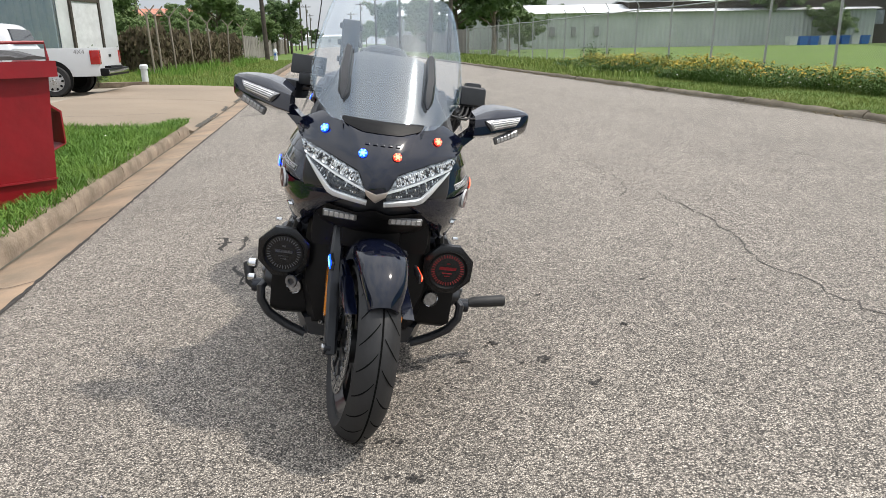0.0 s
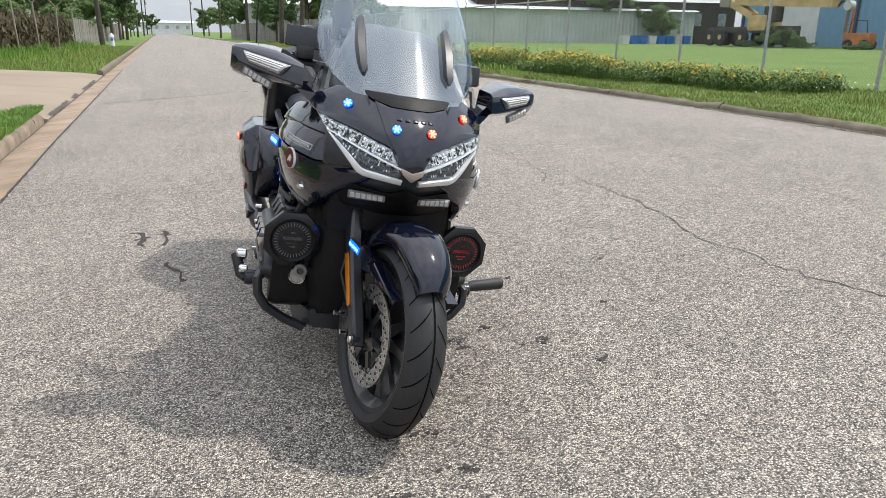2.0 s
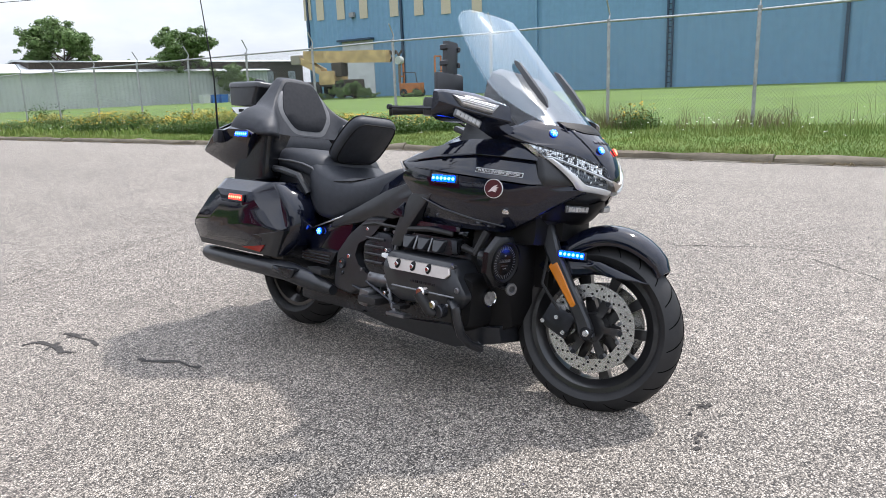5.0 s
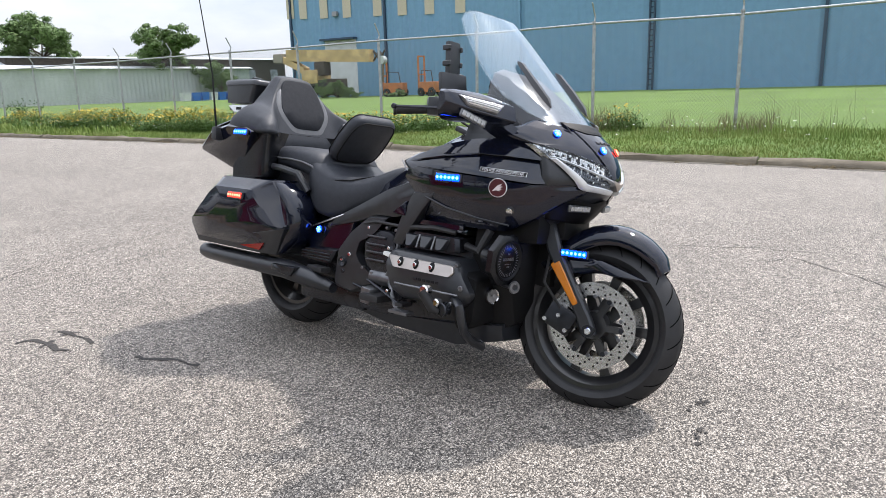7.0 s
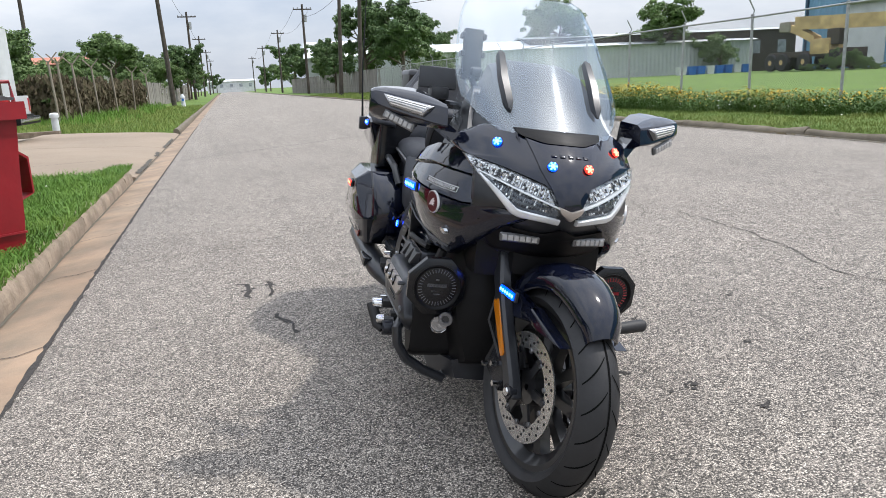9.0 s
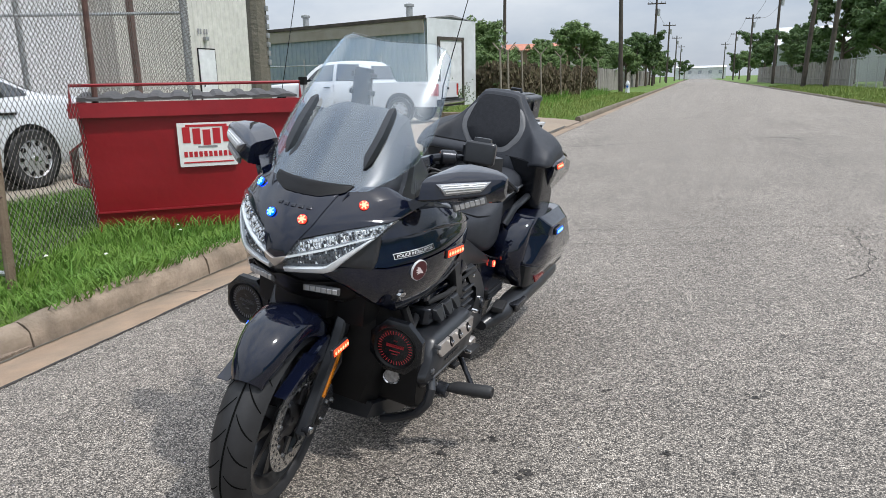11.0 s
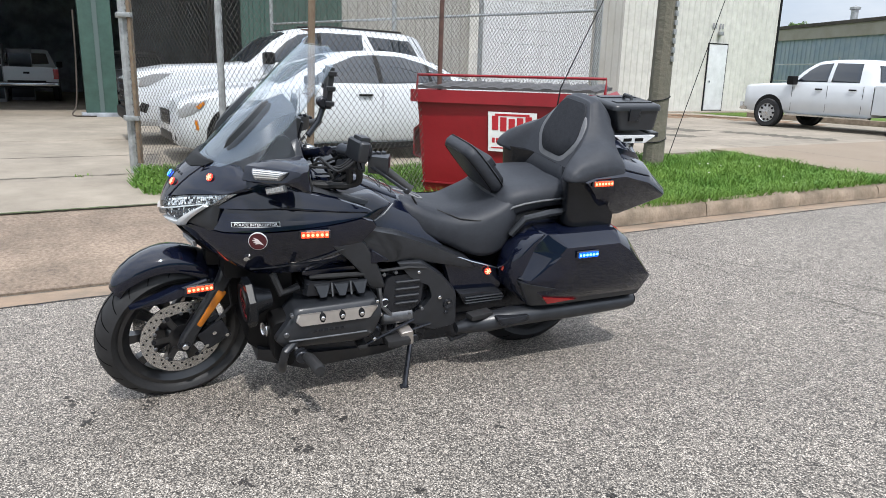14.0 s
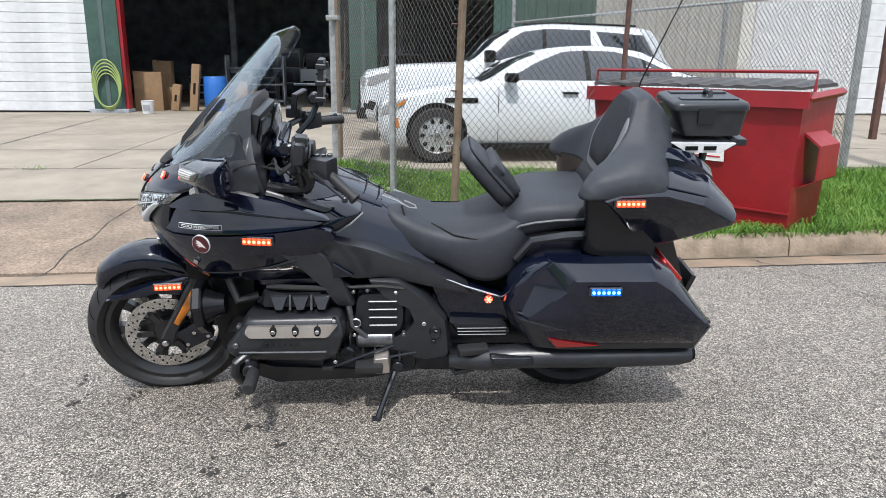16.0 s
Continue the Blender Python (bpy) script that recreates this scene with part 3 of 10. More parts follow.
CRACKS = [
    [(2.37, 6.37), (2.35, 5.38), (2.21, 4.99), (2.1, 4.86)],
    [(2.44, 4.93), (2.39, 4.61), (2.42, 4.48), (2.38, 4.28), (2.42, 4.1), (2.33, 3.85), (2.36, 3.75), (2.29, 3.51), (2.23, 3.36), (2.19, 3.18), (2.21, 3.03), (2.25, 2.89), (2.24, 2.73), (2.27, 2.45), (2.4, 2.1), (2.45, 1.7)],
    [(4.38, 6.77), (4.46, 6.22), (4.48, 5.61), (4.42, 4.99), (4.5, 4.2)],
    [(3.69, 5.67), (3.75, 5.2), (3.75, 4.78)],
    [(-1.6, 5.8), (-0.5, 5.97), (0.02, 6.15), (0.75, 6.17), (1.45, 6.28), (2.39, 6.41), (3.3, 6.42), (4.4, 6.3)],
    [(2.82, 1.96), (2.72, 1.81)],
    [(3.8, 4.6), (3.76, 3.5), (3.72, 2.61), (3.69, 2.02), (3.68, 1.42), (3.62, 0.4), (3.6, -1.0)],
    [(2.06, 1.92), (2.3, 1.83), (2.08, 1.53), (1.85, 1.23), (1.8, 0.7)],
    [(-0.95, 5.85), (-0.3, 5.73), (0.35, 5.66), (1.05, 5.64), (1.44, 5.72), (2.3, 5.8)],
]
for k, c in enumerate(CRACKS):
    strip("crack", c, 0.009 if k < 2 else 0.0075, M_TAR, 0.003, "thin dark crack in the asphalt", "crack")
strip("patch_seam", [(-1.6, 13.6), (0.2, 14.1), (1.6, 14.5), (2.9, 14.5), (3.0, 14.0)], 0.07, M_TAR, 0.003, "dark seam round an old asphalt patch", "seam")
for c in ([(-0.79, 4.76), (-0.72, 4.72), (-0.73, 4.58), (-0.7, 4.44)], [(-0.68, 4.64), (-0.76, 4.6)], [(-0.6, 4.73), (-0.57, 4.6), (-0.6, 4.42)], [(-0.63, 4.66), (-0.55, 4.62)], [(-0.59, 4.08), (-0.56, 3.95), (-0.53, 3.86), (-0.51, 3.73)]):
    strip("tar_mark", c, 0.026, M_STAIN, 0.003, "dark tar scuff on the asphalt", "tar mark")


def blot(x, y, r, seed):
    """A ragged cluster of dark specks."""
    rnd = random.Random(seed)
    b = bmesh.new()
    for j in range(9):
        cx, cy, q = x + rnd.gauss(0, r * 0.6), y + rnd.gauss(0, r * 0.4), r * rnd.uniform(0.12, 0.42)
        ring = []
        for k in range(9):
            a = k * math.pi / 4.5
            rr = q * (0.35 + 0.8 * rnd.random())
            px, py = cx + math.cos(a) * rr, cy + math.sin(a) * rr * 0.8
            ring.append(b.verts.new((px, py, road_z(px, py) + 0.0022 + 0.0002 * j)))
        b.faces.new(ring)
    tagged(obj("oil_stain", b, M_STAIN), "small dark oil spot on the asphalt", "stain", kind="structure")


for i, (x, y, r) in enumerate(((0.47, 2.5, 0.035), (0.75, 2.42, 0.045), (0.13, 2.0, 0.04), (0.62, 2.62, 0.03), (0.17, 1.78, 0.05), (0.36, 2.3, 0.03), (0.95, 3.1, 0.025), (1.5, 3.15, 0.03), (-0.05, 1.72, 0.05), (0.9, 2.2, 0.04), (1.2, 2.65, 0.03), (1.9, 3.0, 0.03))):
    blot(x, y, r, i)


def extrude_profile(name, prof, ys, material, label, category, bend=None, seed=0, rough=0.0):
    """A long kerb or gutter: a cross-section swept along y with uneven edges."""
    rnd = random.Random(seed)
    secs = []
    for y in ys:
        secs.append([Vector((x + rnd.gauss(0, rough) + (bend(y)[0] if bend else 0), y, z + rnd.gauss(0, rough) + (bend(y)[1] if bend else 0))) for x, z in prof])
    ob = obj(name, loft(secs), material, smooth=50)
    return tagged(ob, label, category, kind="structure")


def slope_y(y):
    return (0, 0.008 * max(-6.0, min(y, 9.0)))


KERB = [(-2.1, -0.3), (-2.1, -0.07), (-2.115, 0.0), (-2.15, 0.035), (-2.2, 0.045), (-2.25, 0.035), (-2.28, -0.02), (-2.28, -0.3)]
gut = [(-2.1, -0.12), (-1.72, -0.079), (-1.72, -0.3), (-2.1, -0.3)]
gl = [-40, -10] + [-3 + i for i in range(30)] + [40, 80, 200]
extrude_profile("gutter_left", gut, gl, M_GUTTER, "stained tan concrete gutter along the street", "gutter", bend=slope_y, rough=0.002)
yy = 2.45
k = 0
while yy < 11.6:
    y2 = min(yy + 1.5, 11.7) if k else 3.12
    n = 9
    ys = [yy + 0.006 + (y2 - yy - 0.012) * i / n for i in range(n + 1)]

    def bend_end(y):
        d = min(1.0, max(0.0, (y - 2.42) / 1.15), max(0.0, (11.75 - y) / 0.5))
        return (-0.10 * (1 - d) ** 2, 0.008 * min(y, 9.0) - 0.145 * (1 - d) ** 1.7)
    extrude_profile("kerb_left", KERB, ys, M_KERB, "worn rounded tan concrete kerb, cracked and stained", "kerb", bend=bend_end, seed=k, rough=0.004)
    yy, k = y2, k + 1
extrude_profile("kerb_left_far", KERB, [23 + 2 * i for i in range(40)] + [160, 300], M_KERBDIRT, "far concrete kerb half grown over by grass", "kerb", bend=slope_y, seed=40, rough=0.006)
KR = [(7.45, -0.5), (7.45, 0.07), (7.47, 0.13), (7.53, 0.165), (7.6, 0.16), (7.68, 0.12), (7.68, -0.5)]
kr_low = [(x, z - 0.03) for x, z in KR]
yy, k = -12.0, 0
while yy < 60:
    y2 = yy + 3.0
    extrude_profile("kerb_right", kr_low, [yy + 0.01 + 0.298 * i for i in range(11)], M_KERBDIRT, "dirty crumbling concrete kerb with grass over it", "kerb", bend=slope_y, seed=100 + k, rough=0.012)
    yy, k = y2, k + 1
extrude_profile("kerb_right_far", kr_low, [60 + 10 * i for i in range(15)], M_KERBDIRT, "far dirty concrete kerb", "kerb", bend=slope_y, seed=200, rough=0.012)

# driveways and the yard slab
def apron_z(x, y):
    t = (-2.1 - x) / 3.2
    t = max(0.0, min(1.0, t))
    return -0.114 + slope_y(y)[1] * (1 - t) + 0.002 * y * t + 0.249 * t ** 0.543


def slab(name, x0, x1, y0, y1, zf, material, label, nx=6, ny=6):
    b = bmesh.new()
    top = [[b.verts.new((x0 + (x1 - x0) * i / nx, y0 + (y1 - y0) * j / ny, zf(x0 + (x1 - x0) * i / nx, y0 + (y1 - y0) * j / ny))) for i in range(nx + 1)] for j in range(ny + 1)]
    for j in range(ny):
        for i in range(nx):
            b.faces.new((top[j][i], top[j][i + 1], top[j + 1][i + 1], top[j + 1][i]))
    low = {}
    rim = [e for e in b.edges if len(e.link_faces) == 1]
    r = bmesh.ops.extrude_edge_only(b, edges=rim)
    for v in r["geom"]:
        if isinstance(v, bmesh.types.BMVert):
            v.co.z -= 0.25
    return tagged(obj(name, b, material), label, "concrete slab", kind="structure")


for y0, y1 in ((-16, -10.02), (-10, -4.01), (-4, 3.1)):
    slab("apron_near", -3.93, -2.11, y0, y1, apron_z, M_PINK, "rough exposed-aggregate concrete driveway apron", 24, 12)
    slab("apron_band", -5.58, -3.945, y0, y1, lambda x, y: apron_z(x, y) + 0.012, M_CONC, "pale concrete band across the driveway", 10, 12)
for y0, y1 in ((11.75, 17.3), (17.32, 22.9)):
    slab("apron_far", -5.7, -2.11, y0, y1, apron_z, M_DRIVE, "pinkish concrete driveway apron with joints", 40, 8)
for x0, x1 in ((-7.65, -5.6), (-10.0, -7.665), (-16.5, -10.02)):
    for y0, y1 in ((-16, -5.02), (-5, -0.52), (-0.5, 3.98), (4, 8.48), (8.5, 12.98), (13, 17.98), (18, 22.9)):
        slab("yard_slab", x0, x1, y0, y1, lambda x, y: 0.13 - 0.002 * max(0, y - 10), M_CONC, "stained grey concrete yard slab", 2, 2)
slab("yard_back", -40, -16.52, -30, 30, lambda x, y: 0.125, M_CONC, "dark concrete floor behind the building front", 2, 2)
slab("drive_kerb", -14, -5.3, 22.95, 23.2, lambda x, y: 0.26, M_KERB, "low concrete kerb at the edge of the drive", 8, 1)



def band(name, points, width, material, zf, label, category, rough=0.01, seed=1):
    """A thin uneven deposit or joint laid on the ground along points."""
    rnd = random.Random(seed)
    b = bmesh.new()
    prev = None
    for (xa, ya), (xb, yb) in zip(points, points[1:]):
        L = math.hypot(xb - xa, yb - ya)
        k = max(2, int(L / 0.07))
        dx, dy = (xb - xa) / L, (yb - ya) / L
        for i in range(k + 1):
            x, y = xa + (xb - xa) * i / k, ya + (yb - ya) * i / k
            w1, w2 = width * (0.2 + 0.8 * rnd.random()) * 0.5 + rough * rnd.random(), width * (0.2 + 0.8 * rnd.random()) * 0.5 + rough * rnd.random()
            p = b.verts.new((x - dy * w1, y + dx * w1, zf(x - dy * w1, y + dx * w1)))
            q = b.verts.new((x + dy * w2, y - dx * w2, zf(x + dy * w2, y - dx * w2)))
            if prev:
                b.faces.new((prev[0], prev[1], q, p))
            prev = (p, q)
    return tagged(obj(name, b, material), label, category, kind="structure")


def gutter_z(x, y):
    t = max(0.0, min(1.0, (x + 2.1) / 0.38))
    return max(-0.12 + 0.041 * t + slope_y(y)[1], road_z(x, y) if x > -1.72 else -9) + 0.004


band("gutter_edge", [(-1.715, -3 + 0.5 * i) for i in range(60)], 0.024, M_STAIN, gutter_z, "dark crumbled joint between gutter and asphalt", "joint", 0.012, 2)
band("gutter_silt", [(-2.088, -2 + 0.5 * i) for i in range(52)], 0.022, M_SILT, gutter_z, "dark silt lying along the kerb foot", "dirt", 0.01, 3)
for k, y in enumerate((1.2, 4.15, 5.75, 7.1, 8.9)):
    band("gutter_crack", [(-2.08, y - 0.05), (-1.95, y + 0.03), (-1.85, y), (-1.73, y + 0.06)], 0.008, M_STAIN, gutter_z, "thin crack across the gutter", "crack", 0.003, 20 + k)
# dirt band whose dark colour also paints the shadow under the right kerb
band("kerb_dirt_shade", [(7.40, -6 + 0.5 * i) for i in range(90)], 0.16, M_SILT, lambda x, y: road_z(x, y) + 0.006 + 0.10 * max(0.0, x - 7.42), "dark dirt, dead grass and painted shade along the kerb foot", "dirt", 0.05, 50)
for k, (ya, yb) in enumerate(((12.2, 14.6), (15.2, 16.2), (17.4, 20.5))):
    band("drain_gap", [(-2.14, ya), (-2.13, (ya + yb) / 2), (-2.15, yb)], 0.07, M_JOINT, lambda x, y: apron_z(x, y) + 0.006, "dark broken edge of the drive at the gutter", "joint", 0.02, 30 + k)
band("moss_joint", [(-3.938, -9 + 0.6 * i) for i in range(21)], 0.045, M_MOSS, lambda x, y: apron_z(x, y) + 0.016, "mossy joint across the drive", "joint", 0.012, 4)
band("dirt_joint", [(-5.59, -9 + 0.6 * i) for i in range(21)], 0.05, M_SILT, lambda x, y: apron_z(x, y) + 0.016, "dirt-filled joint across the drive", "joint", 0.03, 5)
band("slab_joint", [(-7.657, -9 + 0.6 * i) for i in range(34)], 0.02, M_JOINT, lambda x, y: 0.133, "dark joint between yard slabs", "joint", 0.01, 6)
band("slab_joint", [(-8.3, -2.55), (-12, -2.9), (-16.2, -3.22)], 0.02, M_JOINT, lambda x, y: 0.135, "dark joint between yard slabs", "joint", 0.01, 7)
band("drive_crack", [(-1.95, 0.6), (-2.16, 0.73), (-2.45, 0.72), (-2.75, 0.79), (-3.2, 0.76), (-3.64, 0.81), (-3.92, 0.84)], 0.006, M_STAIN, lambda x, y: apron_z(x, y) + 0.004, "thin crack in the drive", "crack", 0.004, 8)
band("drive_crack", [(-2.9, 14.0), (-3.8, 13.2), (-5.6, 12.9), (-8.0, 12.4)], 0.015, M_STAIN, lambda x, y: (apron_z(x, y) if x > -5.7 else 0.13) + 0.005, "thin crack in the drive", "crack", 0.006, 9)
for k, (x, y, w) in enumerate(((-10.5, 15.2, 0.9), (-9.2, 13.6, 0.6), (-7.8, 16.3, 0.7), (-11.5, 11.9, 0.8))):
    band("damp_patch", [(x - 1.2, y - 0.4), (x, y), (x + 1.3, y + 0.2)], w, M_SILT, lambda x, y: 0.134 - 0.002 * max(0, y - 10), "dark damp dirt on the yard slab", "stain", 0.2, 40 + k)

for k, (x, y, w) in enumerate(((-14.6, 21.0, 1.6), (-13.0, 21.6, 1.1), (-15.2, 19.4, 1.2), (-11.6, 21.2, 0.7))):
    band("mud_patch", [(x - 1.3, y - 0.5), (x - 0.4, y + 0.1), (x + 0.5, y), (x + 1.4, y + 0.4)], w, M_MUD, lambda x, y: 0.136 - 0.002 * max(0, y - 10), "rust-brown mud washed over the yard slab", "stain", 0.35, 60 + k)

# ---- grass ----
def blades(name, count, area, height, width, material, label, seed, zf, keep=None, lean=0.5, droop=0.95):
    rng = np.random.default_rng(seed)
    verts, faces = [], []
    x0, x1, y0, y1 = area
    done = 0
    while done < count:
        x, y = rng.uniform(x0, x1), rng.uniform(y0, y1)
        if keep is not None and not keep(x, y):
            done += 1
            continue
        h = height * rng.uniform(0.35, 1.1) * (0.75 + 0.9 * max(0.0, 0.35 + noise.noise((x * 1.4, y * 1.4, 5.0))))
        a = rng.uniform(0, 2 * math.pi)
        dx, dy = math.cos(a), math.sin(a)
        b = rng.uniform(0, 2 * math.pi)
        lx, ly = math.cos(b) * h * lean * rng.uniform(0.1, 1), math.sin(b) * h * lean * rng.uniform(0.1, 1)
        z = zf(x, y) - 0.01
        w = width * rng.uniform(0.6, 1.3)
        i = len(verts)
        verts += [(x - dx * w, y - dy * w, z), (x + dx * w, y + dy * w, z), (x + lx * 0.45 - dx * w * 0.7, y + ly * 0.45 - dy * w * 0.7, z + h * 0.6), (x + lx * 0.45 + dx * w * 0.7, y + ly * 0.45 + dy * w * 0.7, z + h * 0.6), (x + lx, y + ly, z + h * droop)]
        faces += [(i, i + 1, i + 3, i + 2), (i + 2, i + 3, i + 4)]
        done += 1
    return tagged(soup(name, verts, faces, material), label, "grass", kind="stuff")


def left_verge(x, y):
    return x < -2.2 and y > 3.12 - (x + 2.3) * -0.06 and y < 11.6 and (x > -5.25)


blades("grass_left", 44000, (-5.3, -2.18, 3.0, 11.7), 0.15, 0.0052, M_BLADE, "lush uncut green grass on the verge", 3, ground_z, left_verge, 1.1, 0.8)
blades("grass_left_edge", 5600, (-2.42, -2.12, 3.3, 11.6), 0.14, 0.005, M_BLADE, "long grass hanging over the kerb", 4, lambda x, y: 0.04 + 0.008 * y, None, 1.6, 0.5)
blades("grass_left_far", 26000, (-9, -2.2, 23.2, 60), 0.17, 0.011, M_BLADE2, "uncut grass beside the far kerb", 5, ground_z, None, 0.8)
blades("weeds_left_far", 7000, (-8, -4.4, 30.0, 60), 0.42, 0.014, M_BLADE, "tall green weeds below the vine fence", 25, ground_z, lambda x, y: noise.noise((x * 0.5, y * 0.3, 9)) > 0.0, 0.6)
blades("grass_right_near", 90000, (7.66, 12.6, -3, 24), 0.075, 0.0055, M_BLADE2, "short verge grass below the fence", 6, ground_z, None, 1.0)
blades("grass_right_lip", 9000, (7.5, 7.85, -3, 34), 0.13, 0.006, M_BLADE2, "grass hanging over the kerb", 26, lambda x, y: 0.15 + 0.008 * max(-6.0, min(y, 9.0)), lambda x, y: noise.noise((x, y * 0.8, 4)) > -0.1, 1.6, 0.5)
blades("grass_right_fence", 15000, (9.9, 12.7, -3, 34), 0.27, 0.005, M_BLADE2, "tall weeds along the chain-link fence", 7, ground_z, lambda x, y: noise.noise((x * 0.6, y * 0.45, 2)) > 0.05, 0.55)
blades("dry_brush", 5200, (11.4, 12.8, -3, 9), 0.4, 0.0035, M_DRY, "dry brown brush at the fence posts", 27, ground_z, lambda x, y: abs((y - 4.34 + 1.46) % 2.92 - 1.46 + 0.2) < 0.55 + 0.3 * noise.noise((x, y, 1)) or (x < 12.1 and noise.noise((x * 1.5, y * 1.1, 3)) > 0.42), 0.9)
blades("seed_stalks", 420, (11.2, 13.2, -3, 9), 0.75, 0.004, M_DRY, "tall thin seed stalks by the fence", 28, ground_z, lambda x, y: noise.noise((x * 0.8, y * 0.7, 6)) > 0.15, 0.3)
blades("grass_right_far", 14000, (7.6, 12.6, 20, 75), 0.2, 0.03, M_BLADE2, "tall verge grass far along the street", 8, ground_z, None, 0.6)


blades("kerb_litter", 5000, (7.28, 7.46, -3, 34), 0.05, 0.005, M_DRY, "dead grass in the gutter", 51, lambda x, y: road_z(min(x, 7.44), y) + 0.012, lambda x, y: noise.noise((x * 3, y * 1.2, 8)) > 0.0, 1.5, 0.4)
blades("corner_grass", 4200, (-5.7, -3.9, 2.35, 3.0), 0.13, 0.006, M_BLADE, "grass spilling round the fence corner onto the drive", 52, lambda x, y: apron_z(x, y) + 0.012, lambda x, y: (x + 4.9) ** 2 / 0.6 + (y - 2.72) ** 2 / 0.09 + 0.5 * noise.noise((x * 4, y * 4, 2)) < 0.9, 1.4, 0.6)
blades("joint_tufts", 260, (-5.66, -5.5, -2.5, 2.6), 0.06, 0.005, M_BLADE, "small weeds growing in the drive joint", 15, lambda x, y: apron_z(x, y) + 0.01, lambda x, y: noise.noise((y * 1.7, 3, 0)) > 0.25, 1.0)
blades("apron_edge_grass", 2600, (-5.4, -2.25, 2.92, 3.25), 0.12, 0.007, M_BLADE, "long grass hanging over the drive edge", 16, lambda x, y: apron_z(x, y) + 0.01, None, 1.7, 0.55)


def flowers(name, count, area, z0, z1, size, material, label, seed, keep):
    rng = np.random.default_rng(seed)
    verts, faces = [], []
    for _ in range(count):
        x, y = rng.uniform(area[0], area[1]), rng.uniform(area[2], area[3])
        if not keep(x, y):
            continue
        z = ground_z(x, y) + rng.uniform(z0, z1)
        s = size * rng.uniform(0.6, 1.2)
        i = len(verts)
        for k in range(5):
            a = k * 2 * math.pi / 5 + x
            verts.append((x + math.cos(a) * s, y + math.sin(a) * s, z + rng.uniform(-0.3, 0.3) * s))
        verts.append((x, y, z + s * 0.5))
        faces += [(i + k, i + (k + 1) % 5, i + 5) for k in range(5)]
    return tagged(soup(name, verts, faces, material), label, "flowers", kind="stuff")


def wildflowers(name, area, count, label, seed, tall, keep):
    """Bushy plants: thin stems, small leaves up the stem and a flower head on most of them; two meshes."""
    rng = np.random.default_rng(seed)
    gv, gf, fv, ff = [], [], [], []
    done = 0
    while done < count:
        done += 1
        x, y = rng.uniform(area[0], area[1]), rng.uniform(area[2], area[3])
        k = keep(x, y)
        if k <= 0:
            continue
        h = tall * (0.45 + 0.55 * min(1.0, k)) * rng.uniform(0.55, 1.1)
        z = ground_z(x, y)
        lx, ly = rng.normal(0, 0.18, 2) * h
        a = rng.uniform(0, 6.28)
        cx, cy = math.cos(a) * 0.004, math.sin(a) * 0.004
        i = len(gv)
        gv += [(x - cx, y - cy, z), (x + cx, y + cy, z), (x + lx, y + ly, z + h)]
        gf.append((i, i + 1, i + 2))
        for _ in range(6):
            t = rng.uniform(0.15, 0.95)
            px, py, pz = x + lx * t, y + ly * t, z + h * t
            b = rng.uniform(0, 6.28)
            q = rng.uniform(0.03, 0.075)
            ux, uy, uz = math.cos(b) * q, math.sin(b) * q, rng.uniform(-0.2, 0.8) * q
            i = len(gv)
            gv += [(px, py, pz), (px + ux * 0.5 - uy * 0.22, py + uy * 0.5 + ux * 0.22, pz + uz * 0.6), (px + ux, py + uy, pz + uz), (px + ux * 0.5 + uy * 0.22, py + uy * 0.5 - ux * 0.22, pz + uz * 0.4)]
            gf.append((i, i + 1, i + 2, i + 3))
        if rng.uniform(0, 1) < 0.1 + 0.34 * min(1.0, max(0.0, k - 0.12) * 1.8):
            q = rng.uniform(0.012, 0.026)
            tx, ty = rng.normal(0, 0.4, 2)
            i = len(fv)
            for n_ in range(6):
                b = n_ * math.pi / 3 + x * 9
                fv.append((x + lx + math.cos(b) * q, y + ly + math.sin(b) * q, z + h + (tx * math.cos(b) + ty * math.sin(b)) * q))
            fv.append((x + lx, y + ly, z + h - q * 0.3))
            ff += [(i + n_, i + (n_ + 1) % 6, i + 6) for n_ in range(6)]
    tagged(soup(name + "_leaves", gv, gf, M_STEM), "green leaves and stems of " + label, "flowers", kind="stuff")
    tagged(soup(name, fv, ff, M_FLOWER), label, "flowers", kind="stuff")


wildflowers("yellow_flowers", (9.4, 12.25, 10.5, 31), 30000, "dense orange and yellow wildflowers in the verge", 11, 0.6, lambda x, y: noise.noise((x * 0.9, y * 0.45, 7)) * 1.5 + 0.62 - abs(y - 19) * 0.05 - abs(x - 10.9) * 0.32)
wildflowers("verge_flowers", (11.2, 12.4, 5.6, 7.2), 900, "small clump of yellow wildflowers at a fence post", 12, 0.55, lambda x, y: 0.8 - ((x - 11.9) ** 2 + (y - 6.45) ** 2) * 3.4)
flowers("white_flowers", 500, (8.6, 12.2, 0, 40), 0.12, 0.4, 0.016, M_WHITEFL, "scattered small white clover flowers", 13, lambda x, y: True)
flowers("white_flowers_left", 25, (-5, -2.4, 4, 11), 0.08, 0.16, 0.014, M_WHITEFL, "scattered white clover heads", 14, lambda x, y: True)


# ---- fences ----
def post_mesh(r, h, cap=True):
    b = tube([(0, 0, -0.2), (0, 0, h)], r, 10)
    if cap:
        disc(r * 1.25, h - 0.01, h + 0.03, 10, "Z", bm=b)
    return b


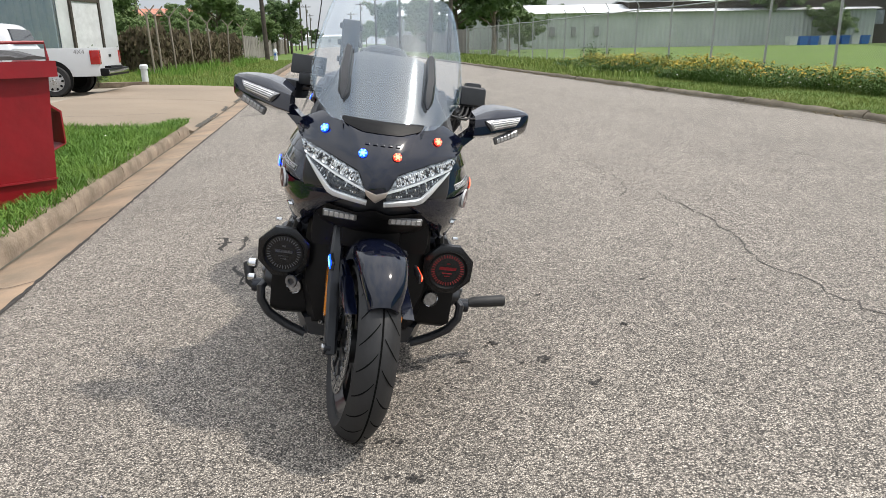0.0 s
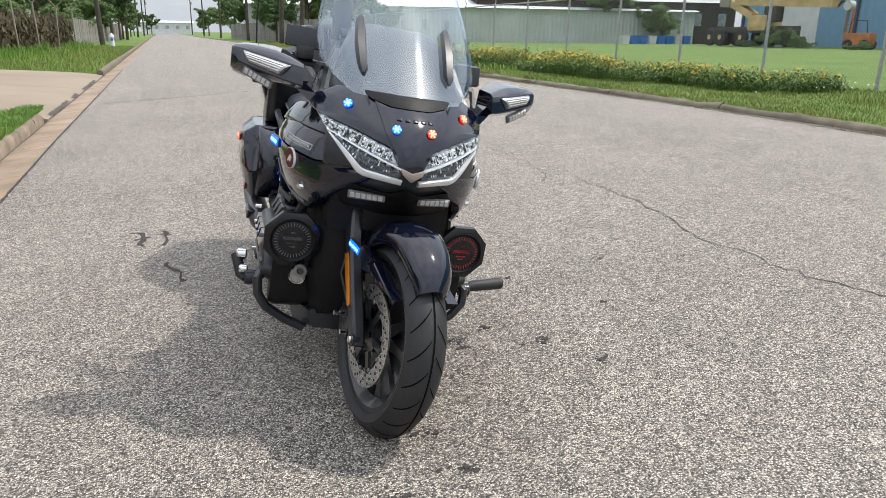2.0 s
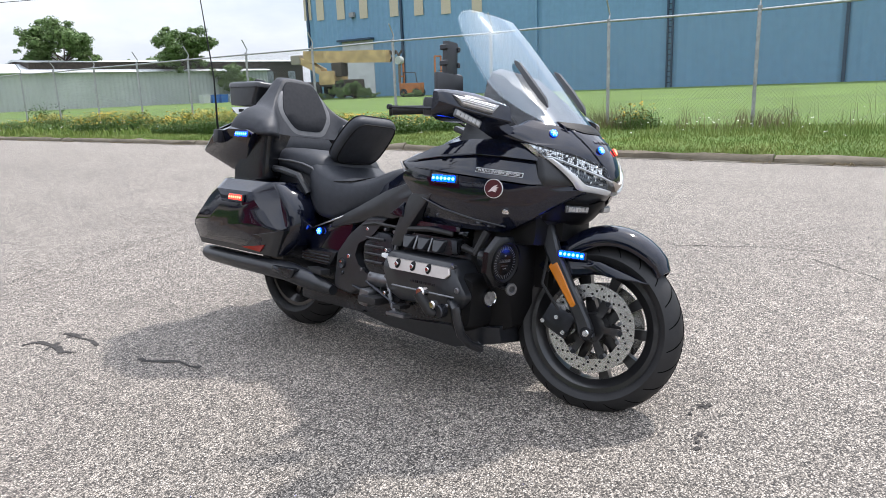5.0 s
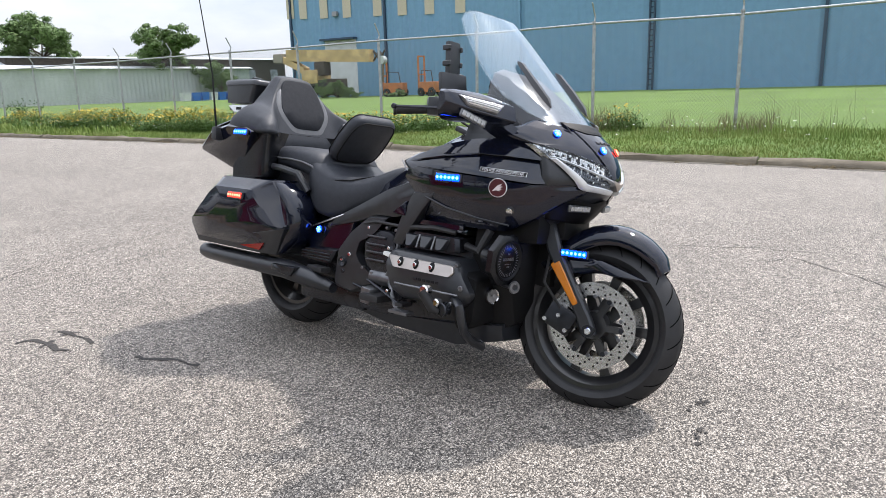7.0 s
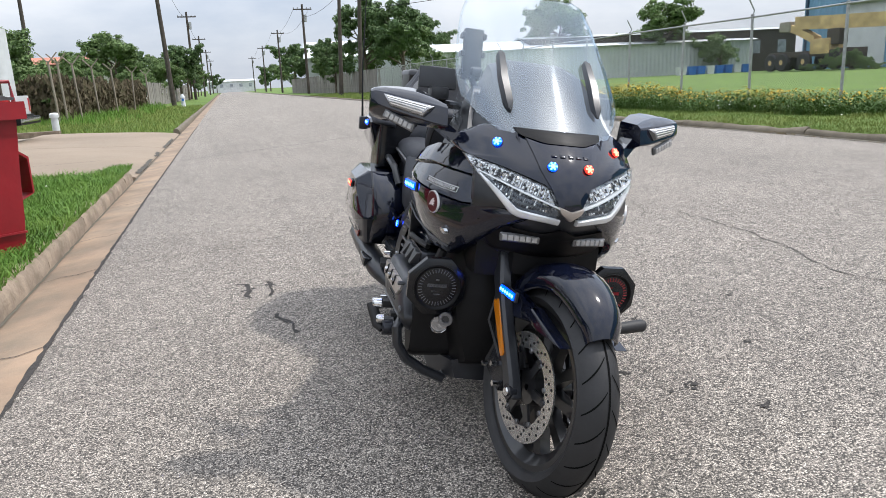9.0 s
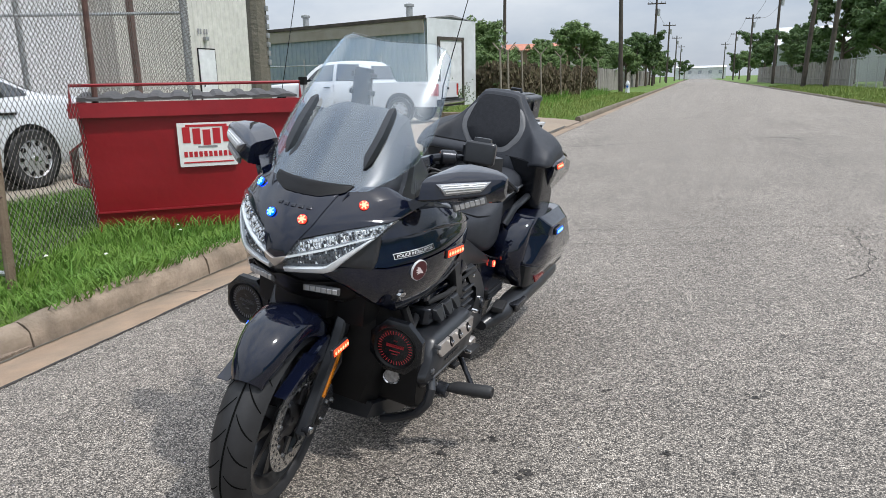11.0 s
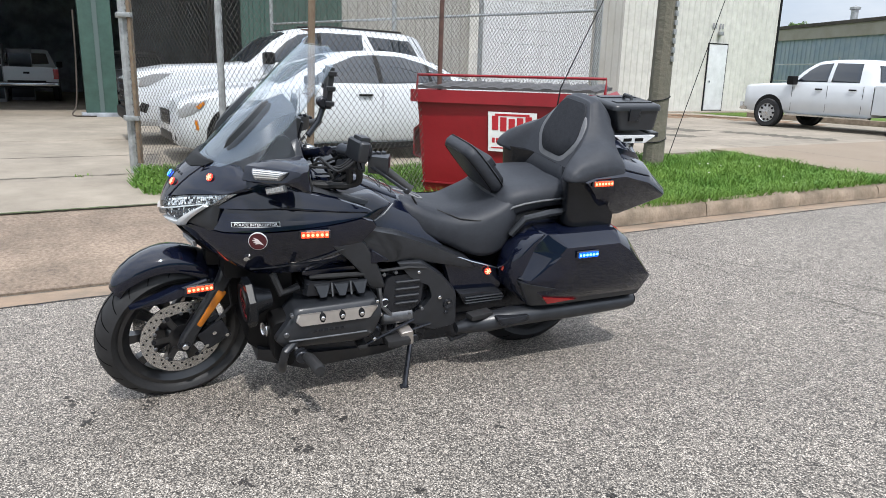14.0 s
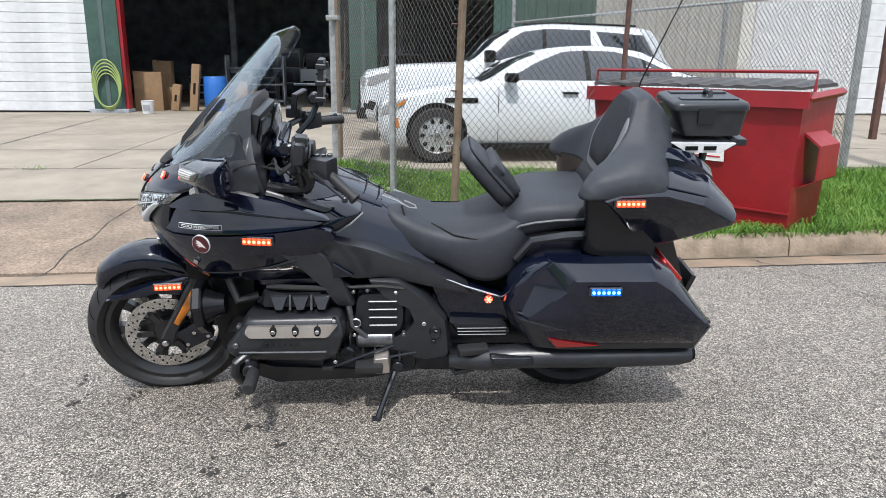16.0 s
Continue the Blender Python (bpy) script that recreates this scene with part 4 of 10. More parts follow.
def fence_right():
    f = thing("chain_link_fence", "tall galvanised chain-link fence with angled barb arms", "fence")
    ys = [-7.34 + 2.92 * i for i in range(25)]
    X, Z0, Z1 = 12.3, 0.2, 2.38
    me = None
    for i, y in enumerate(ys):
        if me is None:
            p = part("post", post_mesh(0.035, Z1 - Z0), M_GALV, f, matrix=pose(X, y, Z0))
            me = p.data
            a = part("barb_arm", tube([(0, 0, 0), (0.05, 0, 0.12), (-0.12, 0, 0.4)], 0.018, 6), M_GALV, p, matrix=pose(0, 0, Z1 - Z0))
            ame = a.data
        else:
            p = new("post", me)
            p.matrix_basis = pose(X, y, Z0, random.uniform(-1, 1), random.uniform(-1, 1), 0)
            p.parent = f
            a = new("barb_arm", ame)
            a.matrix_basis = pose(0, 0, Z1 - Z0)
            a.parent = p
    part("top_rail", tube([(X, y, Z1 - 0.03 + 0.02 * math.sin(y)) for y in ys], 0.024, 8), M_GALV, f)
    lattice((X + 0.03, ys[0], 0), (X + 0.03, ys[-1], 0), Z0 + 0.02, Z1 - 0.05, 0.075, 0.0016, "mesh", M_FENCEWIRE, f)


fence_right()


def fence_left():
    f = thing("yard_fence", "old chain-link fence with rusty and galvanised posts", "fence")
    P = [(-2.84, 3.62), (-3.95, 3.16), (-5.88, 2.54)]
    part("corner_post", post_mesh(0.031, 2.6, False), M_RUST, f, "rust-brown corner post", matrix=pose(*P[0], 0.08, -1.5, 0.8, 0))
    part("post", post_mesh(0.032, 2.6), M_GALV, f, "grey galvanised post", matrix=pose(*P[1], 0.1, 0, 0.6, 0))
    part("gate_post", post_mesh(0.055, 2.9), M_GALV, f, "thick galvanised gate post", matrix=pose(*P[2], 0.12))
    part("gate_frame", tube([(P[2][0] + 0.12, P[2][1] + 0.05, 0.25), (P[2][0] + 0.12, P[2][1] + 0.05, 2.8)], 0.03, 8), M_RUST, f, "rusty gate stile")
    for z in (0.75, 1.85, 2.4):
        part("hinge", box(P[2][0] - 0.06, P[2][1] - 0.08, z - 0.025, P[2][0] + 0.16, P[2][1] + 0.08, z + 0.025, 0.008), M_GALV, f)
    for a, b2 in zip(P, P[1:]):
        lattice((*a, 0), (*b2, 0), 0.12, 2.6, 0.072, 0.0021, "mesh", M_WIRE, f)
        part("bottom_rail", tube([(*a, 0.14), (*b2, 0.15)], 0.018, 8), M_GALV, f)
    lattice((-2.84, 3.62, 0), (-5.3, 8.75, 0), 0.12, 2.6, 0.072, 0.002, "side_mesh", M_WIRE, f)
    for x, y in ((-3.62, 5.25),):
        part("post", post_mesh(0.024, 2.5), M_RUSTBROWN, f, "rusty line post", matrix=pose(x, y, 0.1, 0, 1.5, 0))
    for k in range(7):
        a = k * 0.9
        part("chain_link", tube([(0.022 * math.cos(u), 0.006, 0.012 * math.sin(u)) for u in np.linspace(0, 6.283, 11)[:-1]], 0.0045, 5, closed=True), M_RUST, f, "rusty chain round the post", matrix=pose(-2.84 + 0.045 * math.cos(a), 3.60 + 0.045 * math.sin(a), 0.80 - 0.022 * k, 40 * k, 70, 30 * k))
    part("padlock", box(-0.012, -0.025, -0.03, 0.012, 0.025, 0.025, 0.006), M_CHROME, f, "small steel padlock", matrix=pose(-2.815, 3.565, 0.68, 0, 0, 25))
    part("padlock_shackle", tube([(-2.815, 3.55, 0.70), (-2.815, 3.552, 0.735), (-2.815, 3.578, 0.735), (-2.815, 3.58, 0.70)], 0.005, 6), M_CHROME, f)
    for z in (0.55, 1.05, 1.55, 2.1):
        part("tie_band", tube([(-2.84 + 0.034 * math.cos(u), 3.62 + 0.034 * math.sin(u), z + 0.08) for u in np.linspace(0, 6.283, 13)[:-1]], 0.006, 5, closed=True), M_RUSTBROWN, f)
    return f


fence_left()


def cage():
    f = thing("fence_cage", "tall galvanised chain-link enclosure with barbed wire", "fence")
    P = [(-5.43, 8.82), (-9.2, 7.3), (-12.6, 6.0)]
    part("corner_post", post_mesh(0.05, 3.4), M_GALV, f, matrix=pose(*P[0], 0.1))
    for p in P[1:]:
        part("post", post_mesh(0.04, 3.4), M_GALV, f, matrix=pose(*p, 0.1))
    part("brown_post", box(-0.05, -0.05, -0.1, 0.05, 0.05, 4.2, 0.005), M_RUSTBROWN, f, "brown square steel post", matrix=pose(-9.2, 12.0, 0.1))
    for a, b2 in zip(P, P[1:]):
        for z in (2.25, 2.75):
            part("rail", tube([(*a, z), (*b2, z)], 0.022, 8), M_GALV, f)
        for z in (3.0, 3.12, 3.25):
            part("barbed_wire", tube([(*a, z), (*b2, z - 0.02)], 0.004, 4), M_WIRE, f)
        lattice((*a, 0), (*b2, 0), 0.15, 2.75, 0.075, 0.0022, "mesh", M_WIRE, f)
    part("post", post_mesh(0.04, 3.4), M_GALV, f, matrix=pose(-7.85, 8.3, 0.1))


cage()


# ---- dumpster ----
def dumpster():
    FL, FR = Vector((-3.6, 5.05)), Vector((-2.2, 6.18))
    d = (FR - FL).normalized()
    ang = math.degrees(math.atan2(d.y, d.x))
    wdt = (FR - FL).length
    t = thing("dumpster", "dented red steel dumpster with black plastic lids on the grass verge", "dumpster", pose(FL.x, FL.y, 0.06, 0, 0, ang))
    # local: x along the front, y to the back
    h, dp = 1.1, 0.66
    b = loft([[Vector((0.05, 0.02, -0.04)), Vector((wdt - 0.05, 0.02, -0.04)), Vector((wdt - 0.05, dp - 0.1, -0.04)), Vector((0.05, dp - 0.1, -0.04))],
              [Vector((0.04, 0.0, 0.12)), Vector((wdt - 0.04, 0.0, 0.12)), Vector((wdt - 0.04, dp, 0.12)), Vector((0.04, dp, 0.12))],
              [Vector((0, -0.1, h - 0.1)), Vector((wdt, -0.1, h - 0.1)), Vector((wdt, dp, h - 0.02)), Vector((0, dp, h - 0.02))]])
    bmesh.ops.subdivide_edges(b, edges=b.edges[:], cuts=5, use_grid_fill=True)
    for v in b.verts:
        if 0.2 < v.co.z < 0.95:
            v.co.y += 0.02 * noise.noise(v.co * 2.2)
            v.co.x += 0.012 * noise.noise(v.co * 2.7 + Vector((5, 0, 0)))
    part("body", b, M_RED, t, smooth=25)
    part("rim", loft([[Vector((-0.05 if x == 0 else wdt + 0.05, y, z)) for y, z in ((-0.15, h - 0.12), (-0.15, h), (-0.09, h), (-0.09, h - 0.12))] for x in (0, 1)]), M_RED, t, "folded red steel rim")
    for x in (0, 1):
        xx = -0.03 if x == 0 else wdt + 0.03
        part("side_rim", tube([(xx, -0.13, h - 0.05), (xx, dp, h - 0.01)], 0.035, 4), M_RED, t)
        # fork pocket
        s = -1 if x == 0 else 1
        x0 = 0.02 if x == 0 else wdt - 0.02
        for (a1, z1), (a2, z2) in (((0, 0.80), (0.13, 0.70)), ((0.13, 0.70), (0.13, 0.44)), ((0.13, 0.44), (0, 0.38))):
            part("fork_pocket", loft([[Vector((x0 + s * a1, y, z1)), Vector((x0 + s * a2, y, z2)), Vector((x0 + s * (a2 - 0.012), y, z2 - 0.012)), Vector((x0 + s * (a1 - 0.012), y, z1 - 0.012))] for y in (0.06, 0.5)]), M_RED, t, "open red fork pocket")
    part("weld_strip", box(0.03, -0.026, 0.165, wdt - 0.03, -0.012, 0.18), M_RED, t)
    for k in range(2):
        x0 = 0.02 + k * wdt / 2
        x1 = x0 + wdt / 2 - 0.03
        secs = []
        n = 28
        for i in range(n + 1):
            x = x0 + (x1 - x0) * i / n
            ridge = 0.035 if (i // 3) % 2 == 0 else 0.0
            secs.append([Vector((x, -0.14, h + 0.012)), Vector((x, -0.14, h + 0.03 + ridge * 0.3)), Vector((x, 0.25, h + 0.05 + ridge * 0.8)), Vector((x, dp - 0.02, h + 0.06 + ridge * 0.8)), Vector((x, dp - 0.02, h + 0.03)), Vector((x, 0.25, h + 0.02))])
        part("lid", loft(secs), M_LID, t, "ribbed black plastic lid", smooth=20)
    part("lid_bar", tube([(-0.04, -0.02, h), (-0.04, 0.0, h + 0.14), (wdt + 0.04, 0.0, h + 0.14), (wdt + 0.04, -0.02, h)], 0.014, 6), M_RED, t, "thin red lid bar")
    # sign
    s = part("sign", box(0.76, -0.03, 0.42, 1.24, -0.022, 0.80), M_SIGNWHITE, t, "white waste-company sign with red lettering bars", matrix=pose(0, 0.0, 0.12, 6.5, 0, 0))
    for i in range(5):
        x = 0.80 + i * 0.083
        part("letter_bar", box(x, -0.034, 0.63 - (2 - abs(i - 2)) * 0.012, x + 0.062, -0.0305, 0.74 + abs(i - 2) * 0.012), M_SIGNRED, s)
    part("arch_bar", box(0.83, -0.033, 0.765, 1.17, -0.0305, 0.785), M_SIGNRED, s)
    part("print_bar", box(0.92, -0.033, 0.585, 1.08, -0.0305, 0.60), M_GREYTEXT, s)
    for i in range(10):
        part("number_bar", box(0.80 + 0.041 * i, -0.033, 0.505, 0.828 + 0.041 * i, -0.0305, 0.552), M_SIGNRED, s)
    part("small_bar", box(0.79, -0.033, 0.45, 1.21, -0.0305, 0.462), M_SIGNRED, s)
    return t


dumpster()


# ---- cars ----
def wheel_part(parent, x, y, r, w, rim_mat, side):
    prof = [(r * 0.66, -w / 2), (r * 0.93, -w / 2), (r, -w * 0.35), (r, w * 0.35), (r * 0.93, w / 2), (r * 0.66, w / 2)]
    wh = part("wheel", lathe(prof, 28), M_TYRE, parent, matrix=pose(x, y, r))
    b = lathe([(r * 0.66, side * w * 0.5), (r * 0.62, side * w * 0.42), (r * 0.1, side * w * 0.48), (0.005, side * w * 0.5), (0.005, side * w * 0.3), (r * 0.66, side * w * 0.3)], 28)
    rim = part("rim", b, rim_mat, wh)
    for k in range(10):
        a = k * math.pi / 5
        c, s_ = math.cos(a), math.sin(a)
        hole = pillow([(c * r * q - s_ * e, s_ * r * q + c * e) for q, e in ((0.50, -r * 0.075), (0.60, -r * 0.06), (0.60, r * 0.06), (0.50, r * 0.075), (0.42, 0.0))], [(1.0, side * w * 0.40), (1.0, side * w * 0.5), (0.9, side * w * 0.502)], r=r * 0.02)
        part("slot", hole, M_BLACKTRIM, rim)
    for k in range(5):
        a = k * math.tau / 5
        part("wheel_nut", disc(r * 0.035, side * w * 0.45, side * w * 0.53, 8, at=(math.cos(a) * r * 0.2, 0, math.sin(a) * r * 0.2)), M_CHROME, rim)
    part("hub_cap", disc(r * 0.11, side * w * 0.46, side * w * 0.55, 14, bevel=0.006), M_CHROME, rim)
    return wh


def half_section(x, hw, z0, zb, zt, tw):
    zb2 = min(zb, zt)
    half = [(hw * 0.9, z0), (hw, z0 + 0.12), (hw * 1.005, (z0 + zb2) / 2), (hw * 0.985, zb2 - 0.05), (hw * 0.955, zb2)]
    if zt > zb + 0.02:
        half += [(tw + (hw * 0.955 - tw) * 0.52, zb + (zt - zb) * 0.5), (tw, zt - 0.06), (tw * 0.85, zt - 0.01), (tw * 0.4, zt)]
    else:
        half += [(hw * 0.94, zb2 + 0.005), (hw * 0.88, zb2 + 0.02), (hw * 0.7, zb2 + 0.035), (hw * 0.35, zb2 + 0.045)]
    return half


def finer(stations, n=4):
    """Eased stations between the given ones, for rounded lines."""
    out = []
    for i in range(len(stations) - 1):
        p0, p1, p2, p3 = (stations[max(0, i - 1)], stations[i], stations[i + 1], stations[min(len(stations) - 1, i + 2)])
        for k in range(n):
            t = k / n
            row = []
            for a, b, c, d in zip(p0, p1, p2, p3):
                m1, m2 = (c - a) * 0.35, (d - b) * 0.35
                v = b * (2 * t ** 3 - 3 * t ** 2 + 1) + m1 * (t ** 3 - 2 * t ** 2 + t) + c * (3 * t ** 2 - 2 * t ** 3) + m2 * (t ** 3 - t ** 2)
                row.append(max(min(b, c) - 0.02, min(max(b, c) + 0.02, v)))
            row[0] = p1[0] + (p2[0] - p1[0]) * t
            if p1[5] == 0 or p2[5] == 0:
                row[5] = max(p1[5], p2[5])
            out.append(tuple(row))
    return out + [stations[-1]]


def car_body(stations):
    """Stations along x: (x, half width, sill, belt, top, top half width)."""
    secs = []
    for st in stations:
        half = half_section(*st)
        secs.append([Vector((st[0], y, z)) for y, z in half] + [Vector((st[0], -y, z)) for y, z in half[::-1]])
    return loft(secs)


def side_of(stations):
    """The body's half width at (x, z)."""
    def at(st, z):
        h = half_section(*st)
        for (y1, z1), (y2, z2) in zip(h, h[1:]):
            if z1 <= z <= z2:
                return y1 + (y2 - y1) * (z - z1) / max(1e-6, z2 - z1)
        return h[-3][0]

    def f(x, z):
        for a, b in zip(stations, stations[1:]):
            if min(a[0], b[0]) <= x <= max(a[0], b[0]):
                t = (x - a[0]) / (b[0] - a[0])
                return at(a, z) * (1 - t) + at(b, z) * t
        return at(stations[0], z)
    return f


def pane(parent, outline, side, name="side_window", mat_=None):
    """A window pair that follows the body's side."""
    pts = []
    for i in range(len(outline)):
        a, b = Vector(outline[i]), Vector(outline[(i + 1) % len(outline)])
        k = max(1, int((b - a).length / 0.08))
        pts += [a.lerp(b, j / k) for j in range(k)]
    for s in (1, -1):
        b = pillow(pts, [(1.0, -0.01), (1.0, 0.006), (0.97, 0.009), (0.75, 0.009), (0.5, 0.009), (0.25, 0.009)], place=lambda v: Vector((v.x, s * (side(v.x, v.z) + v.y), v.z)))
        part(name, b, mat_ or M_CARGLASS, parent, smooth=40)


def glass_strip(parent, st, x0, x1, name, inset=0.9):
    """A front or rear window that follows the body's roof line between two stations."""
    def at(x):
        for a, b in zip(st, st[1:]):
            if min(a[0], b[0]) <= x <= max(a[0], b[0]):
                t = (x - a[0]) / (b[0] - a[0])
                return [p + (q - p) * t for p, q in zip(a, b)]
        return st[0]
    secs = []
    for i in range(9):
        x = x0 + (x1 - x0) * i / 8
        _, hw, z0, zb, zt, tw = at(x)
        row = []
        for k in range(9):
            f = -1 + k / 4
            y = f * tw * inset
            z = zt - (0.05 * max(0.0, abs(f) * inset - 0.85) / 0.15 + 0.012 * max(0.0, abs(f) * inset - 0.4) / 0.45)
            row.append(Vector((x, y, z)))
        secs.append([p + Vector((0.004, 0, 0.014)) for p in row] + [p - Vector((0, 0, 0.02)) for p in row[::-1]])
    part(name, loft(secs), M_CARGLASS, parent, smooth=40)


def sedan(m):
    t = thing("sedan", "white four-door sedan with dark windows and steel wheels", "car", m)
    st = finer([(2.23, 0.72, 0.30, 0.64, 0.64, 0), (2.18, 0.86, 0.24, 0.74, 0.74, 0), (1.95, 0.92, 0.2, 0.84, 0.84, 0), (1.5, 0.94, 0.2, 0.92, 0.92, 0), (1.0, 0.94, 0.2, 0.97, 1.0, 0.80),
          (0.25, 0.94, 0.2, 0.985, 1.36, 0.64), (-0.2, 0.94, 0.2, 0.99, 1.455, 0.61), (-0.7, 0.94, 0.2, 1.0, 1.475, 0.6), (-1.25, 0.94, 0.2, 1.015, 1.40, 0.6), (-1.9, 0.93, 0.22, 1.03, 1.13, 0.68), (-2.35, 0.88, 0.28, 1.02, 1.03, 0.7), (-2.5, 0.78, 0.36, 0.93, 0.93, 0)])
    part("body", car_body(st), M_WHITE, t, smooth=50)
    yo = side_of(st)
    pane(t, [(0.62, 1.03), (0.18, 1.26), (-0.15, 1.385), (-0.42, 1.405), (-0.42, 1.03)], yo)
    pane(t, [(-0.48, 1.03), (-0.48, 1.405), (-0.85, 1.395), (-1.2, 1.31), (-1.2, 1.05)], yo)
    pane(t, [(-1.25, 1.06), (-1.25, 1.29), (-1.62, 1.12), (-1.55, 1.07)], yo, "quarter_window")
    pane(t, [(-0.415, 1.03), (-0.415, 1.405), (-0.485, 1.405), (-0.485, 1.03)], lambda x, z: yo(x, z) - 0.002, "door_pillar", M_BLACKTRIM)
    pane(t, [(-1.195, 1.05), (-1.195, 1.31), (-1.255, 1.29), (-1.255, 1.06)], lambda x, z: yo(x, z) - 0.002, "door_pillar", M_BLACKTRIM)
    glass_strip(t, st, 0.93, 0.2, "windscreen")
    glass_strip(t, st, -1.3, -1.95, "rear_window")
    for x in (1.5, -1.45):
        for s in (1, -1):
            part("wheel_arch", disc(0.39, s * 0.90, s * 0.946, 24, at=(x, 0, 0.36)), M_BLACKTRIM, t)
            wheel_part(t, x, s * 0.865, 0.345, 0.22, M_ALLOY, s)
    for s in (1, -1):
        part("door_mirror", box(0.5, s * 0.93, 1.0, 0.66, s * 1.12, 1.12, 0.05, seg=3), M_BLACKTRIM, t)
        for x in (-0.2, -1.2):
            part("door_handle", box(x - 0.1, s * 0.94, 0.86, x + 0.1, s * 0.965, 0.89, 0.008), M_BLACKTRIM, t)
        part("fender_vent", box(0.98, s * 0.935, 0.75, 1.4, s * 0.95, 0.81, 0.01), M_BLACKTRIM, t)
        part("side_skirt", box(-1.1, s * 0.87, 0.16, 1.1, s * 0.925, 0.24, 0.01), M_BLACKTRIM, t)
        part("fog_lamp", box(2.14, s * 0.5, 0.30, 2.225, s * 0.72, 0.42, 0.02), M_BLACKTRIM, t)
        for x in (0.72, -0.45):
            part("door_gap", box(x - 0.004, s * 0.938, 0.28, x + 0.004, s * 0.943, 0.95), M_BLACKTRIM, t)
    pane(t, [(2.19, 0.57), (2.185, 0.68), (2.08, 0.765), (1.86, 0.80), (1.92, 0.70), (2.05, 0.62)], yo, "headlamp", M_LEDCLEAR)
    pane(t, [(2.0, 0.72), (1.9, 0.785), (1.89, 0.75), (1.96, 0.69)], lambda x, z: yo(x, z) + 0.006, "marker_lamp", M_AMBER)
    pane(t, [(2.02, 0.56), (1.985, 0.56), (1.97, 0.44), (2.005, 0.44)], yo, "side_marker", M_AMBER)
    part("grille", box(2.13, -0.4, 0.47, 2.245, 0.4, 0.66, 0.03), M_BLACKTRIM, t)
    part("lower_intake", box(2.13, -0.5, 0.27, 2.24, 0.5, 0.38, 0.02), M_BLACKTRIM, t)
    for k in range(4):
        part("grille_bar", box(2.23, -0.38, 0.495 + 0.042 * k, 2.252, 0.38, 0.503 + 0.042 * k), M_CHROME, t)
    return t


def suv(m, paint=M_WHITE, label="large white sport-utility vehicle with black windows"):
    t = thing("suv", label, "car", m)
    st = finer([(2.55, 0.8, 0.4, 0.95, 0.95, 0), (2.45, 0.95, 0.3, 1.08, 1.08, 0), (1.9, 1.0, 0.3, 1.18, 1.18, 0), (0.85, 1.0, 0.3, 1.23, 1.27, 0.86), (0.2, 1.0, 0.3, 1.25, 1.74, 0.79), (-0.15, 1.0, 0.3, 1.25, 1.86, 0.77), (-0.6, 1.0, 0.3, 1.25, 1.9, 0.76),
          (-1.7, 1.0, 0.3, 1.25, 1.87, 0.76), (-2.3, 0.99, 0.32, 1.25, 1.8, 0.74), (-2.6, 0.95, 0.4, 1.2, 1.24, 0.8)])
    part("body", car_body(st), paint, t, smooth=50)
    yo = side_of(st)
    pane(t, [(0.5, 1.3), (0.15, 1.62), (-0.08, 1.75), (-0.4, 1.79), (-0.4, 1.3)], yo)
    pane(t, [(-0.46, 1.3), (-0.46, 1.8), (-1.2, 1.79), (-1.2, 1.3)], yo)
    pane(t, [(-1.5, 1.32), (-1.3, 1.77), (-2.1, 1.72), (-2.3, 1.34)], yo)
    pane(t, [(-0.395, 1.3), (-0.395, 1.79), (-0.465, 1.8), (-0.465, 1.3)], lambda x, z: yo(x, z) - 0.002, "door_pillar", M_BLACKTRIM)
    glass_strip(t, st, 0.8, 0.12, "windscreen")
    for x in (1.6, -1.4):
        for s in (1, -1):
            part("wheel_arch", disc(0.45, s * 0.95, s * 1.005, 24, at=(x, 0, 0.4)), M_BLACKTRIM, t)
            wheel_part(t, x, s * 0.91, 0.4, 0.26, M_ALLOY, s)
    for s in (1, -1):
        part("door_mirror", box(0.42, s * 0.98, 1.26, 0.58, s * 1.2, 1.45, 0.05, seg=3), M_BLACKTRIM, t)
        part("roof_rail", tube([(-0.1, s * 0.68, 1.87), (-0.6, s * 0.68, 1.905), (-2.0, s * 0.68, 1.87)], 0.018, 6), M_BLACKTRIM, t)
        part("headlamp", box(2.2, s * 0.55, 0.9, 2.54, s * 0.92, 1.02, 0.03), M_LEDCLEAR, t)
    pane(t, [(2.5, 0.86), (2.45, 1.0), (2.2, 1.08), (1.95, 1.09), (2.1, 1.0), (2.3, 0.9)], yo, "lamp_cluster", M_LEDCLEAR)
    pane(t, [(2.5, 0.62), (2.4, 0.66), (2.3, 0.62), (2.35, 0.5), (2.5, 0.48)], yo, "fog_recess", M_BLACKTRIM)
    pane(t, [(1.05, 0.34), (1.05, 0.40), (-0.9, 0.40), (-0.9, 0.34)], yo, "side_skirt", M_BLACKTRIM)
    part("grille", box(2.45, -0.6, 0.55, 2.58, 0.6, 0.98, 0.02), M_BLACKTRIM, t)
    for k in range(4):
        part("grille_bar", box(2.57, -0.56, 0.62 + 0.09 * k, 2.592, 0.56, 0.645 + 0.09 * k, 0.004, seg=1), M_DARKMETAL, t)
    part("bumper", box(2.4, -0.92, 0.36, 2.62, 0.92, 0.54, 0.04), M_BLACKTRIM, t)
    return t


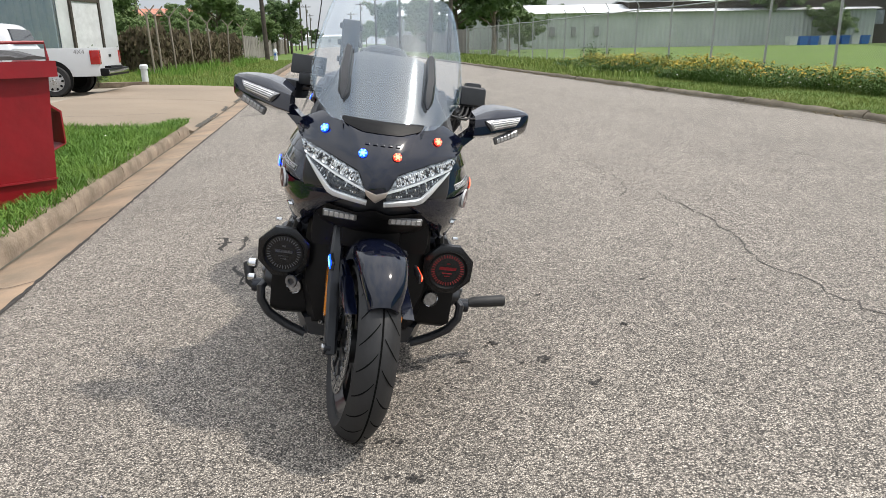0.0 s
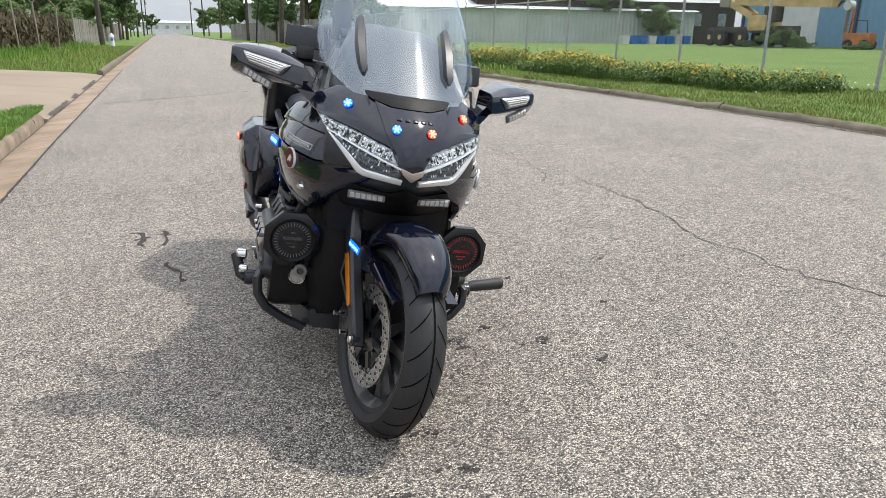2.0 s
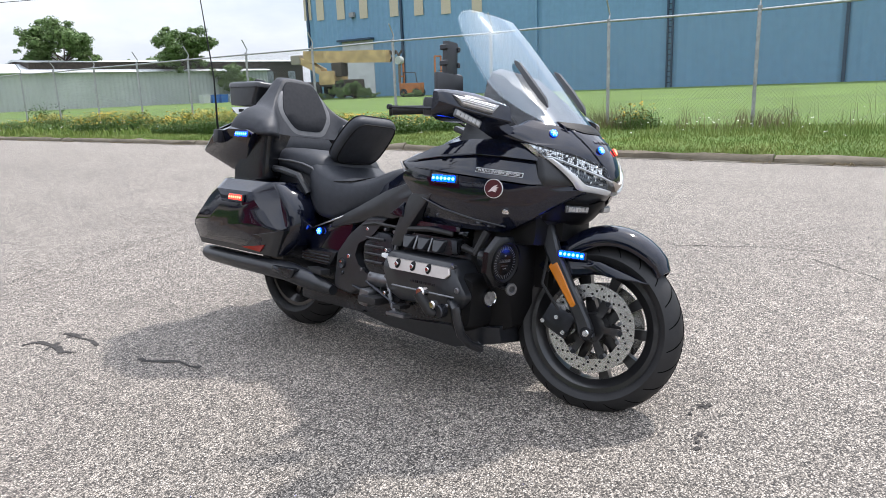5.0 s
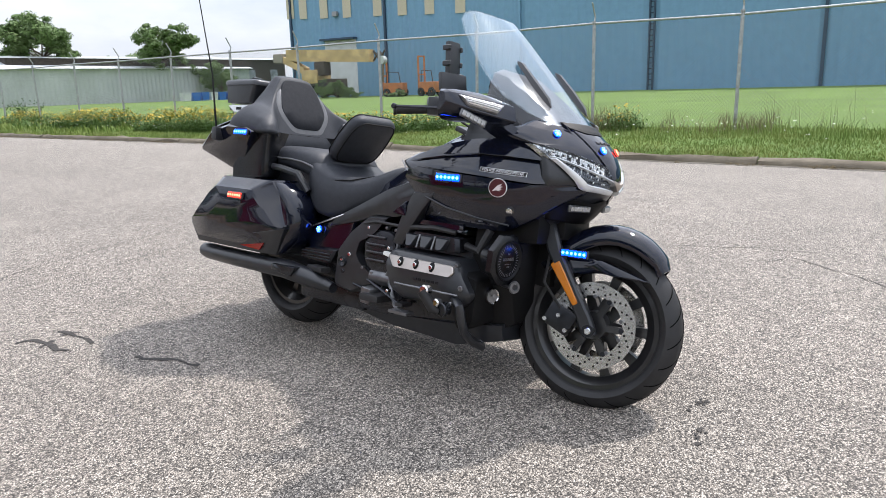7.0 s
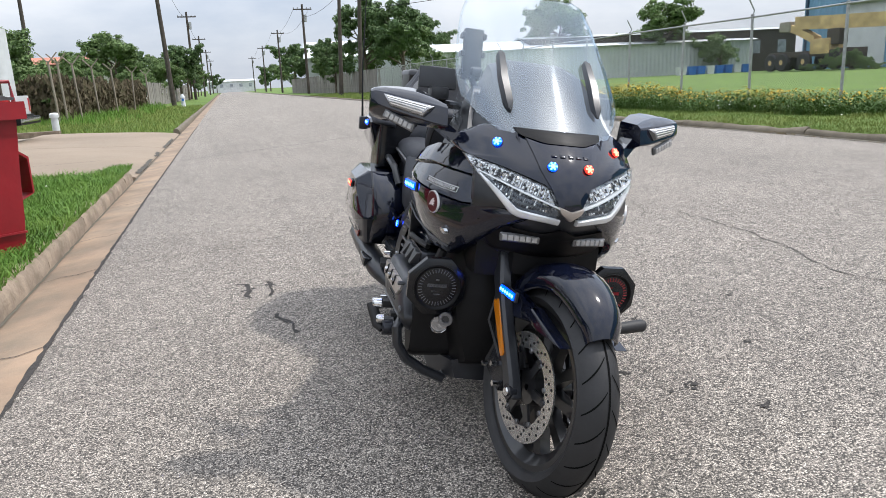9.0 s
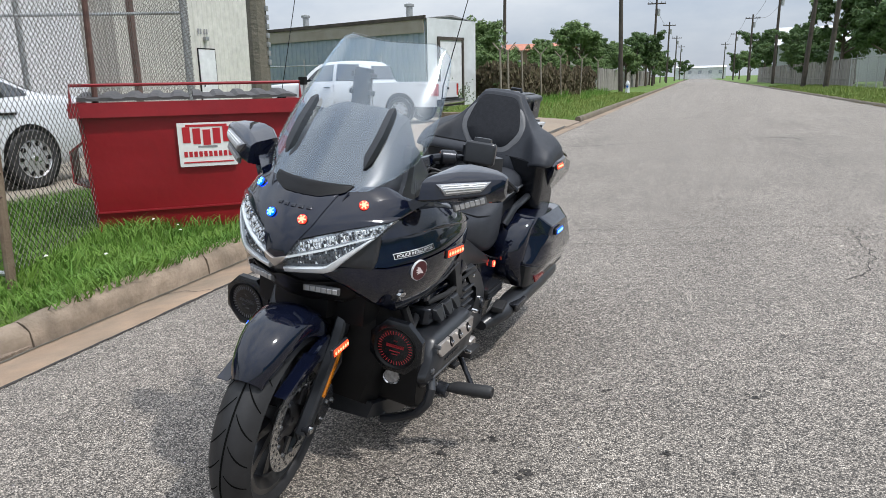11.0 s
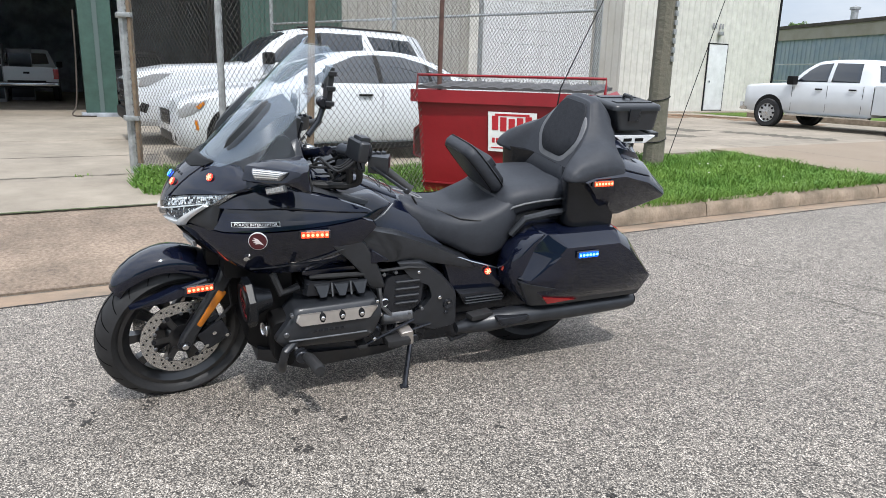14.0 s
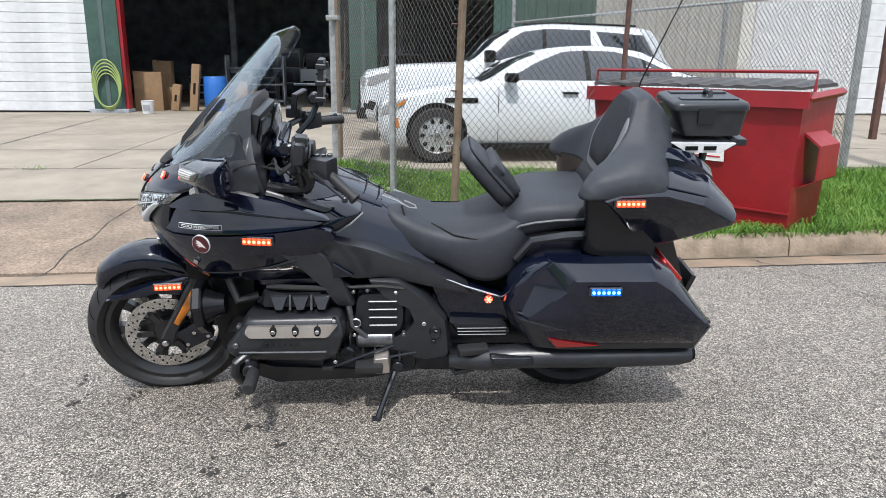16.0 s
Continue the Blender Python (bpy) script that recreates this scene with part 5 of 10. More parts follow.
def pickup(m):
    t = thing("pickup_truck", "white crew-cab pickup truck with dark rear bumper parked on the drive", "car", m)
    st = finer([(3.0, 0.86, 0.55, 1.05, 1.05, 0), (2.9, 0.98, 0.45, 1.15, 1.15, 0), (2.3, 1.0, 0.42, 1.2, 1.2, 0), (1.6, 1.0, 0.42, 1.22, 1.26, 0.84), (1.05, 1.0, 0.42, 1.24, 1.74, 0.76), (0.7, 1.0, 0.42, 1.24, 1.86, 0.74), (0.0, 1.0, 0.42, 1.24, 1.89, 0.74), (-0.6, 1.0, 0.42, 1.24, 1.86, 0.74), (-0.82, 1.0, 0.42, 1.24, 1.7, 0.76), (-0.95, 1.0, 0.42, 1.24, 1.26, 0.85)])
    part("cab", car_body(st), M_WHITE, t, smooth=50)
    bed = bmesh.new()
    for s in (1, -1):
        merge(bed, box(-3.0, s * 0.9, 0.5, -0.97, s * 1.0, 1.22, 0.015))
    box(-3.02, -0.99, 0.55, -2.94, 0.99, 1.22, 0.015, bed)
    box(-3.0, -0.92, 0.52, -0.97, 0.92, 0.7, 0, bed)
    part("bed", bed, M_WHITE, t)
    yo = side_of(st)
    pane(t, [(1.3, 1.29), (1.0, 1.6), (0.75, 1.75), (0.37, 1.79), (0.37, 1.29)], yo)
    pane(t, [(0.27, 1.29), (0.27, 1.79), (-0.45, 1.77), (-0.52, 1.29)], yo)
    part("rear_window", loft([[Vector((-0.93, y, 1.33)) for y in (-0.74, 0.74)] + [Vector((-0.965, y, 1.33)) for y in (0.74, -0.74)], [Vector((-0.80, y, 1.72)) for y in (-0.66, 0.66)] + [Vector((-0.85, y, 1.72)) for y in (0.66, -0.66)]]), M_CARGLASS, t)
    pane(t, [(0.375, 1.29), (0.375, 1.79), (0.265, 1.79), (0.265, 1.29)], lambda x, z: yo(x, z) - 0.002, "door_pillar", M_WHITE)
    glass_strip(t, st, 1.55, 0.98, "windscreen")
    for x in (2.05, -1.85):
        for s in (1, -1):
            part("wheel_arch", disc(0.47, s * 0.95, s * 1.006, 24, at=(x, 0, 0.45)), M_BLACKTRIM, t)
            wheel_part(t, x, s * 0.92, 0.4, 0.27, M_ALLOY, s)
    for s in (1, -1):
        part("tail_lamp", box(-3.03, s * 0.84, 0.80, -2.80, s * 1.014, 1.16, 0.02), M_TAIL, t)
        part("door_handle", box(0.45, s * 1.0, 1.08, 0.65, s * 1.025, 1.12, 0.008), M_BLACKTRIM, t)
        part("door_handle", box(-0.5, s * 1.0, 1.08, -0.3, s * 1.025, 1.12, 0.008), M_BLACKTRIM, t)
        part("door_mirror", box(1.2, s * 1.0, 1.2, 1.4, s * 1.22, 1.44, 0.04), M_BLACKTRIM, t)
        for x in (1.35, 0.31, -0.68, -0.96):
            part("door_gap", box(x - 0.005, s * 0.998, 0.5, x + 0.005, s * 1.003, 1.2), M_BLACKTRIM, t)
        part("running_board", box(-0.9, s * 0.85, 0.36, 1.5, s * 1.0, 0.42, 0.01), M_CHROME, t)
        text_mesh("4X4", 0.16, M_GREYTEXT, pose(-2.55, s * 1.004, 1.12, 90, 0, 180 if s > 0 else 0), t)
    part("rear_bumper", box(-3.22, -1.0, 0.50, -3.0, 1.0, 0.70, 0.04), M_BLACKTRIM, t, "dark steel step bumper")
    part("bumper_face", box(-3.235, -0.97, 0.56, -3.21, 0.97, 0.66, 0.01), M_CHROME, t, "chrome bumper face")
    part("bumper_step", box(-3.17, -0.6, 0.70, -3.02, 0.6, 0.75, 0.01), M_BLACKTRIM, t)
    part("tailgate_badge", box(-3.03, -0.1, 0.98, -3.018, 0.1, 1.05, 0.004), M_BLACKTRIM, t)
    part("front_bumper", box(2.85, -0.97, 0.45, 3.08, 0.97, 0.68, 0.04), M_CHROME, t)
    return t


sedan(pose(-7.05, 5.45, 0.135, 0, 0, -90) @ pose(0.17, 0, 0))
suv(pose(-9.7, 5.35, 0.135, 0, 0, -90))
pickup(pose(-8.35, 20.1, 0.11, 0, 0, 180) @ Matrix.Scale(0.95, 4))


# ---- buildings ----
def ribs(x0, x1, z0, z1, pitch, depth, step=0.0):
    """Corrugated siding in local x, facing -y."""
    b = bmesh.new()
    n = max(1, int(round((x1 - x0) / pitch)))
    prof = []
    p = (x1 - x0) / n
    for i in range(n):
        a = x0 + i * p
        prof += [(a, 0), (a + p * 0.55, 0), (a + p * 0.65, -depth), (a + p * 0.9, -depth)]
    prof.append((x1, 0))
    lo = [b.verts.new((x, y, z0)) for x, y in prof]
    hi = [b.verts.new((x, y, z1)) for x, y in prof]
    for i in range(len(prof) - 1):
        b.faces.new((lo[i], lo[i + 1], hi[i + 1], hi[i]))
    bk = [b.verts.new((x, 0.12, z)) for x, z in ((x0, z0), (x1, z0), (x1, z1), (x0, z1))]
    b.faces.new(bk)
    return b


def slatted_door(t, name, x0, x1, z0, z1, pitch, label, m=None):
    d = part(name, box(x0, 0.0, z0, x1, 0.05, z1), M_DOORWHITE, t, label, matrix=m or pose(0, -0.04, 0))
    n = int((z1 - z0) / pitch)
    me = None
    for i in range(n):
        if me is None:
            me = part("slat", box(x0, -0.035, 0, x1, -0.002, pitch - 0.012, 0.006, seg=1), M_DOORWHITE, d, matrix=pose(0, 0, z0)).data
        else:
            o = new("slat", me)
            o.parent = d
            o.matrix_basis = pose(0, 0, z0 + i * pitch)


def garage():
    # local x runs along the street to the north, local -y faces the street
    t = thing("workshop_building", "steel workshop with dark open bay, green columns and white roll-up door", "building", pose(-16.2, 0, 0.12, 0, 0, 90))
    h = 5.2
    slatted_door(t, "roll_up_door", -11.5, -3.95, 0.05, h - 0.6, 0.235, "white slatted roll-up door")
    slatted_door(t, "sectional_door", 13.3, 17.6, 0.05, 4.4, 0.42, "white horizontally panelled door")
    part("door_post", box(12.9, -0.12, 0, 13.25, 0.2, h), M_CREAM, t)
    for a, b2 in ((-3.95, -3.2), (2.45, 3.15)):
        part("column", box(a, -0.14, 0, b2, 0.25, h, 0.01), M_GREENSTEEL, t, "dark green steel column")
        part("column_base", box(a - 0.1, -0.24, 0, b2 + 0.1, 0.3, 0.1, 0.02), M_DARKIN, t, "dark steel column base")
        part("column_groove", box((a + b2) / 2 - 0.05, -0.16, 0, (a + b2) / 2 + 0.05, -0.14, h), M_COLGROOVE, t)
    part("red_edge", box(-3.2, -0.1, 0, -3.12, 0.2, h), M_RED, t, "red door track")
    part("green_wall", moved(ribs(6.2, 8.9, 0, h, 0.3, 0.03), pose(0, -0.05, 0)), M_GREENSTEEL, t, "green corrugated wall")
    part("light_wall", ribs(8.9, 19.0, 0, h, 0.3, 0.035), M_SHEDWALL, t, "weathered pale corrugated metal wall")
    part("header", box(-11.5, -0.1, h - 0.6, 9, 0.2, h + 0.3), M_GREENSTEEL, t)
    part("back_wall", box(-12, 18.0, 0, 9, 18.2, h), M_DARKIN, t)
    part("side_wall", box(-12, 0.2, 0, -11.8, 18.0, h), M_DARKIN, t)
    part("side_wall", box(8.8, 0.3, 0, 9.0, 18.0, h), M_DARKIN, t)
    part("roof", box(-12.2, -0.3, h + 0.3, 19.2, 18.4, h + 0.5), M_ROOF, t)
    for k in range(4):
        part("roof_beam", box(-12, 2.5 + 3 * k, h - 0.5, 9, 2.7 + 3 * k, h - 0.1), M_DARKIN, t)
    for x in (-8, -2, 4):
        part("inner_post", box(x, 8, 0, x + 0.2, 8.2, h), M_DARKIN, t)
    return t


garage()


def workshop_things():
    t = thing("rope", "frayed rope hanging beside the green column", "rope", pose(-16.3, 2.35, 0.13))
    part("strand", tube(bend([(0.3, 0.0, 2.4), (0.25, -0.03, 1.2), (0.28, -0.1, 0.3), (0.35, -0.2, 0.05), (0.4, 0.1, 0.02), (0.45, 0.3, 0.02)]), 0.018, 6), M_DARKPOLE, t)
    t = thing("cardboard_box", "large brown cardboard box standing in the workshop", "box", pose(-17.4, -2.9, 0.125, 0, 0, 5))
    part("carton", box(-0.5, -0.35, 0, 0.5, 0.35, 1.0, 0.01), M_CARD, t)
    part("flap", box(-0.5, -0.36, 0.98, 0.5, -0.2, 1.02), M_CARD, t)
    for y, h, lean in ((-1.72, 1.2, -7), (-2.2, 0.68, -9)):
        t = thing("tall_carton", "tall narrow brown carton leaning in the workshop", "box", pose(-16.9, y, 0.145, lean, 0, 0))
        part("carton", box(-0.1, -0.1, 0, 0.1, 0.1, h, 0.006), M_CARD, t)
        part("print_bar", box(0.101, -0.03, h * 0.35, 0.103, 0.03, h * 0.6), M_BLACKTRIM, t)
    t = thing("barrel", "blue plastic drum on the workshop floor", "barrel", pose(-17.0, -1.15, 0.125))
    b = lathe([(0.01, 0), (0.27, 0), (0.29, 0.05), (0.3, 0.3), (0.31, 0.45), (0.3, 0.6), (0.29, 0.86), (0.27, 0.9), (0.01, 0.9)], 24, axis="Z")
    part("drum", b, M_BLUEBIN, t)
    t = thing("bucket", "white plastic bucket beside the door column", "bucket", pose(-15.7, -2.55, 0.135))
    part("pail", lathe([(0.01, 0), (0.13, 0), (0.15, 0.3), (0.16, 0.31), (0.145, 0.3), (0.01, 0.29)], 18, axis="Z"), M_DOORWHITE, t)
    part("paper_label", box(0.14, -0.08, 0.1, 0.155, 0.08, 0.22), M_GREYTEXT, t)
    for x, y, z, w, hh in ((-17.6, -0.55, 0.125, 0.3, 0.75), (-18.2, -0.2, 0.125, 0.35, 0.5), (-17.7, -2.5, 0.125, 0.3, 0.6), (-19, -3.0, 0.125, 0.5, 1.3)):
        t = thing("cardboard_box", "worn brown carton on the workshop floor", "box", pose(x, y, z, 0, 0, 12 * w))
        part("carton", box(-w / 2, -w / 2, 0, w / 2, w / 2, hh, 0.01), M_CARD, t)
        part("flap", box(-w / 2, -w / 2 - 0.01, hh - 0.01, w / 2, -w / 4, hh + 0.02), M_CARD, t)
    rnd = random.Random(4)
    for k in range(9):
        t = thing("tool_cabinet", "dark workshop cabinet with tools, deep in shade", "cabinet", pose(-22 - 1.1 * (k % 5), -2.6 + 0.75 * k - (2.5 if k > 4 else 0), 0.125, 0, 0, rnd.uniform(-8, 8)))
        hh = rnd.uniform(0.7, 1.9)
        part("body", box(-0.3, -0.35, 0, 0.3, 0.35, hh, 0.02), M_GREYTEXT, t)
        for j in range(3):
            part("drawer", box(0.3, -0.32, 0.1 + j * hh / 3.4, 0.32, 0.32, 0.05 + (j + 1) * hh / 3.4, 0.005), M_DARKMETAL, t)
    t = thing("garden_hose", "coiled pale green garden hose hanging on the column", "hose", pose(-15.98, -3.55, 1.0))
    for k in range(5):
        rr = 0.28 + 0.02 * k
        part("coil", tube([(0.03 + 0.012 * k, rr * 0.95 * math.cos(a), -0.35 + 0.05 * k + rr * 1.6 * math.sin(a)) for a in np.linspace(0, 2 * math.pi, 24)[:-1]], 0.017, 6, closed=True), M_HOSE, t)
    t = pickup(pose(-26.6, 1.1, 0.125, 0, 0, 180) @ Matrix.Scale(0.9, 4))
    t["label"] = "white truck parked in the dark workshop, seen from behind"
    suv(pose(-20.4, 4.0, 0.125, 0, 0, 4) @ Matrix.Scale(0.86, 4), M_GREYCAR, "grey sport-utility vehicle standing in the workshop bay")
    t = thing("shelf_rack", "dark cluttered tool shelf in the workshop", "shelf", pose(-20.5, -0.6, 0.125))
    for z in (0.1, 0.6, 1.1):
        part("board", box(-0.3, -0.9, z, 0.3, 0.9, z + 0.04), M_DARKIN, t)
    for y in (-0.88, 0.86):
        part("upright", box(-0.3, y, 0, 0.3, y + 0.04, 1.5), M_DARKIN, t)


workshop_things()


def cream_building():
    t = thing("cream_building", "cream corrugated metal building with a white door", "building", pose(-17.4, 19.2, 0.12, 0, 0, 90))
    h, w = 6.2, 9.2
    part("front_wall", ribs(0, w, 0, h, 0.3, 0.03), M_CREAM, t)
    part("end_wall", box(w - 0.15, 0.12, 0, w, 12, h), M_CREAM, t)
    part("near_wall", box(0, 0.12, 0, 0.15, 12, h), M_CREAM, t)
    part("roof", box(-0.2, -0.1, h, w + 0.2, 12.2, h + 0.15), M_ROOF, t)
    part("corner_trim", box(w - 0.02, -0.06, 0, w + 0.08, 0.05, h), M_BLACKTRIM, t)
    d = part("door", box(5.3, -0.09, 0.05, 6.3, -0.04, 2.55, 0.01), M_DOORWHITE, t, "white steel door")
    part("door_handle", disc(0.04, -0.14, -0.09, 12, at=(5.42, 0, 1.15)), M_CHROME, d)
    for a, b2, c, dd in ((5.25, 5.29, 0, 2.6), (6.31, 6.35, 0, 2.6)):
        part("door_frame", box(a, -0.07, c, b2, -0.03, dd), M_BLACKTRIM, t)
    part("door_frame", box(5.25, -0.07, 2.57, 6.35, -0.03, 2.61), M_BLACKTRIM, t)
    part("lamp", box(5.7, -0.18, 2.9, 5.9, -0.04, 3.05, 0.02), M_GALV, t, "small wall lamp over the door")
    for k in range(4):
        part("number_bar", box(5.4 + 0.14 * k + (0.1 if k > 1 else 0), -0.05, 3.15, 5.48 + 0.14 * k + (0.1 if k > 1 else 0), -0.036, 3.35), M_GREYTEXT, t)


cream_building()


def grey_shed():
    t = thing("grey_shed", "low blue-grey corrugated metal building with white end wall", "building", pose(-10.6, 32.0, 0.1, 0, 0, 160))
    L, W, h = 26, 3.7, 4.0
    # local x runs back from the corner along the side wall, local y away from the street
    part("side_wall", moved(ribs(-L, 0, 0, h, 0.35, 0.04), pose(0, 0, 0, 0, 0, 180)), M_SHEDBLUE, t, "blue-grey ribbed side wall")
    part("end_wall", moved(ribs(-W, 0, 0, h, 0.35, 0.03), pose(0, 0, 0, 0, 0, 90) @ pose(0, 0, 0)), M_SHEDWHITE, t, "pale end wall")
    g = bmesh.new()
    v = [g.verts.new(p) for p in ((0.02, 0, h), (0.02, -W, h), (0.02, -W / 2, h + 0.14))]
    g.faces.new(v)
    v = [g.verts.new(p) for p in ((0.14, 0, h), (0.14, -W, h), (0.14, -W / 2, h + 0.14))]
    g.faces.new(v)
    part("gable", g, M_SHEDWHITE, t)
    slatted_door(t, "roll_door", 0.75, 2.45, 0.0, 3.05, 0.2, "grey-white roll-up shed door", pose(-0.12, -3.25, 0, 0, 0, 90))
    part("door_frame", box(-0.22, -0.70, 3.05, -0.06, -2.64, 3.2), M_DARKPOLE, t, "dark steel door frame")
    part("door_frame", box(-0.22, -0.70, 0, -0.06, -0.82, 3.05), M_DARKPOLE, t, "dark steel door frame")
    part("door_frame", box(-0.22, -2.52, 0, -0.06, -2.64, 3.05), M_DARKPOLE, t, "dark steel door frame")
    for z in (1.25, 2.05):
        part("pipe_rail", tube([(2.0, 0.9, z), (L * 0.5, 0.9, z + 0.05)], 0.035, 6), M_GALV, t, "long pale pipe rail before the wall")
    for x in (2.0, 7.5, 13.0):
        part("rail_post", tube([(x, 0.9, -0.1), (x, 0.9, 2.4)], 0.045, 6), M_GALV, t)
    rf = loft([[Vector((x, 0.1, h - 0.02)), Vector((x, -W / 2, h + 0.22)), Vector((x, -W - 0.1, h - 0.02)), Vector((x, -W / 2, h + 0.12))] for x in (-0.12, L)])
    part("roof", rf, M_GREYTEXT, t)
    part("eave_trim", box(-0.12, 0.06, h - 0.06, L, 0.16, h + 0.1), M_DARKPOLE, t)
    part("fascia", box(0.0, 0.045, h - 0.65, L, 0.1, h - 0.06), M_TANSTEEL, t, "rust-streaked tan fascia")
    for x in (1.5, 9.0):
        b = lathe([(0.01, -0.3), (0.16, -0.3), (0.16, 0.2), (0.24, 0.24), (0.24, 0.34), (0.01, 0.42)], 14, axis="Z")
        part("roof_vent", b, M_GALV, t, matrix=pose(x, -W / 2 + 1.2, h + 0.4))
    return t


grey_shed()


def blue_building():
    t = thing("blue_building", "large blue corrugated metal warehouse with pale skylight panels", "building", pose(72, 0, 0.2, 0, 0, -90))
    # local x runs to the south, local -y faces the street
    part("front_wall", ribs(-78, 60, 0, 16, 0.9, 0.05), M_BLUEWALL, t)
    part("end_wall", box(-78, 0.2, 0, -77.5, 40, 16), M_BLUEWALL, t)
    part("roof", box(-78.5, -0.4, 16, 60.5, 40, 16.4), M_BLUEDARK, t)
    for y in (77.4, 60.5, 41.0, 10.0, -8.0):
        part("downpipe", box(-y - 0.14, -0.3, 0, -y + 0.14, -0.07, 16), M_BLUEWALL if y < 50 and y > 30 else M_BLUEDARK, t)
    part("ladder_stile", box(-26.1, -0.3, 0, -25.95, -0.07, 16), M_BLUEDARK, t)
    part("ladder_stile", box(-25.6, -0.3, 0, -25.45, -0.07, 16), M_BLUEDARK, t)
    for k in range(28):
        part("ladder_rung", box(-25.95, -0.25, 0.5 + 0.55 * k, -25.6, -0.15, 0.6 + 0.55 * k), M_BLUEDARK, t)
    for k, y in enumerate((77.5, 75.0, 71.1, 66.95, 61.7, 57.7, 53.5, 49.0)):
        part("skylight_panel", box(-y - 0.7, -0.12, 10.9 - 0.2 * k, -y + 0.7, -0.055, 15.5), M_TAN, t)
    part("canopy", box(-71.5, -0.9, 7.5, -65.4, 0, 7.75), M_BLUEDARK, t)
    part("door", box(-71.2, -0.12, 0.2, -65.6, -0.055, 7.5), M_SHEDWHITE, t)
    part("wall_lamp", box(-69.3, -0.5, 10.6, -68.5, -0.05, 11.2), M_GREYTEXT, t)


blue_building()


def white_warehouse():
    t = thing("white_warehouse", "long weathered pale metal warehouse with white roof", "building", pose(24, 96, 0.2, 0, 0, -8))
    L, h, D = 50, 4.6, 30
    part("front_wall", ribs(0, L, 0, h, 0.6, 0.04), M_GREYWALL, t)
    part("side_wall", box(0, 0.1, 0, 0.2, D, h), M_GREYWALL, t)
    rf = loft([[Vector((x, -0.6, h - 0.05)), Vector((x, 6, h + 1.3)), Vector((x, D, h + 1.6)), Vector((x, D, h))] for x in (-0.5, L + 0.5)])
    part("roof", rf, M_ROOF, t)
    g = loft([[Vector((-14, y, z)) for y, z in ((8, 0), (8, 5), (14, 7), (20, 5), (20, 0))], [Vector((-0.5, y, z)) for y, z in ((8, 0), (8, 5), (14, 7), (20, 5), (20, 0))]])
    part("gabled_wing", g, M_GREYWALL, t)
    part("wing_roof", loft([[Vector((x, 7.5, 4.8)), Vector((x, 14, 7.05)), Vector((x, 20.5, 4.8)), Vector((x, 14, 7.35))] for x in (-14.5, 0)]), M_ROOF, t)
    for x, w in ((6, 0.7), (9, 0.5), (12, 0.6)):
        part("meter_box", box(x, -0.4, 1.6, x + w, -0.05, 2.8), M_GREYTEXT, t)
    for x in (22, 26):
        part("roof_unit", box(x, 8, h + 1.3, x + 2.5, 10, h + 2.4), M_ROOF, t)
    return t


white_warehouse()


def box_building(name, label, x, y, z, w, d, h, mw, mr, rot=0, pitch=1.0):
    t = thing(name, label, "building", pose(x, y, z, 0, 0, rot))
    part("wall", box(-w / 2, -d / 2, 0, w / 2, d / 2, h), mw, t)
    part("roof", loft([[Vector((xx, -d / 2 - 0.4, h)), Vector((xx, 0, h + pitch)), Vector((xx, d / 2 + 0.4, h)), Vector((xx, 0, h + pitch - 0.2))] for xx in (-w / 2 - 0.4, w / 2 + 0.4)]), mr, t)
    n = max(2, int(w / 4))
    for k in range(n):
        part("window", box(-w / 2 + (k + 0.3) * w / n, -d / 2 - 0.05, h * 0.45, -w / 2 + (k + 0.62) * w / n, -d / 2 - 0.01, h * 0.75), M_DARKIN, t)
    part("gable", loft([[Vector((xx, -d / 2, h)), Vector((xx, 0, h + pitch - 0.2)), Vector((xx, d / 2, h))] for xx in (-w / 2, w / 2)]), mw, t)
    return t


box_building("house", "pale stucco house with terracotta roof behind trees", -12.7, 104, 0.1, 10, 4.4, 4.6, M_CREAM, M_PINKROOF, 90, 1.5)
box_building("house", "low building with terracotta roof among trees", -19.6, 101, 0.1, 9, 7, 5.0, M_RUST, M_PINKROOF, 0, 1.0)
box_building("far_warehouse", "far white warehouse at the end of the street", 3, 330, 0.1, 20, 12, 4.6, M_SHEDWHITE, M_ROOF, 0, 0.8)
box_building("far_warehouse", "far low white building behind the wooden fence", 22, 118, 0.1, 14, 12, 5, M_SHEDWHITE, M_ROOF, 0, 1.0)
box_building("far_warehouse", "dark flat shed beside the blue warehouse", 62, 98, 0.1, 40, 12, 6.0, M_DARKPOLE, M_GREYWALL, -10, 0.6)


def board_fence(name, a, b2, h, w, material, label, tilt=1.0):
    t = thing(name, label, "fence")
    a, b2 = Vector(a), Vector(b2)
    L = (b2 - a).length
    ang = math.degrees(math.atan2(b2.y - a.y, b2.x - a.x))
    n = int(L / w)
    me = None
    for i in range(n):
        p = a + (b2 - a) * ((i + 0.5) / n)
        if me is None:
            o = part("board", box(-w * 0.47, -0.015, 0, w * 0.47, 0.015, h, 0.004, seg=1), material, t, matrix=pose(p.x, p.y, 0.1, 0, 0, ang))
            me = o.data
        else:
            o = new("board", me)
            o.parent = t
            o.matrix_basis = pose(p.x, p.y, 0.1 + random.uniform(-0.06, 0.02), random.uniform(-tilt, tilt), random.uniform(-tilt, tilt), ang)
    part("back_rail", box(0, 0.02, h * 0.3, L, 0.07, h * 0.3 + 0.1), material, t, matrix=pose(a.x, a.y, 0.1, 0, 0, ang))
    return t


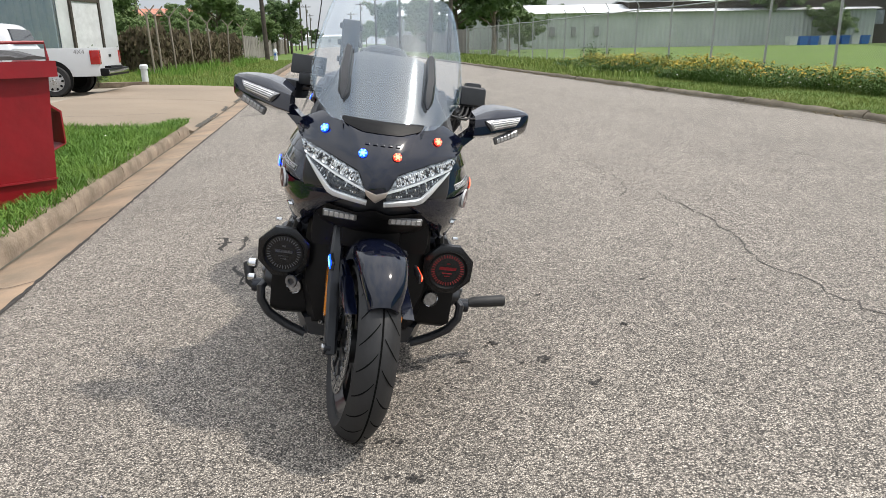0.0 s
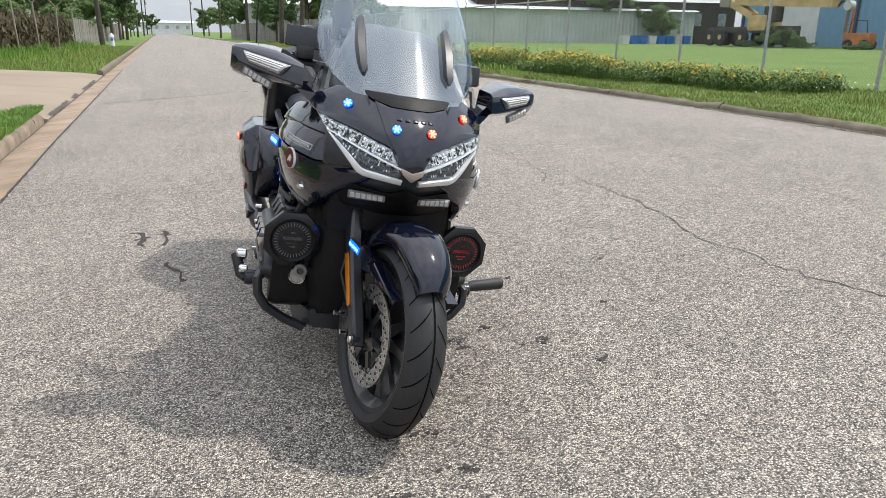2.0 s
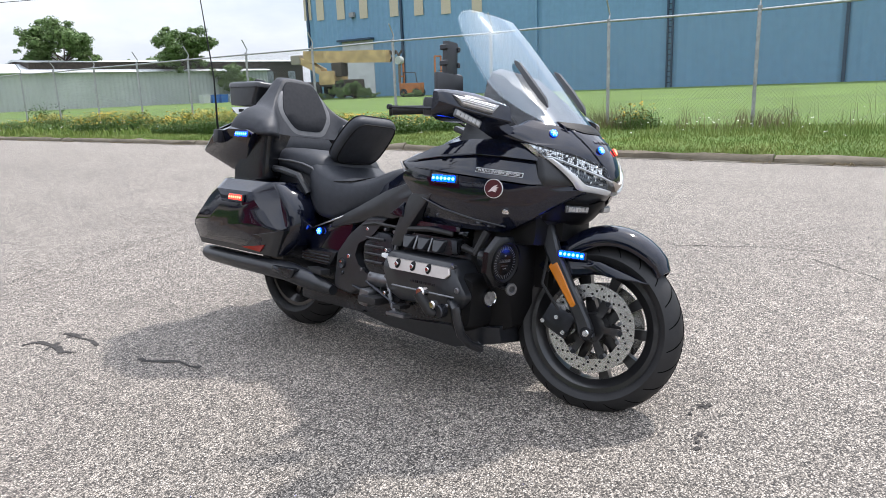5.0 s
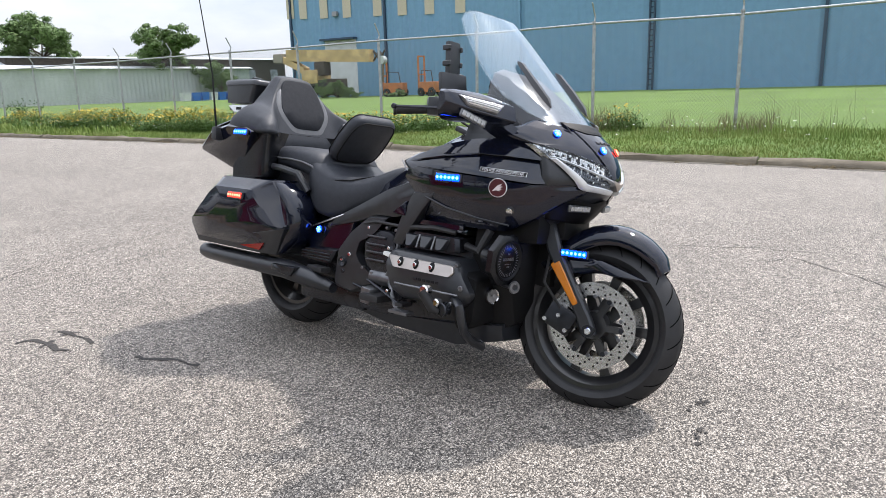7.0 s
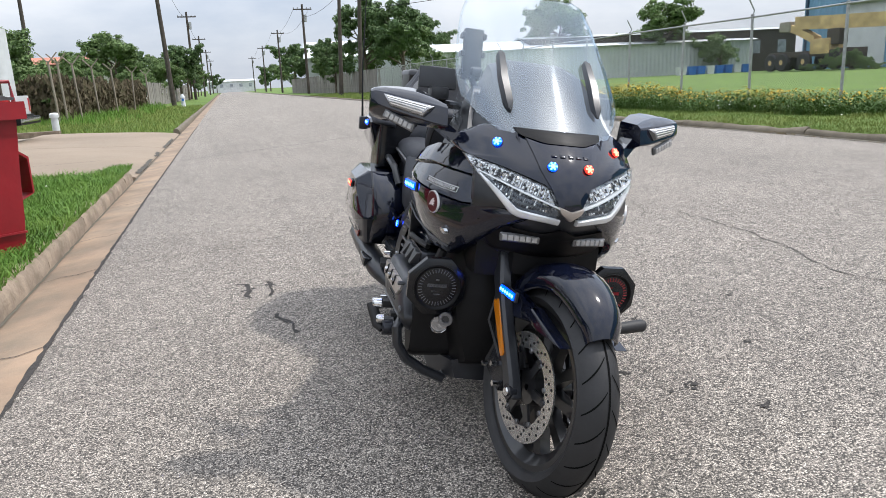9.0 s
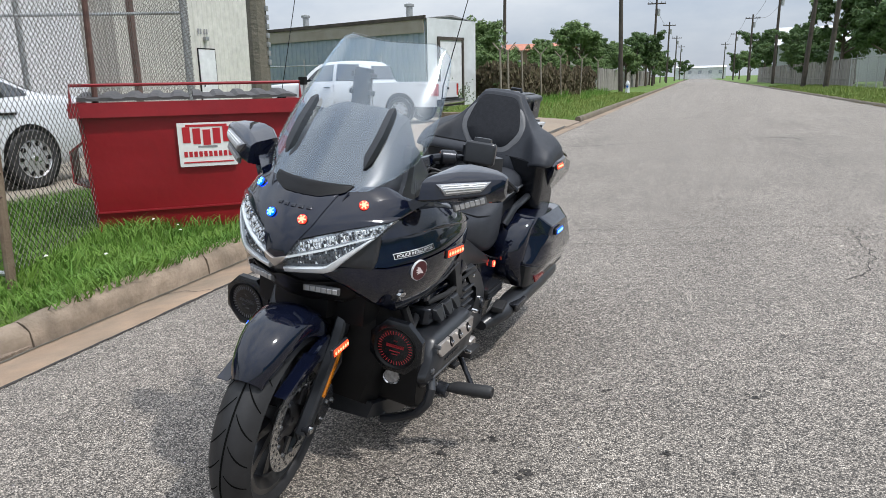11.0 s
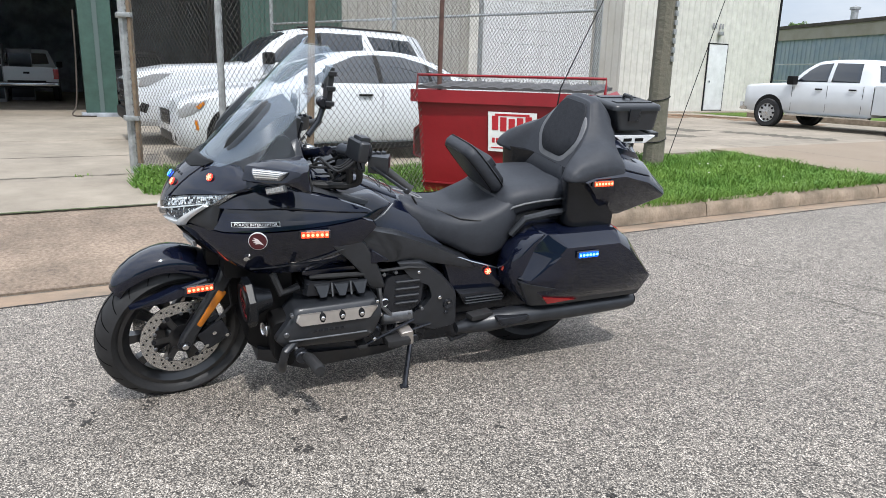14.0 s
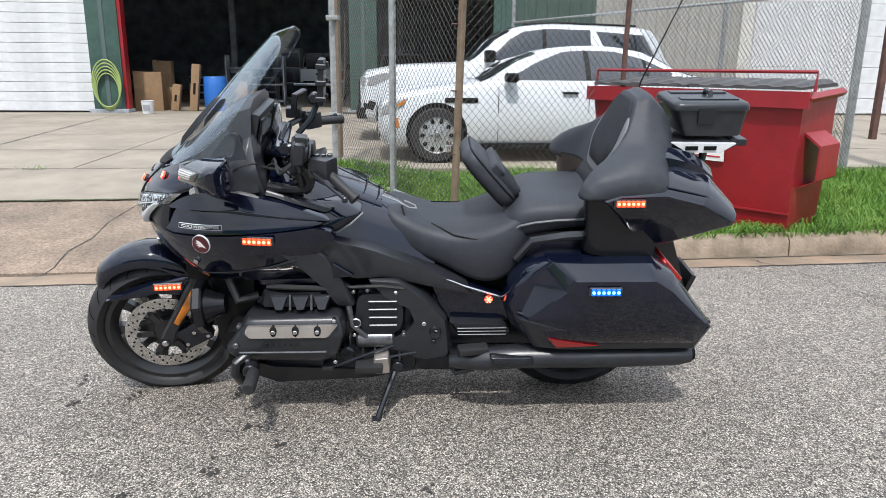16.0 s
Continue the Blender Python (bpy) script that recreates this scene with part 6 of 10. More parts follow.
board_fence("wooden_fence", (12.6, 63), (10.5, 125), 2.3, 0.3, M_WOODFENCE, "weathered grey board fence along the street")
board_fence("wooden_fence", (-6.5, 62), (-5.5, 120), 2.0, 0.3, M_WOODFENCE, "old grey board fence behind the far verge")


# ---- poles and wires ----
def pole(x, y, h, r, material, label, arm=True, tx=0.0, ty=0.0):
    t = thing("utility_pole", label, "pole", pose(x, y, 0.05, ty, tx, 0))
    b = tube([(0, 0, -0.2), (0, 0, h * 0.5), (0, 0, h)], r, 10, taper=[r, r * 0.85, r * 0.65])
    part("shaft", b, material, t)
    if arm:
        part("crossarm", box(-1.2, -0.06, h - 0.7, 1.2, 0.06, h - 0.55, 0.01), material, t)
        for k in (-1.1, -0.6, 0.6, 1.1):
            part("insulator", disc(0.05, h - 0.55, h - 0.38, 8, "Z", at=(k, 0, 0)), M_GREYTEXT, t)
        part("transformer", disc(0.22, h - 2.2, h - 1.3, 12, "Z", at=(0.3, 0.1, 0)), M_GALV, t)
    return t


wp = pole(-4.62, 9.32, 8.5, 0.15, M_WOODPOLE, "grey weathered wooden pole standing in the verge grass", False, 0.3, 0)
for z in (0.42, 1.0):
    part("band", tube([(0.152 * math.cos(a), 0.152 * math.sin(a), z + 0.04 * math.sin(a)) for a in np.linspace(0, 2 * math.pi, 18)[:-1]], 0.008, 5, closed=True), M_BLACKTRIM, wp)
for i in range(7):
    part("tag", box(0.13, 0.0, 1.5 + 0.12 * i, 0.165, 0.05, 1.57 + 0.12 * i, 0.003), M_GALV, wp)
POLES_L = [(-4.6, 62, 11.5), (-4.4, 105, 11.5), (-4.2, 150, 11.5), (-4, 200, 11.5), (-4, 260, 11.5)]
POLES_R = [(10.6, 62, 12.0), (9.6, 66.5, 11.0), (10.2, 98, 11.5), (10.0, 140, 11.5), (9.8, 190, 11.5), (9.5, 250, 11.5)]
for i, (x, y, h) in enumerate(POLES_L + POLES_R):
    pole(x, y, h, 0.2, M_DARKPOLE, "dark wooden utility pole along the street", i not in (0, 6), (-1.8 if i == 0 else 3.0 if i in (5, 6) else 0.4))


def wire(a, b2, sag, r=0.012):
    a, b2 = Vector(a), Vector(b2)
    pts = [a.lerp(b2, t) - Vector((0, 0, sag * 4 * t * (1 - t))) for t in np.linspace(0, 1, 14)]
    tagged(obj("overhead_wire", tube(pts, r, 4), M_BLACKTRIM), "thin black overhead cable", "wire", "overhead wires")


for (xa, ya, ha), (xb, yb, hb) in zip(POLES_R[2:], POLES_R[3:]):
    for dx in (-1, 1):
        wire((xa + dx, ya, ha - 0.4), (xb + dx, yb, hb - 0.4), 1.2, 0.02)
for (xa, ya, ha), (xb, yb, hb) in zip(POLES_L, POLES_L[1:]):
    wire((xa, ya, ha - 0.6), (xb, yb, hb - 0.6), 1.0, 0.02)
wire((10.6, 62, 11.5), (60, 40, 14.5), 2.0, 0.02)
wire((10.6, 62, 9.8), (10.2, 98, 10.0), 0.8, 0.02)
wire((10.7, 62.2, 7.9), (31, 39.5, 9.4), 0.5, 0.02)
wire((10.7, 62.2, 7.2), (33, 38, 9.2), 0.5, 0.02)
wire((-4.6, 62, 10.8), (10.6, 62, 11.4), 0.8, 0.02)
wire((-4.6, 62, 9.0), (-40, 45, 9.5), 1.0, 0.02)
for z in (8.9, 9.6, 10.4):
    wire((-13.8, 59, z), (-4.6, 62, z + 0.9), 0.35, 0.016)
pole(-13.8, 59, 10.8, 0.16, M_DARKPOLE, "slim dark utility pole beside the drive", False, 0.5)
# guy wire of the verge pole
tagged(obj("guy_wire", tube([(-4.9, 9.9, 0.15), (-4.62, 11.2, 4.5)], 0.006, 5), M_BLACKTRIM), "thin steel guy wire", "wire")

# white pipe and hydrant
t = thing("vent_pipe", "white capped plastic pipe standing in the grass", "pipe", pose(-5.5, 23.6, 0.1))
part("tube", lathe([(0.01, 0), (0.1, 0), (0.1, 0.52), (0.125, 0.52), (0.125, 0.62), (0.09, 0.66), (0.01, 0.66)], 16, axis="Z"), M_DOORWHITE, t)
t = thing("fire_hydrant", "small pale fire hydrant beside the far kerb", "hydrant", pose(-3.7, 58, 0.1))
part("barrel", lathe([(0.01, 0), (0.2, 0), (0.16, 0.1), (0.14, 0.6), (0.18, 0.65), (0.12, 0.85), (0.01, 0.95)], 14, axis="Z"), M_SHEDWHITE, t)
part("outlet", disc(0.09, -0.25, 0.25, 10, "Y", at=(0, 0, 0.5)), M_BLUEBIN, t)


# vine-covered fence with barb arms
def vine_fence():
    t = thing("vine_fence", "old chain-link fence overgrown with dry brown vines", "fence")
    P = [(-7.6, 33.0), (-6.6, 60)]
    for i in range(7):
        k = i / 6
        x, y = P[0][0] + (P[1][0] - P[0][0]) * k, P[0][1] + (P[1][1] - P[0][1]) * k * k
        p = part("post", post_mesh(0.045, 2.5), M_OLDPOST, t, matrix=pose(x + 0.35, y, 0.1, 0, random.uniform(-3, 3), 0))
        for s in (1, -1):
            part("barb_arm", tube([(0, 0, 2.46), (s * 0.36, 0.05, 2.86)], 0.028, 6), M_OLDPOST, p)
    rng = np.random.default_rng(5)
    verts, faces = [], []
    for line, count in (((-7.5, 34.5, -6.6, 60), 9000), ((-7.5, 35.5, -26, 44), 8000)):
        for _ in range(count):
            k = rng.uniform(0, 1)
            x, y = line[0] + (line[2] - line[0]) * k + rng.normal(0, 0.12), line[1] + (line[3] - line[1]) * k + rng.normal(0, 0.12)
            z = 0.1 + rng.uniform(0, 1) ** 0.8 * (1.75 + 0.25 * math.sin(k * 37))
            i = len(verts)
            a, s = rng.uniform(0, 6.28), rng.uniform(0.05, 0.16)
            verts += [(x - math.cos(a) * s, y - math.sin(a) * s, z - s), (x + math.cos(a) * s, y + math.sin(a) * s, z - s * 0.5), (x + rng.normal(0, 0.05), y, z + s * 1.5)]
            faces.append((i, i + 1, i + 2))
    tagged(soup("vines", verts, faces, M_VINE, t, "dense dry brown vines"), kind="stuff")


vine_fence()


# ---- trees ----
def tree(name, label, h, crown, seed, leaf_mat, leaves=2600, low=0.3, leaf=0.2, m=None):
    """Tapered trunk, limbs and a crown of leaf cards round many twig ends."""
    rnd = random.Random(seed)
    rng = np.random.default_rng(seed)
    t = thing(name, label, "tree", m)
    b = tube([(0, 0, -0.2), (0.05, 0.02, h * 0.25), (-0.04, 0.06, h * 0.6)], h * 0.03, 8, taper=[h * 0.03, h * 0.022, h * 0.01])
    tips = []
    for k in range(11):
        a, z = rnd.uniform(0, 6.28), h * rnd.uniform(low, 0.62)
        rr = crown * rnd.uniform(0.4, 0.95)
        tip = Vector((math.cos(a) * rr, math.sin(a) * rr, min(h * 0.95, z + h * rnd.uniform(0.12, 0.4))))
        mid = Vector((math.cos(a) * rr * 0.4, math.sin(a) * rr * 0.4, z + (tip.z - z) * 0.35))
        tube([(0, 0, z), mid, tip], h * 0.006, 5, b, taper=[h * 0.011, h * 0.007, h * 0.003])
        tips += [tip, (mid + tip) / 2]
        for j in range(3):
            tips.append(tip + Vector((rnd.gauss(0, crown * 0.25), rnd.gauss(0, crown * 0.25), rnd.gauss(0, h * 0.07))))
    tips.append(Vector((0, 0, h * 0.95)))
    part("trunk", b, M_BARK, t)
    clumps = []
    for c in tips:
        clumps.append((c, crown * rnd.uniform(0.12, 0.22), rnd.uniform(0.55, 0.85)))
        for _ in range(2):
            clumps.append((c + Vector((rnd.gauss(0, 1), rnd.gauss(0, 1), rnd.gauss(0, 0.7))) * crown * 0.17, crown * rnd.uniform(0.06, 0.14), rnd.uniform(0.5, 1.0)))
    weight = np.array([r * r for _, r, _ in clumps])
    pick = rng.choice(len(clumps), leaves, p=weight / weight.sum())
    verts, faces = [], []
    for i in pick:
        c, r, flat = clumps[i]
        d = Vector(rng.normal(0, 1, 3)).normalized()
        p = c + Vector((d.x, d.y, d.z * flat)) * r * (rng.uniform(0.0, 1.0) ** 0.4 * (1 + 0.4 * noise.noise(d * 2.5 + c)) + abs(rng.normal(0, 0.22)))
        if p.z < h * low * 0.8:
            continue
        out = (d + Vector((0, 0, 0.5)) + Vector(rng.normal(0, 0.55, 3))).normalized()
        d1 = out.cross(Vector(rng.normal(0, 1, 3))).normalized() * leaf * rng.uniform(0.6, 1.35)
        d2 = out.cross(d1).normalized() * leaf * 0.5
        i0 = len(verts)
        verts += [tuple(p - d1), tuple(p + d2), tuple(p + d1), tuple(p - d2)]
        faces.append((i0, i0 + 1, i0 + 2, i0 + 3))
    tagged(soup("crown", verts, faces, leaf_mat, t, "loose green leaf crown"), kind="stuff")
    return t


T1 = tree("tree", "broad green roadside tree with an uneven crown", 9, 3.6, 1, M_LEAF, 17000, 0.28, 0.19, pose(-11.2, 83, 0.1) @ Matrix.Scale(0.75, 4))
T2 = tree("tree", "tall dark green tree with gaps in the crown", 12, 4.2, 2, M_LEAF2, 17000, 0.22, 0.24, pose(13.5, 74, 0.1) @ Matrix.Scale(0.72, 4))
T3 = tree("tree", "spreading pale green tree", 7.5, 3.8, 3, M_LEAF, 16000, 0.1, 0.17, pose(-13.6, 50, 0.1) @ Matrix.Scale(0.66, 4))
PLACES = [
    (T3, -15.8, 53, 0.68), (T3, -11.9, 55, 0.55), (T3, -17.5, 49, 0.6), (T3, -11.6, 66, 0.66), (T3, -9.2, 69, 0.58), (T3, -7.2, 75, 0.6), (T1, -6.0, 82, 0.62), (T2, -5.4, 90, 0.7), (T2, -5.0, 100, 0.66), (T1, -5.2, 112, 0.75), (T2, -5.4, 130, 0.62), (T1, -5.6, 155, 0.7), (T2, -6, 190, 0.6),
    (T3, -16.5, 62, 0.8), (T3, -14.2, 63, 0.72), (T1, -18.6, 66, 0.66), (T1, -13.0, 74, 0.7), (T2, -9.5, 88, 0.62), (T1, -8.5, 100, 0.8),
    (T3, -8.6, 36.5, 0.3), (T3, -10.5, 37.2, 0.34), (T3, -12.8, 38.0, 0.36), (T3, -8.3, 44.0, 0.26), (T3, -7.9, 51.0, 0.3), (T3, -11.5, 43.5, 0.55), (T3, -14.5, 44.5, 0.7), (T1, -17.5, 45, 0.62),
    (T2, 15.5, 66, 0.9), (T1, 17.5, 74, 1.0), (T2, 20.5, 80, 0.95), (T2, 11.8, 84, 0.62), (T1, 12.2, 92, 0.7), (T2, 11.6, 108, 0.7),
    (T1, 47.5, 99, 1.6), (T1, 60.7, 91.5, 1.45), (T2, 30, 106, 0.92), (T3, 66.5, 87, 1.05), (T3, 70, 110, 1.5),
    (T1, 16.5, 84, 0.8), (T2, 14, 102, 0.8), (T1, 13.5, 120, 0.9), (T2, 13, 145, 1.0), (T1, 12.6, 175, 0.9), (T2, 12.5, 215, 0.8), (T3, 19, 70, 0.75),
    (T2, 46, 150, 0.95), (T3, 36, 160, 1.4), (T2, 70, 165, 1.0), (T1, 84, 170, 1.2), (T3, 100, 150, 1.4), (T1, 58, 170, 1.1), (T1, -46, 66, 0.95), (T3, -40, 70, 1.1), (T2, -3, 300, 0.8), (T1, 16, 310, 0.9), (T3, 24, 260, 1.1), (T3, -18, 240, 1.1),
]
for src, x, y, s in PLACES:
    copy_thing(src, pose(x, y, 0.1, 0, 0, (x * 37 + y * 11) % 360) @ Matrix.Scale(s, 4))


def shrub(x, y, z, h, r, n, seed, material, label):
    rng = np.random.default_rng(seed)
    t = thing("shrub", label, "shrub", pose(x, y, z))
    b = None
    verts, faces = [], []
    for k in range(12):
        a = rng.uniform(0, 6.28)
        tip = (math.cos(a) * r * rng.uniform(0.2, 1), math.sin(a) * r * rng.uniform(0.2, 1), h * rng.uniform(0.5, 1))
        b = tube([(0, 0, 0), (tip[0] * 0.4, tip[1] * 0.4, tip[2] * 0.6), tip], 0.006, 4, b)
        for j in range(n // 12):
            p = Vector(tip) * rng.uniform(0.35, 1.05) + Vector(rng.normal(0, 0.07, 3)) * r * 2
            d1 = Vector(rng.normal(0, 1, 3)).normalized() * 0.05
            d2 = d1.cross(Vector(rng.normal(0, 1, 3))).normalized() * 0.025
            i0 = len(verts)
            verts += [tuple(p - d1), tuple(p + d2), tuple(p + d1), tuple(p - d2)]
            faces.append((i0, i0 + 1, i0 + 2, i0 + 3))
    part("stems", b, M_BARK, t)
    tagged(soup("leaves", verts, faces, material, t), kind="stuff")


shrub(-6.6, 22.6, 0.15, 0.9, 0.5, 300, 4, M_LEAF, "green bush beside the drive")
shrub(-9.3, 33.0, 0.1, 1.1, 0.7, 360, 5, M_LEAF2, "leafy bush against the fence")
shrub(12.0, 24.5, 0.2, 0.55, 0.5, 240, 7, M_BLADE2, "tall thin weeds by the fence")
shrub(12.0, 31.0, 0.2, 0.8, 1.0, 420, 8, M_LEAF2, "weedy clump at the fence")


# ---- far machines ----
def crane():
    # local x runs to the south along the warehouse front
    t = thing("mobile_crane", "old yellow mobile crane parked by the blue warehouse", "crane", pose(61, 61, 0.25, 0, 0, -90))
    part("boom", loft([[Vector((x, y * w, z + dz)) for y, dz in ((-0.55, -0.68), (0.55, -0.68), (0.55, 0.68), (-0.55, 0.68))] for x, z, w in ((-6.0, 5.15, 1.0), (0.0, 4.85, 1.0), (7.0, 4.55, 0.85))]), M_YELLOW, t, "thick yellow telescopic boom")
    for k, (x0, x1) in enumerate(((7.0, 7.9), (7.8, 8.7))):
        for z0, z1 in ((5.1, 4.0), (4.0, 5.1)):
            part("boom_head", tube([(x0, 0.4, z0), (x1, 0.4, z1)], 0.12, 6), M_DARKPOLE, t, "dark lattice boom head")
    part("head_sheave", disc(0.45, -0.3, 0.3, 16, at=(8.6, 0, 4.0)), M_GREYWALL, t)
    part("hook_block", tube([(8.6, 0, 3.6), (8.5, 0, 1.6)], 0.14, 6), M_RUST, t)
    part("lift_arm", loft([[Vector((x, y, z + dz)) for y, dz in ((-0.5, -0.4), (0.5, -0.4), (0.5, 0.4), (-0.5, 0.4))] for x, z in ((-7.6, 5.0), (-5.5, 4.2), (-3.2, 3.2))]), M_YELLOW, t, "bent yellow lifting arm")
    part("counterweight", box(-8.2, -0.7, 4.3, -6.6, 0.7, 5.4, 0.2), M_TANSTEEL, t)
    part("turntable", box(-3.0, -1.2, 1.7, -0.4, 1.2, 3.3, 0.2), M_YELLOW, t)
    part("operator_cab", box(-1.0, -1.0, 2.6, 0.6, 0.2, 4.2, 0.15), M_DARKPOLE, t)
    part("carrier", box(-9.0, -1.1, 1.5, 1.5, 1.1, 2.1, 0.1), M_DARKPOLE, t)
    for x in (-8.5, -6.8, -3.6, 0.6):
        for s in (1, -1):
            wh = part("wheel", lathe([(0.3, -0.25), (0.85, -0.25), (0.95, -0.15), (0.95, 0.15), (0.85, 0.25), (0.3, 0.25)], 20), M_TYRE, t, matrix=pose(x, s * 1.2, 1.0))
            part("rim", disc(0.5, -s * 0.1, s * 0.2, 16), M_YELLOW, wh)
    part("outrigger", box(1.4, -1.6, 0.3, 1.8, 1.6, 2.2, 0.05), M_DARKPOLE, t)


crane()


def lift(x, y, rot):
    t = thing("lift_truck", "rusty orange lift truck beside the warehouse", "forklift", pose(x, y, 0.25, 0, 0, rot))
    part("chassis", box(-1.2, -0.6, 0.4, 1.2, 0.6, 1.5, 0.1), M_ORANGE, t)
    for s in (1, -1):
        part("mast", box(1.2, s * 0.5, 0.2, 1.4, s * 0.4, 4.2), M_ORANGE, t)
        for xx in (-0.8, 0.8):
            part("wheel", lathe([(0.15, -0.15), (0.45, -0.15), (0.45, 0.15), (0.15, 0.15)], 16), M_TYRE, t, matrix=pose(xx, s * 0.6, 0.45))
    for z in (1.0, 2.2, 4.1):
        part("crossbar", box(1.25, -0.5, z, 1.35, 0.5, z + 0.15), M_ORANGE, t)
    part("guard", tube([(-0.9, 0.5, 1.4), (-0.7, 0.5, 2.6), (0.8, 0.5, 2.7), (0.9, 0.5, 1.4)], 0.05, 6), M_DARKPOLE, t)


lift(61, 46, 80)
lift(62, 51.5, 100)
for k in range(8):
    t = thing("storage_bin", "blue plastic storage bin beside the warehouse", "bin", pose(58 + 1.6 * k, 84 + 0.2 * k, 0.25), "blue bins")
    part("tub", loft([[Vector((x * s, y * s, z)) for x, y in ((-0.6, -0.5), (0.6, -0.5), (0.6, 0.5), (-0.6, 0.5))] for z, s in ((0, 0.85), (1.1, 1.0), (1.1, 0.93), (0.15, 0.8))]), M_BLUEBIN if k % 3 else M_SHEDWHITE, t)
for k, (x, y, h, r) in enumerate(((59.5, 60.5, 3.6, 2.0), (59.2, 58.0, 3.2, 2.0), (59.6, 55.8, 2.0, 1.6), (60, 63.5, 1.6, 1.4), (60.5, 50, 1.6, 1.5))):
    copy_thing(T3, pose(x, y, -0.1, 0, 0, 70 * k) @ Matrix.Diagonal((r / 3.8, r / 3.8, h / 7.5, 1)))
# ---- motorcycle ----
BIKE_AT, BIKE_F, BIKE_LEAN = Vector((0.133, 3.747, 0.036)), Vector((-0.0768, -0.997, -0.011)).normalized(), radians(8.9)
_l = Vector((0, 0, 1)).cross(BIKE_F).normalized()
_u = BIKE_F.cross(_l)
BIKE_L = _l * math.cos(BIKE_LEAN) - _u * math.sin(BIKE_LEAN)
BIKE_U = _u * math.cos(BIKE_LEAN) + _l * math.sin(BIKE_LEAN)
BIKE_M = Matrix(((BIKE_F.x, BIKE_L.x, BIKE_U.x, BIKE_AT.x), (BIKE_F.y, BIKE_L.y, BIKE_U.y, BIKE_AT.y), (BIKE_F.z, BIKE_L.z, BIKE_U.z, BIKE_AT.z), (0, 0, 0, 1)))
bike = thing("motorcycle", "black police touring motorcycle leaning on its side stand, windscreen up", "motorcycle", BIKE_M)
AXLE = Vector((1.610, 0, 0.286))
STEER_POINT, STEER_AXIS = Vector((1.56, 0, 0.275)), Vector((-0.42, 0, 0.91)).normalized()
STEER = Matrix.Translation(STEER_POINT) @ Matrix.Rotation(radians(10.0), 4, STEER_AXIS) @ Matrix.Translation(-STEER_POINT)


def lerp_table(table, x):
    """Smooth reading of a rising table of (x, value)."""
    if x <= table[0][0]:
        return table[0][1]
    for i in range(len(table) - 1):
        (a, va), (b, vb) = table[i], table[i + 1]
        if x <= b:
            t, w = (x - a) / (b - a), b - a
            ma = (vb - table[i - 1][1]) / (b - table[i - 1][0]) if i else (vb - va) / w
            mb = (table[i + 2][1] - va) / (table[i + 2][0] - a) if i + 2 < len(table) else (vb - va) / w
            return va * (2 * t ** 3 - 3 * t * t + 1) + ma * w * (t ** 3 - 2 * t * t + t) + vb * (3 * t * t - 2 * t ** 3) + mb * w * (t ** 3 - t * t)
    return table[-1][1]


NOSE = ((0.60, 1.46), (0.66, 1.53), (0.70, 1.565), (0.75, 1.605), (0.79, 1.625), (0.83, 1.622), (0.88, 1.602), (0.92, 1.575), (0.96, 1.535), (1.0, 1.49), (1.05, 1.43))
FLANK = ((0.5, 0.2), (0.6, 0.22), (0.8, 0.265), (0.95, 0.305), (1.05, 0.325), (1.2, 0.33), (1.3, 0.315), (1.36, 0.297), (1.45, 0.25), (1.52, 0.19), (1.58, 0.11), (1.62, 0.05))


def nose_x(y, z):
    a = abs(y)
    return lerp_table(NOSE, z) - 1.5 * a ** 1.74 - max(0, a - 0.25) * 1.2


def flank_y(x, z):
    y = lerp_table(FLANK, x)
    if z < 0.78:
        y -= 1.5 * (0.78 - z) ** 2 + 0.1 * (0.78 - z) ** 2 / (0.80 - z)
    if z > 0.80:
        y -= 0.62 * (z - 0.80) ** 2 / (z - 0.75)
    return max(0.02, y)


CREASE = ((0.90, 0.816), (0.95, 0.812), (1.10, 0.80), (1.30, 0.787), (1.45, 0.775), (1.545, 0.785), (1.60, 0.79))


def band_y(x, z):
    """The strip above the crease of the side fairing, tilted towards the sky."""
    zc = lerp_table(CREASE, x)
    return max(0.02, flank_y(x, zc) - 0.45 * (z - zc))


FINE = [(1.0, -0.02), (1.0, 0.0), (0.985, 0.006), (0.8, 0.007), (0.6, 0.008), (0.4, 0.008), (0.2, 0.008), (0.05, 0.008)]


def dense(outline, step=0.02):
    out = []
    n = len(outline)
    for i in range(n):
        a, b = Vector(outline[i]), Vector(outline[(i + 1) % n])
        k = max(1, int((b - a).length / step))
        out += [a.lerp(b, j / k) for j in range(k)]
    return out


def on_nose(name, outline, material, off=0.0, label="", parent=None, rings=None, both=False, r=0.012, smooth=40):
    """A panel laid on the rounded nose; outline in (y, z)."""
    made = None
    for s in ((1, -1) if both else (1,)):
        o = rounded(dense(rounded(outline, r), 0.03), 0.0001, 1) if r else dense(outline, 0.03)
        b = pillow(o, rings or FINE, place=lambda v: Vector((nose_x(v.x, v.z) + v.y + off, v.x * s, v.z)))
        made = part(name, b, material, parent or bike, label, smooth)
    return made


def on_flank(name, outline, material, off=0.0, label="", rings=None, r=0.015, parent=None, smooth=40, centre=None):
    """A pair of panels laid on the sides of the fairing; outline in (x, z)."""
    for s in (1, -1):
        o = dense(rounded(outline, r), 0.03)
        b = pillow(o, rings or FINE, place=lambda v: Vector((v.x, s * (flank_y(v.x, v.z) + v.y + off), v.z)), centre=centre)
        part(name, b, material, parent or bike, label, smooth)


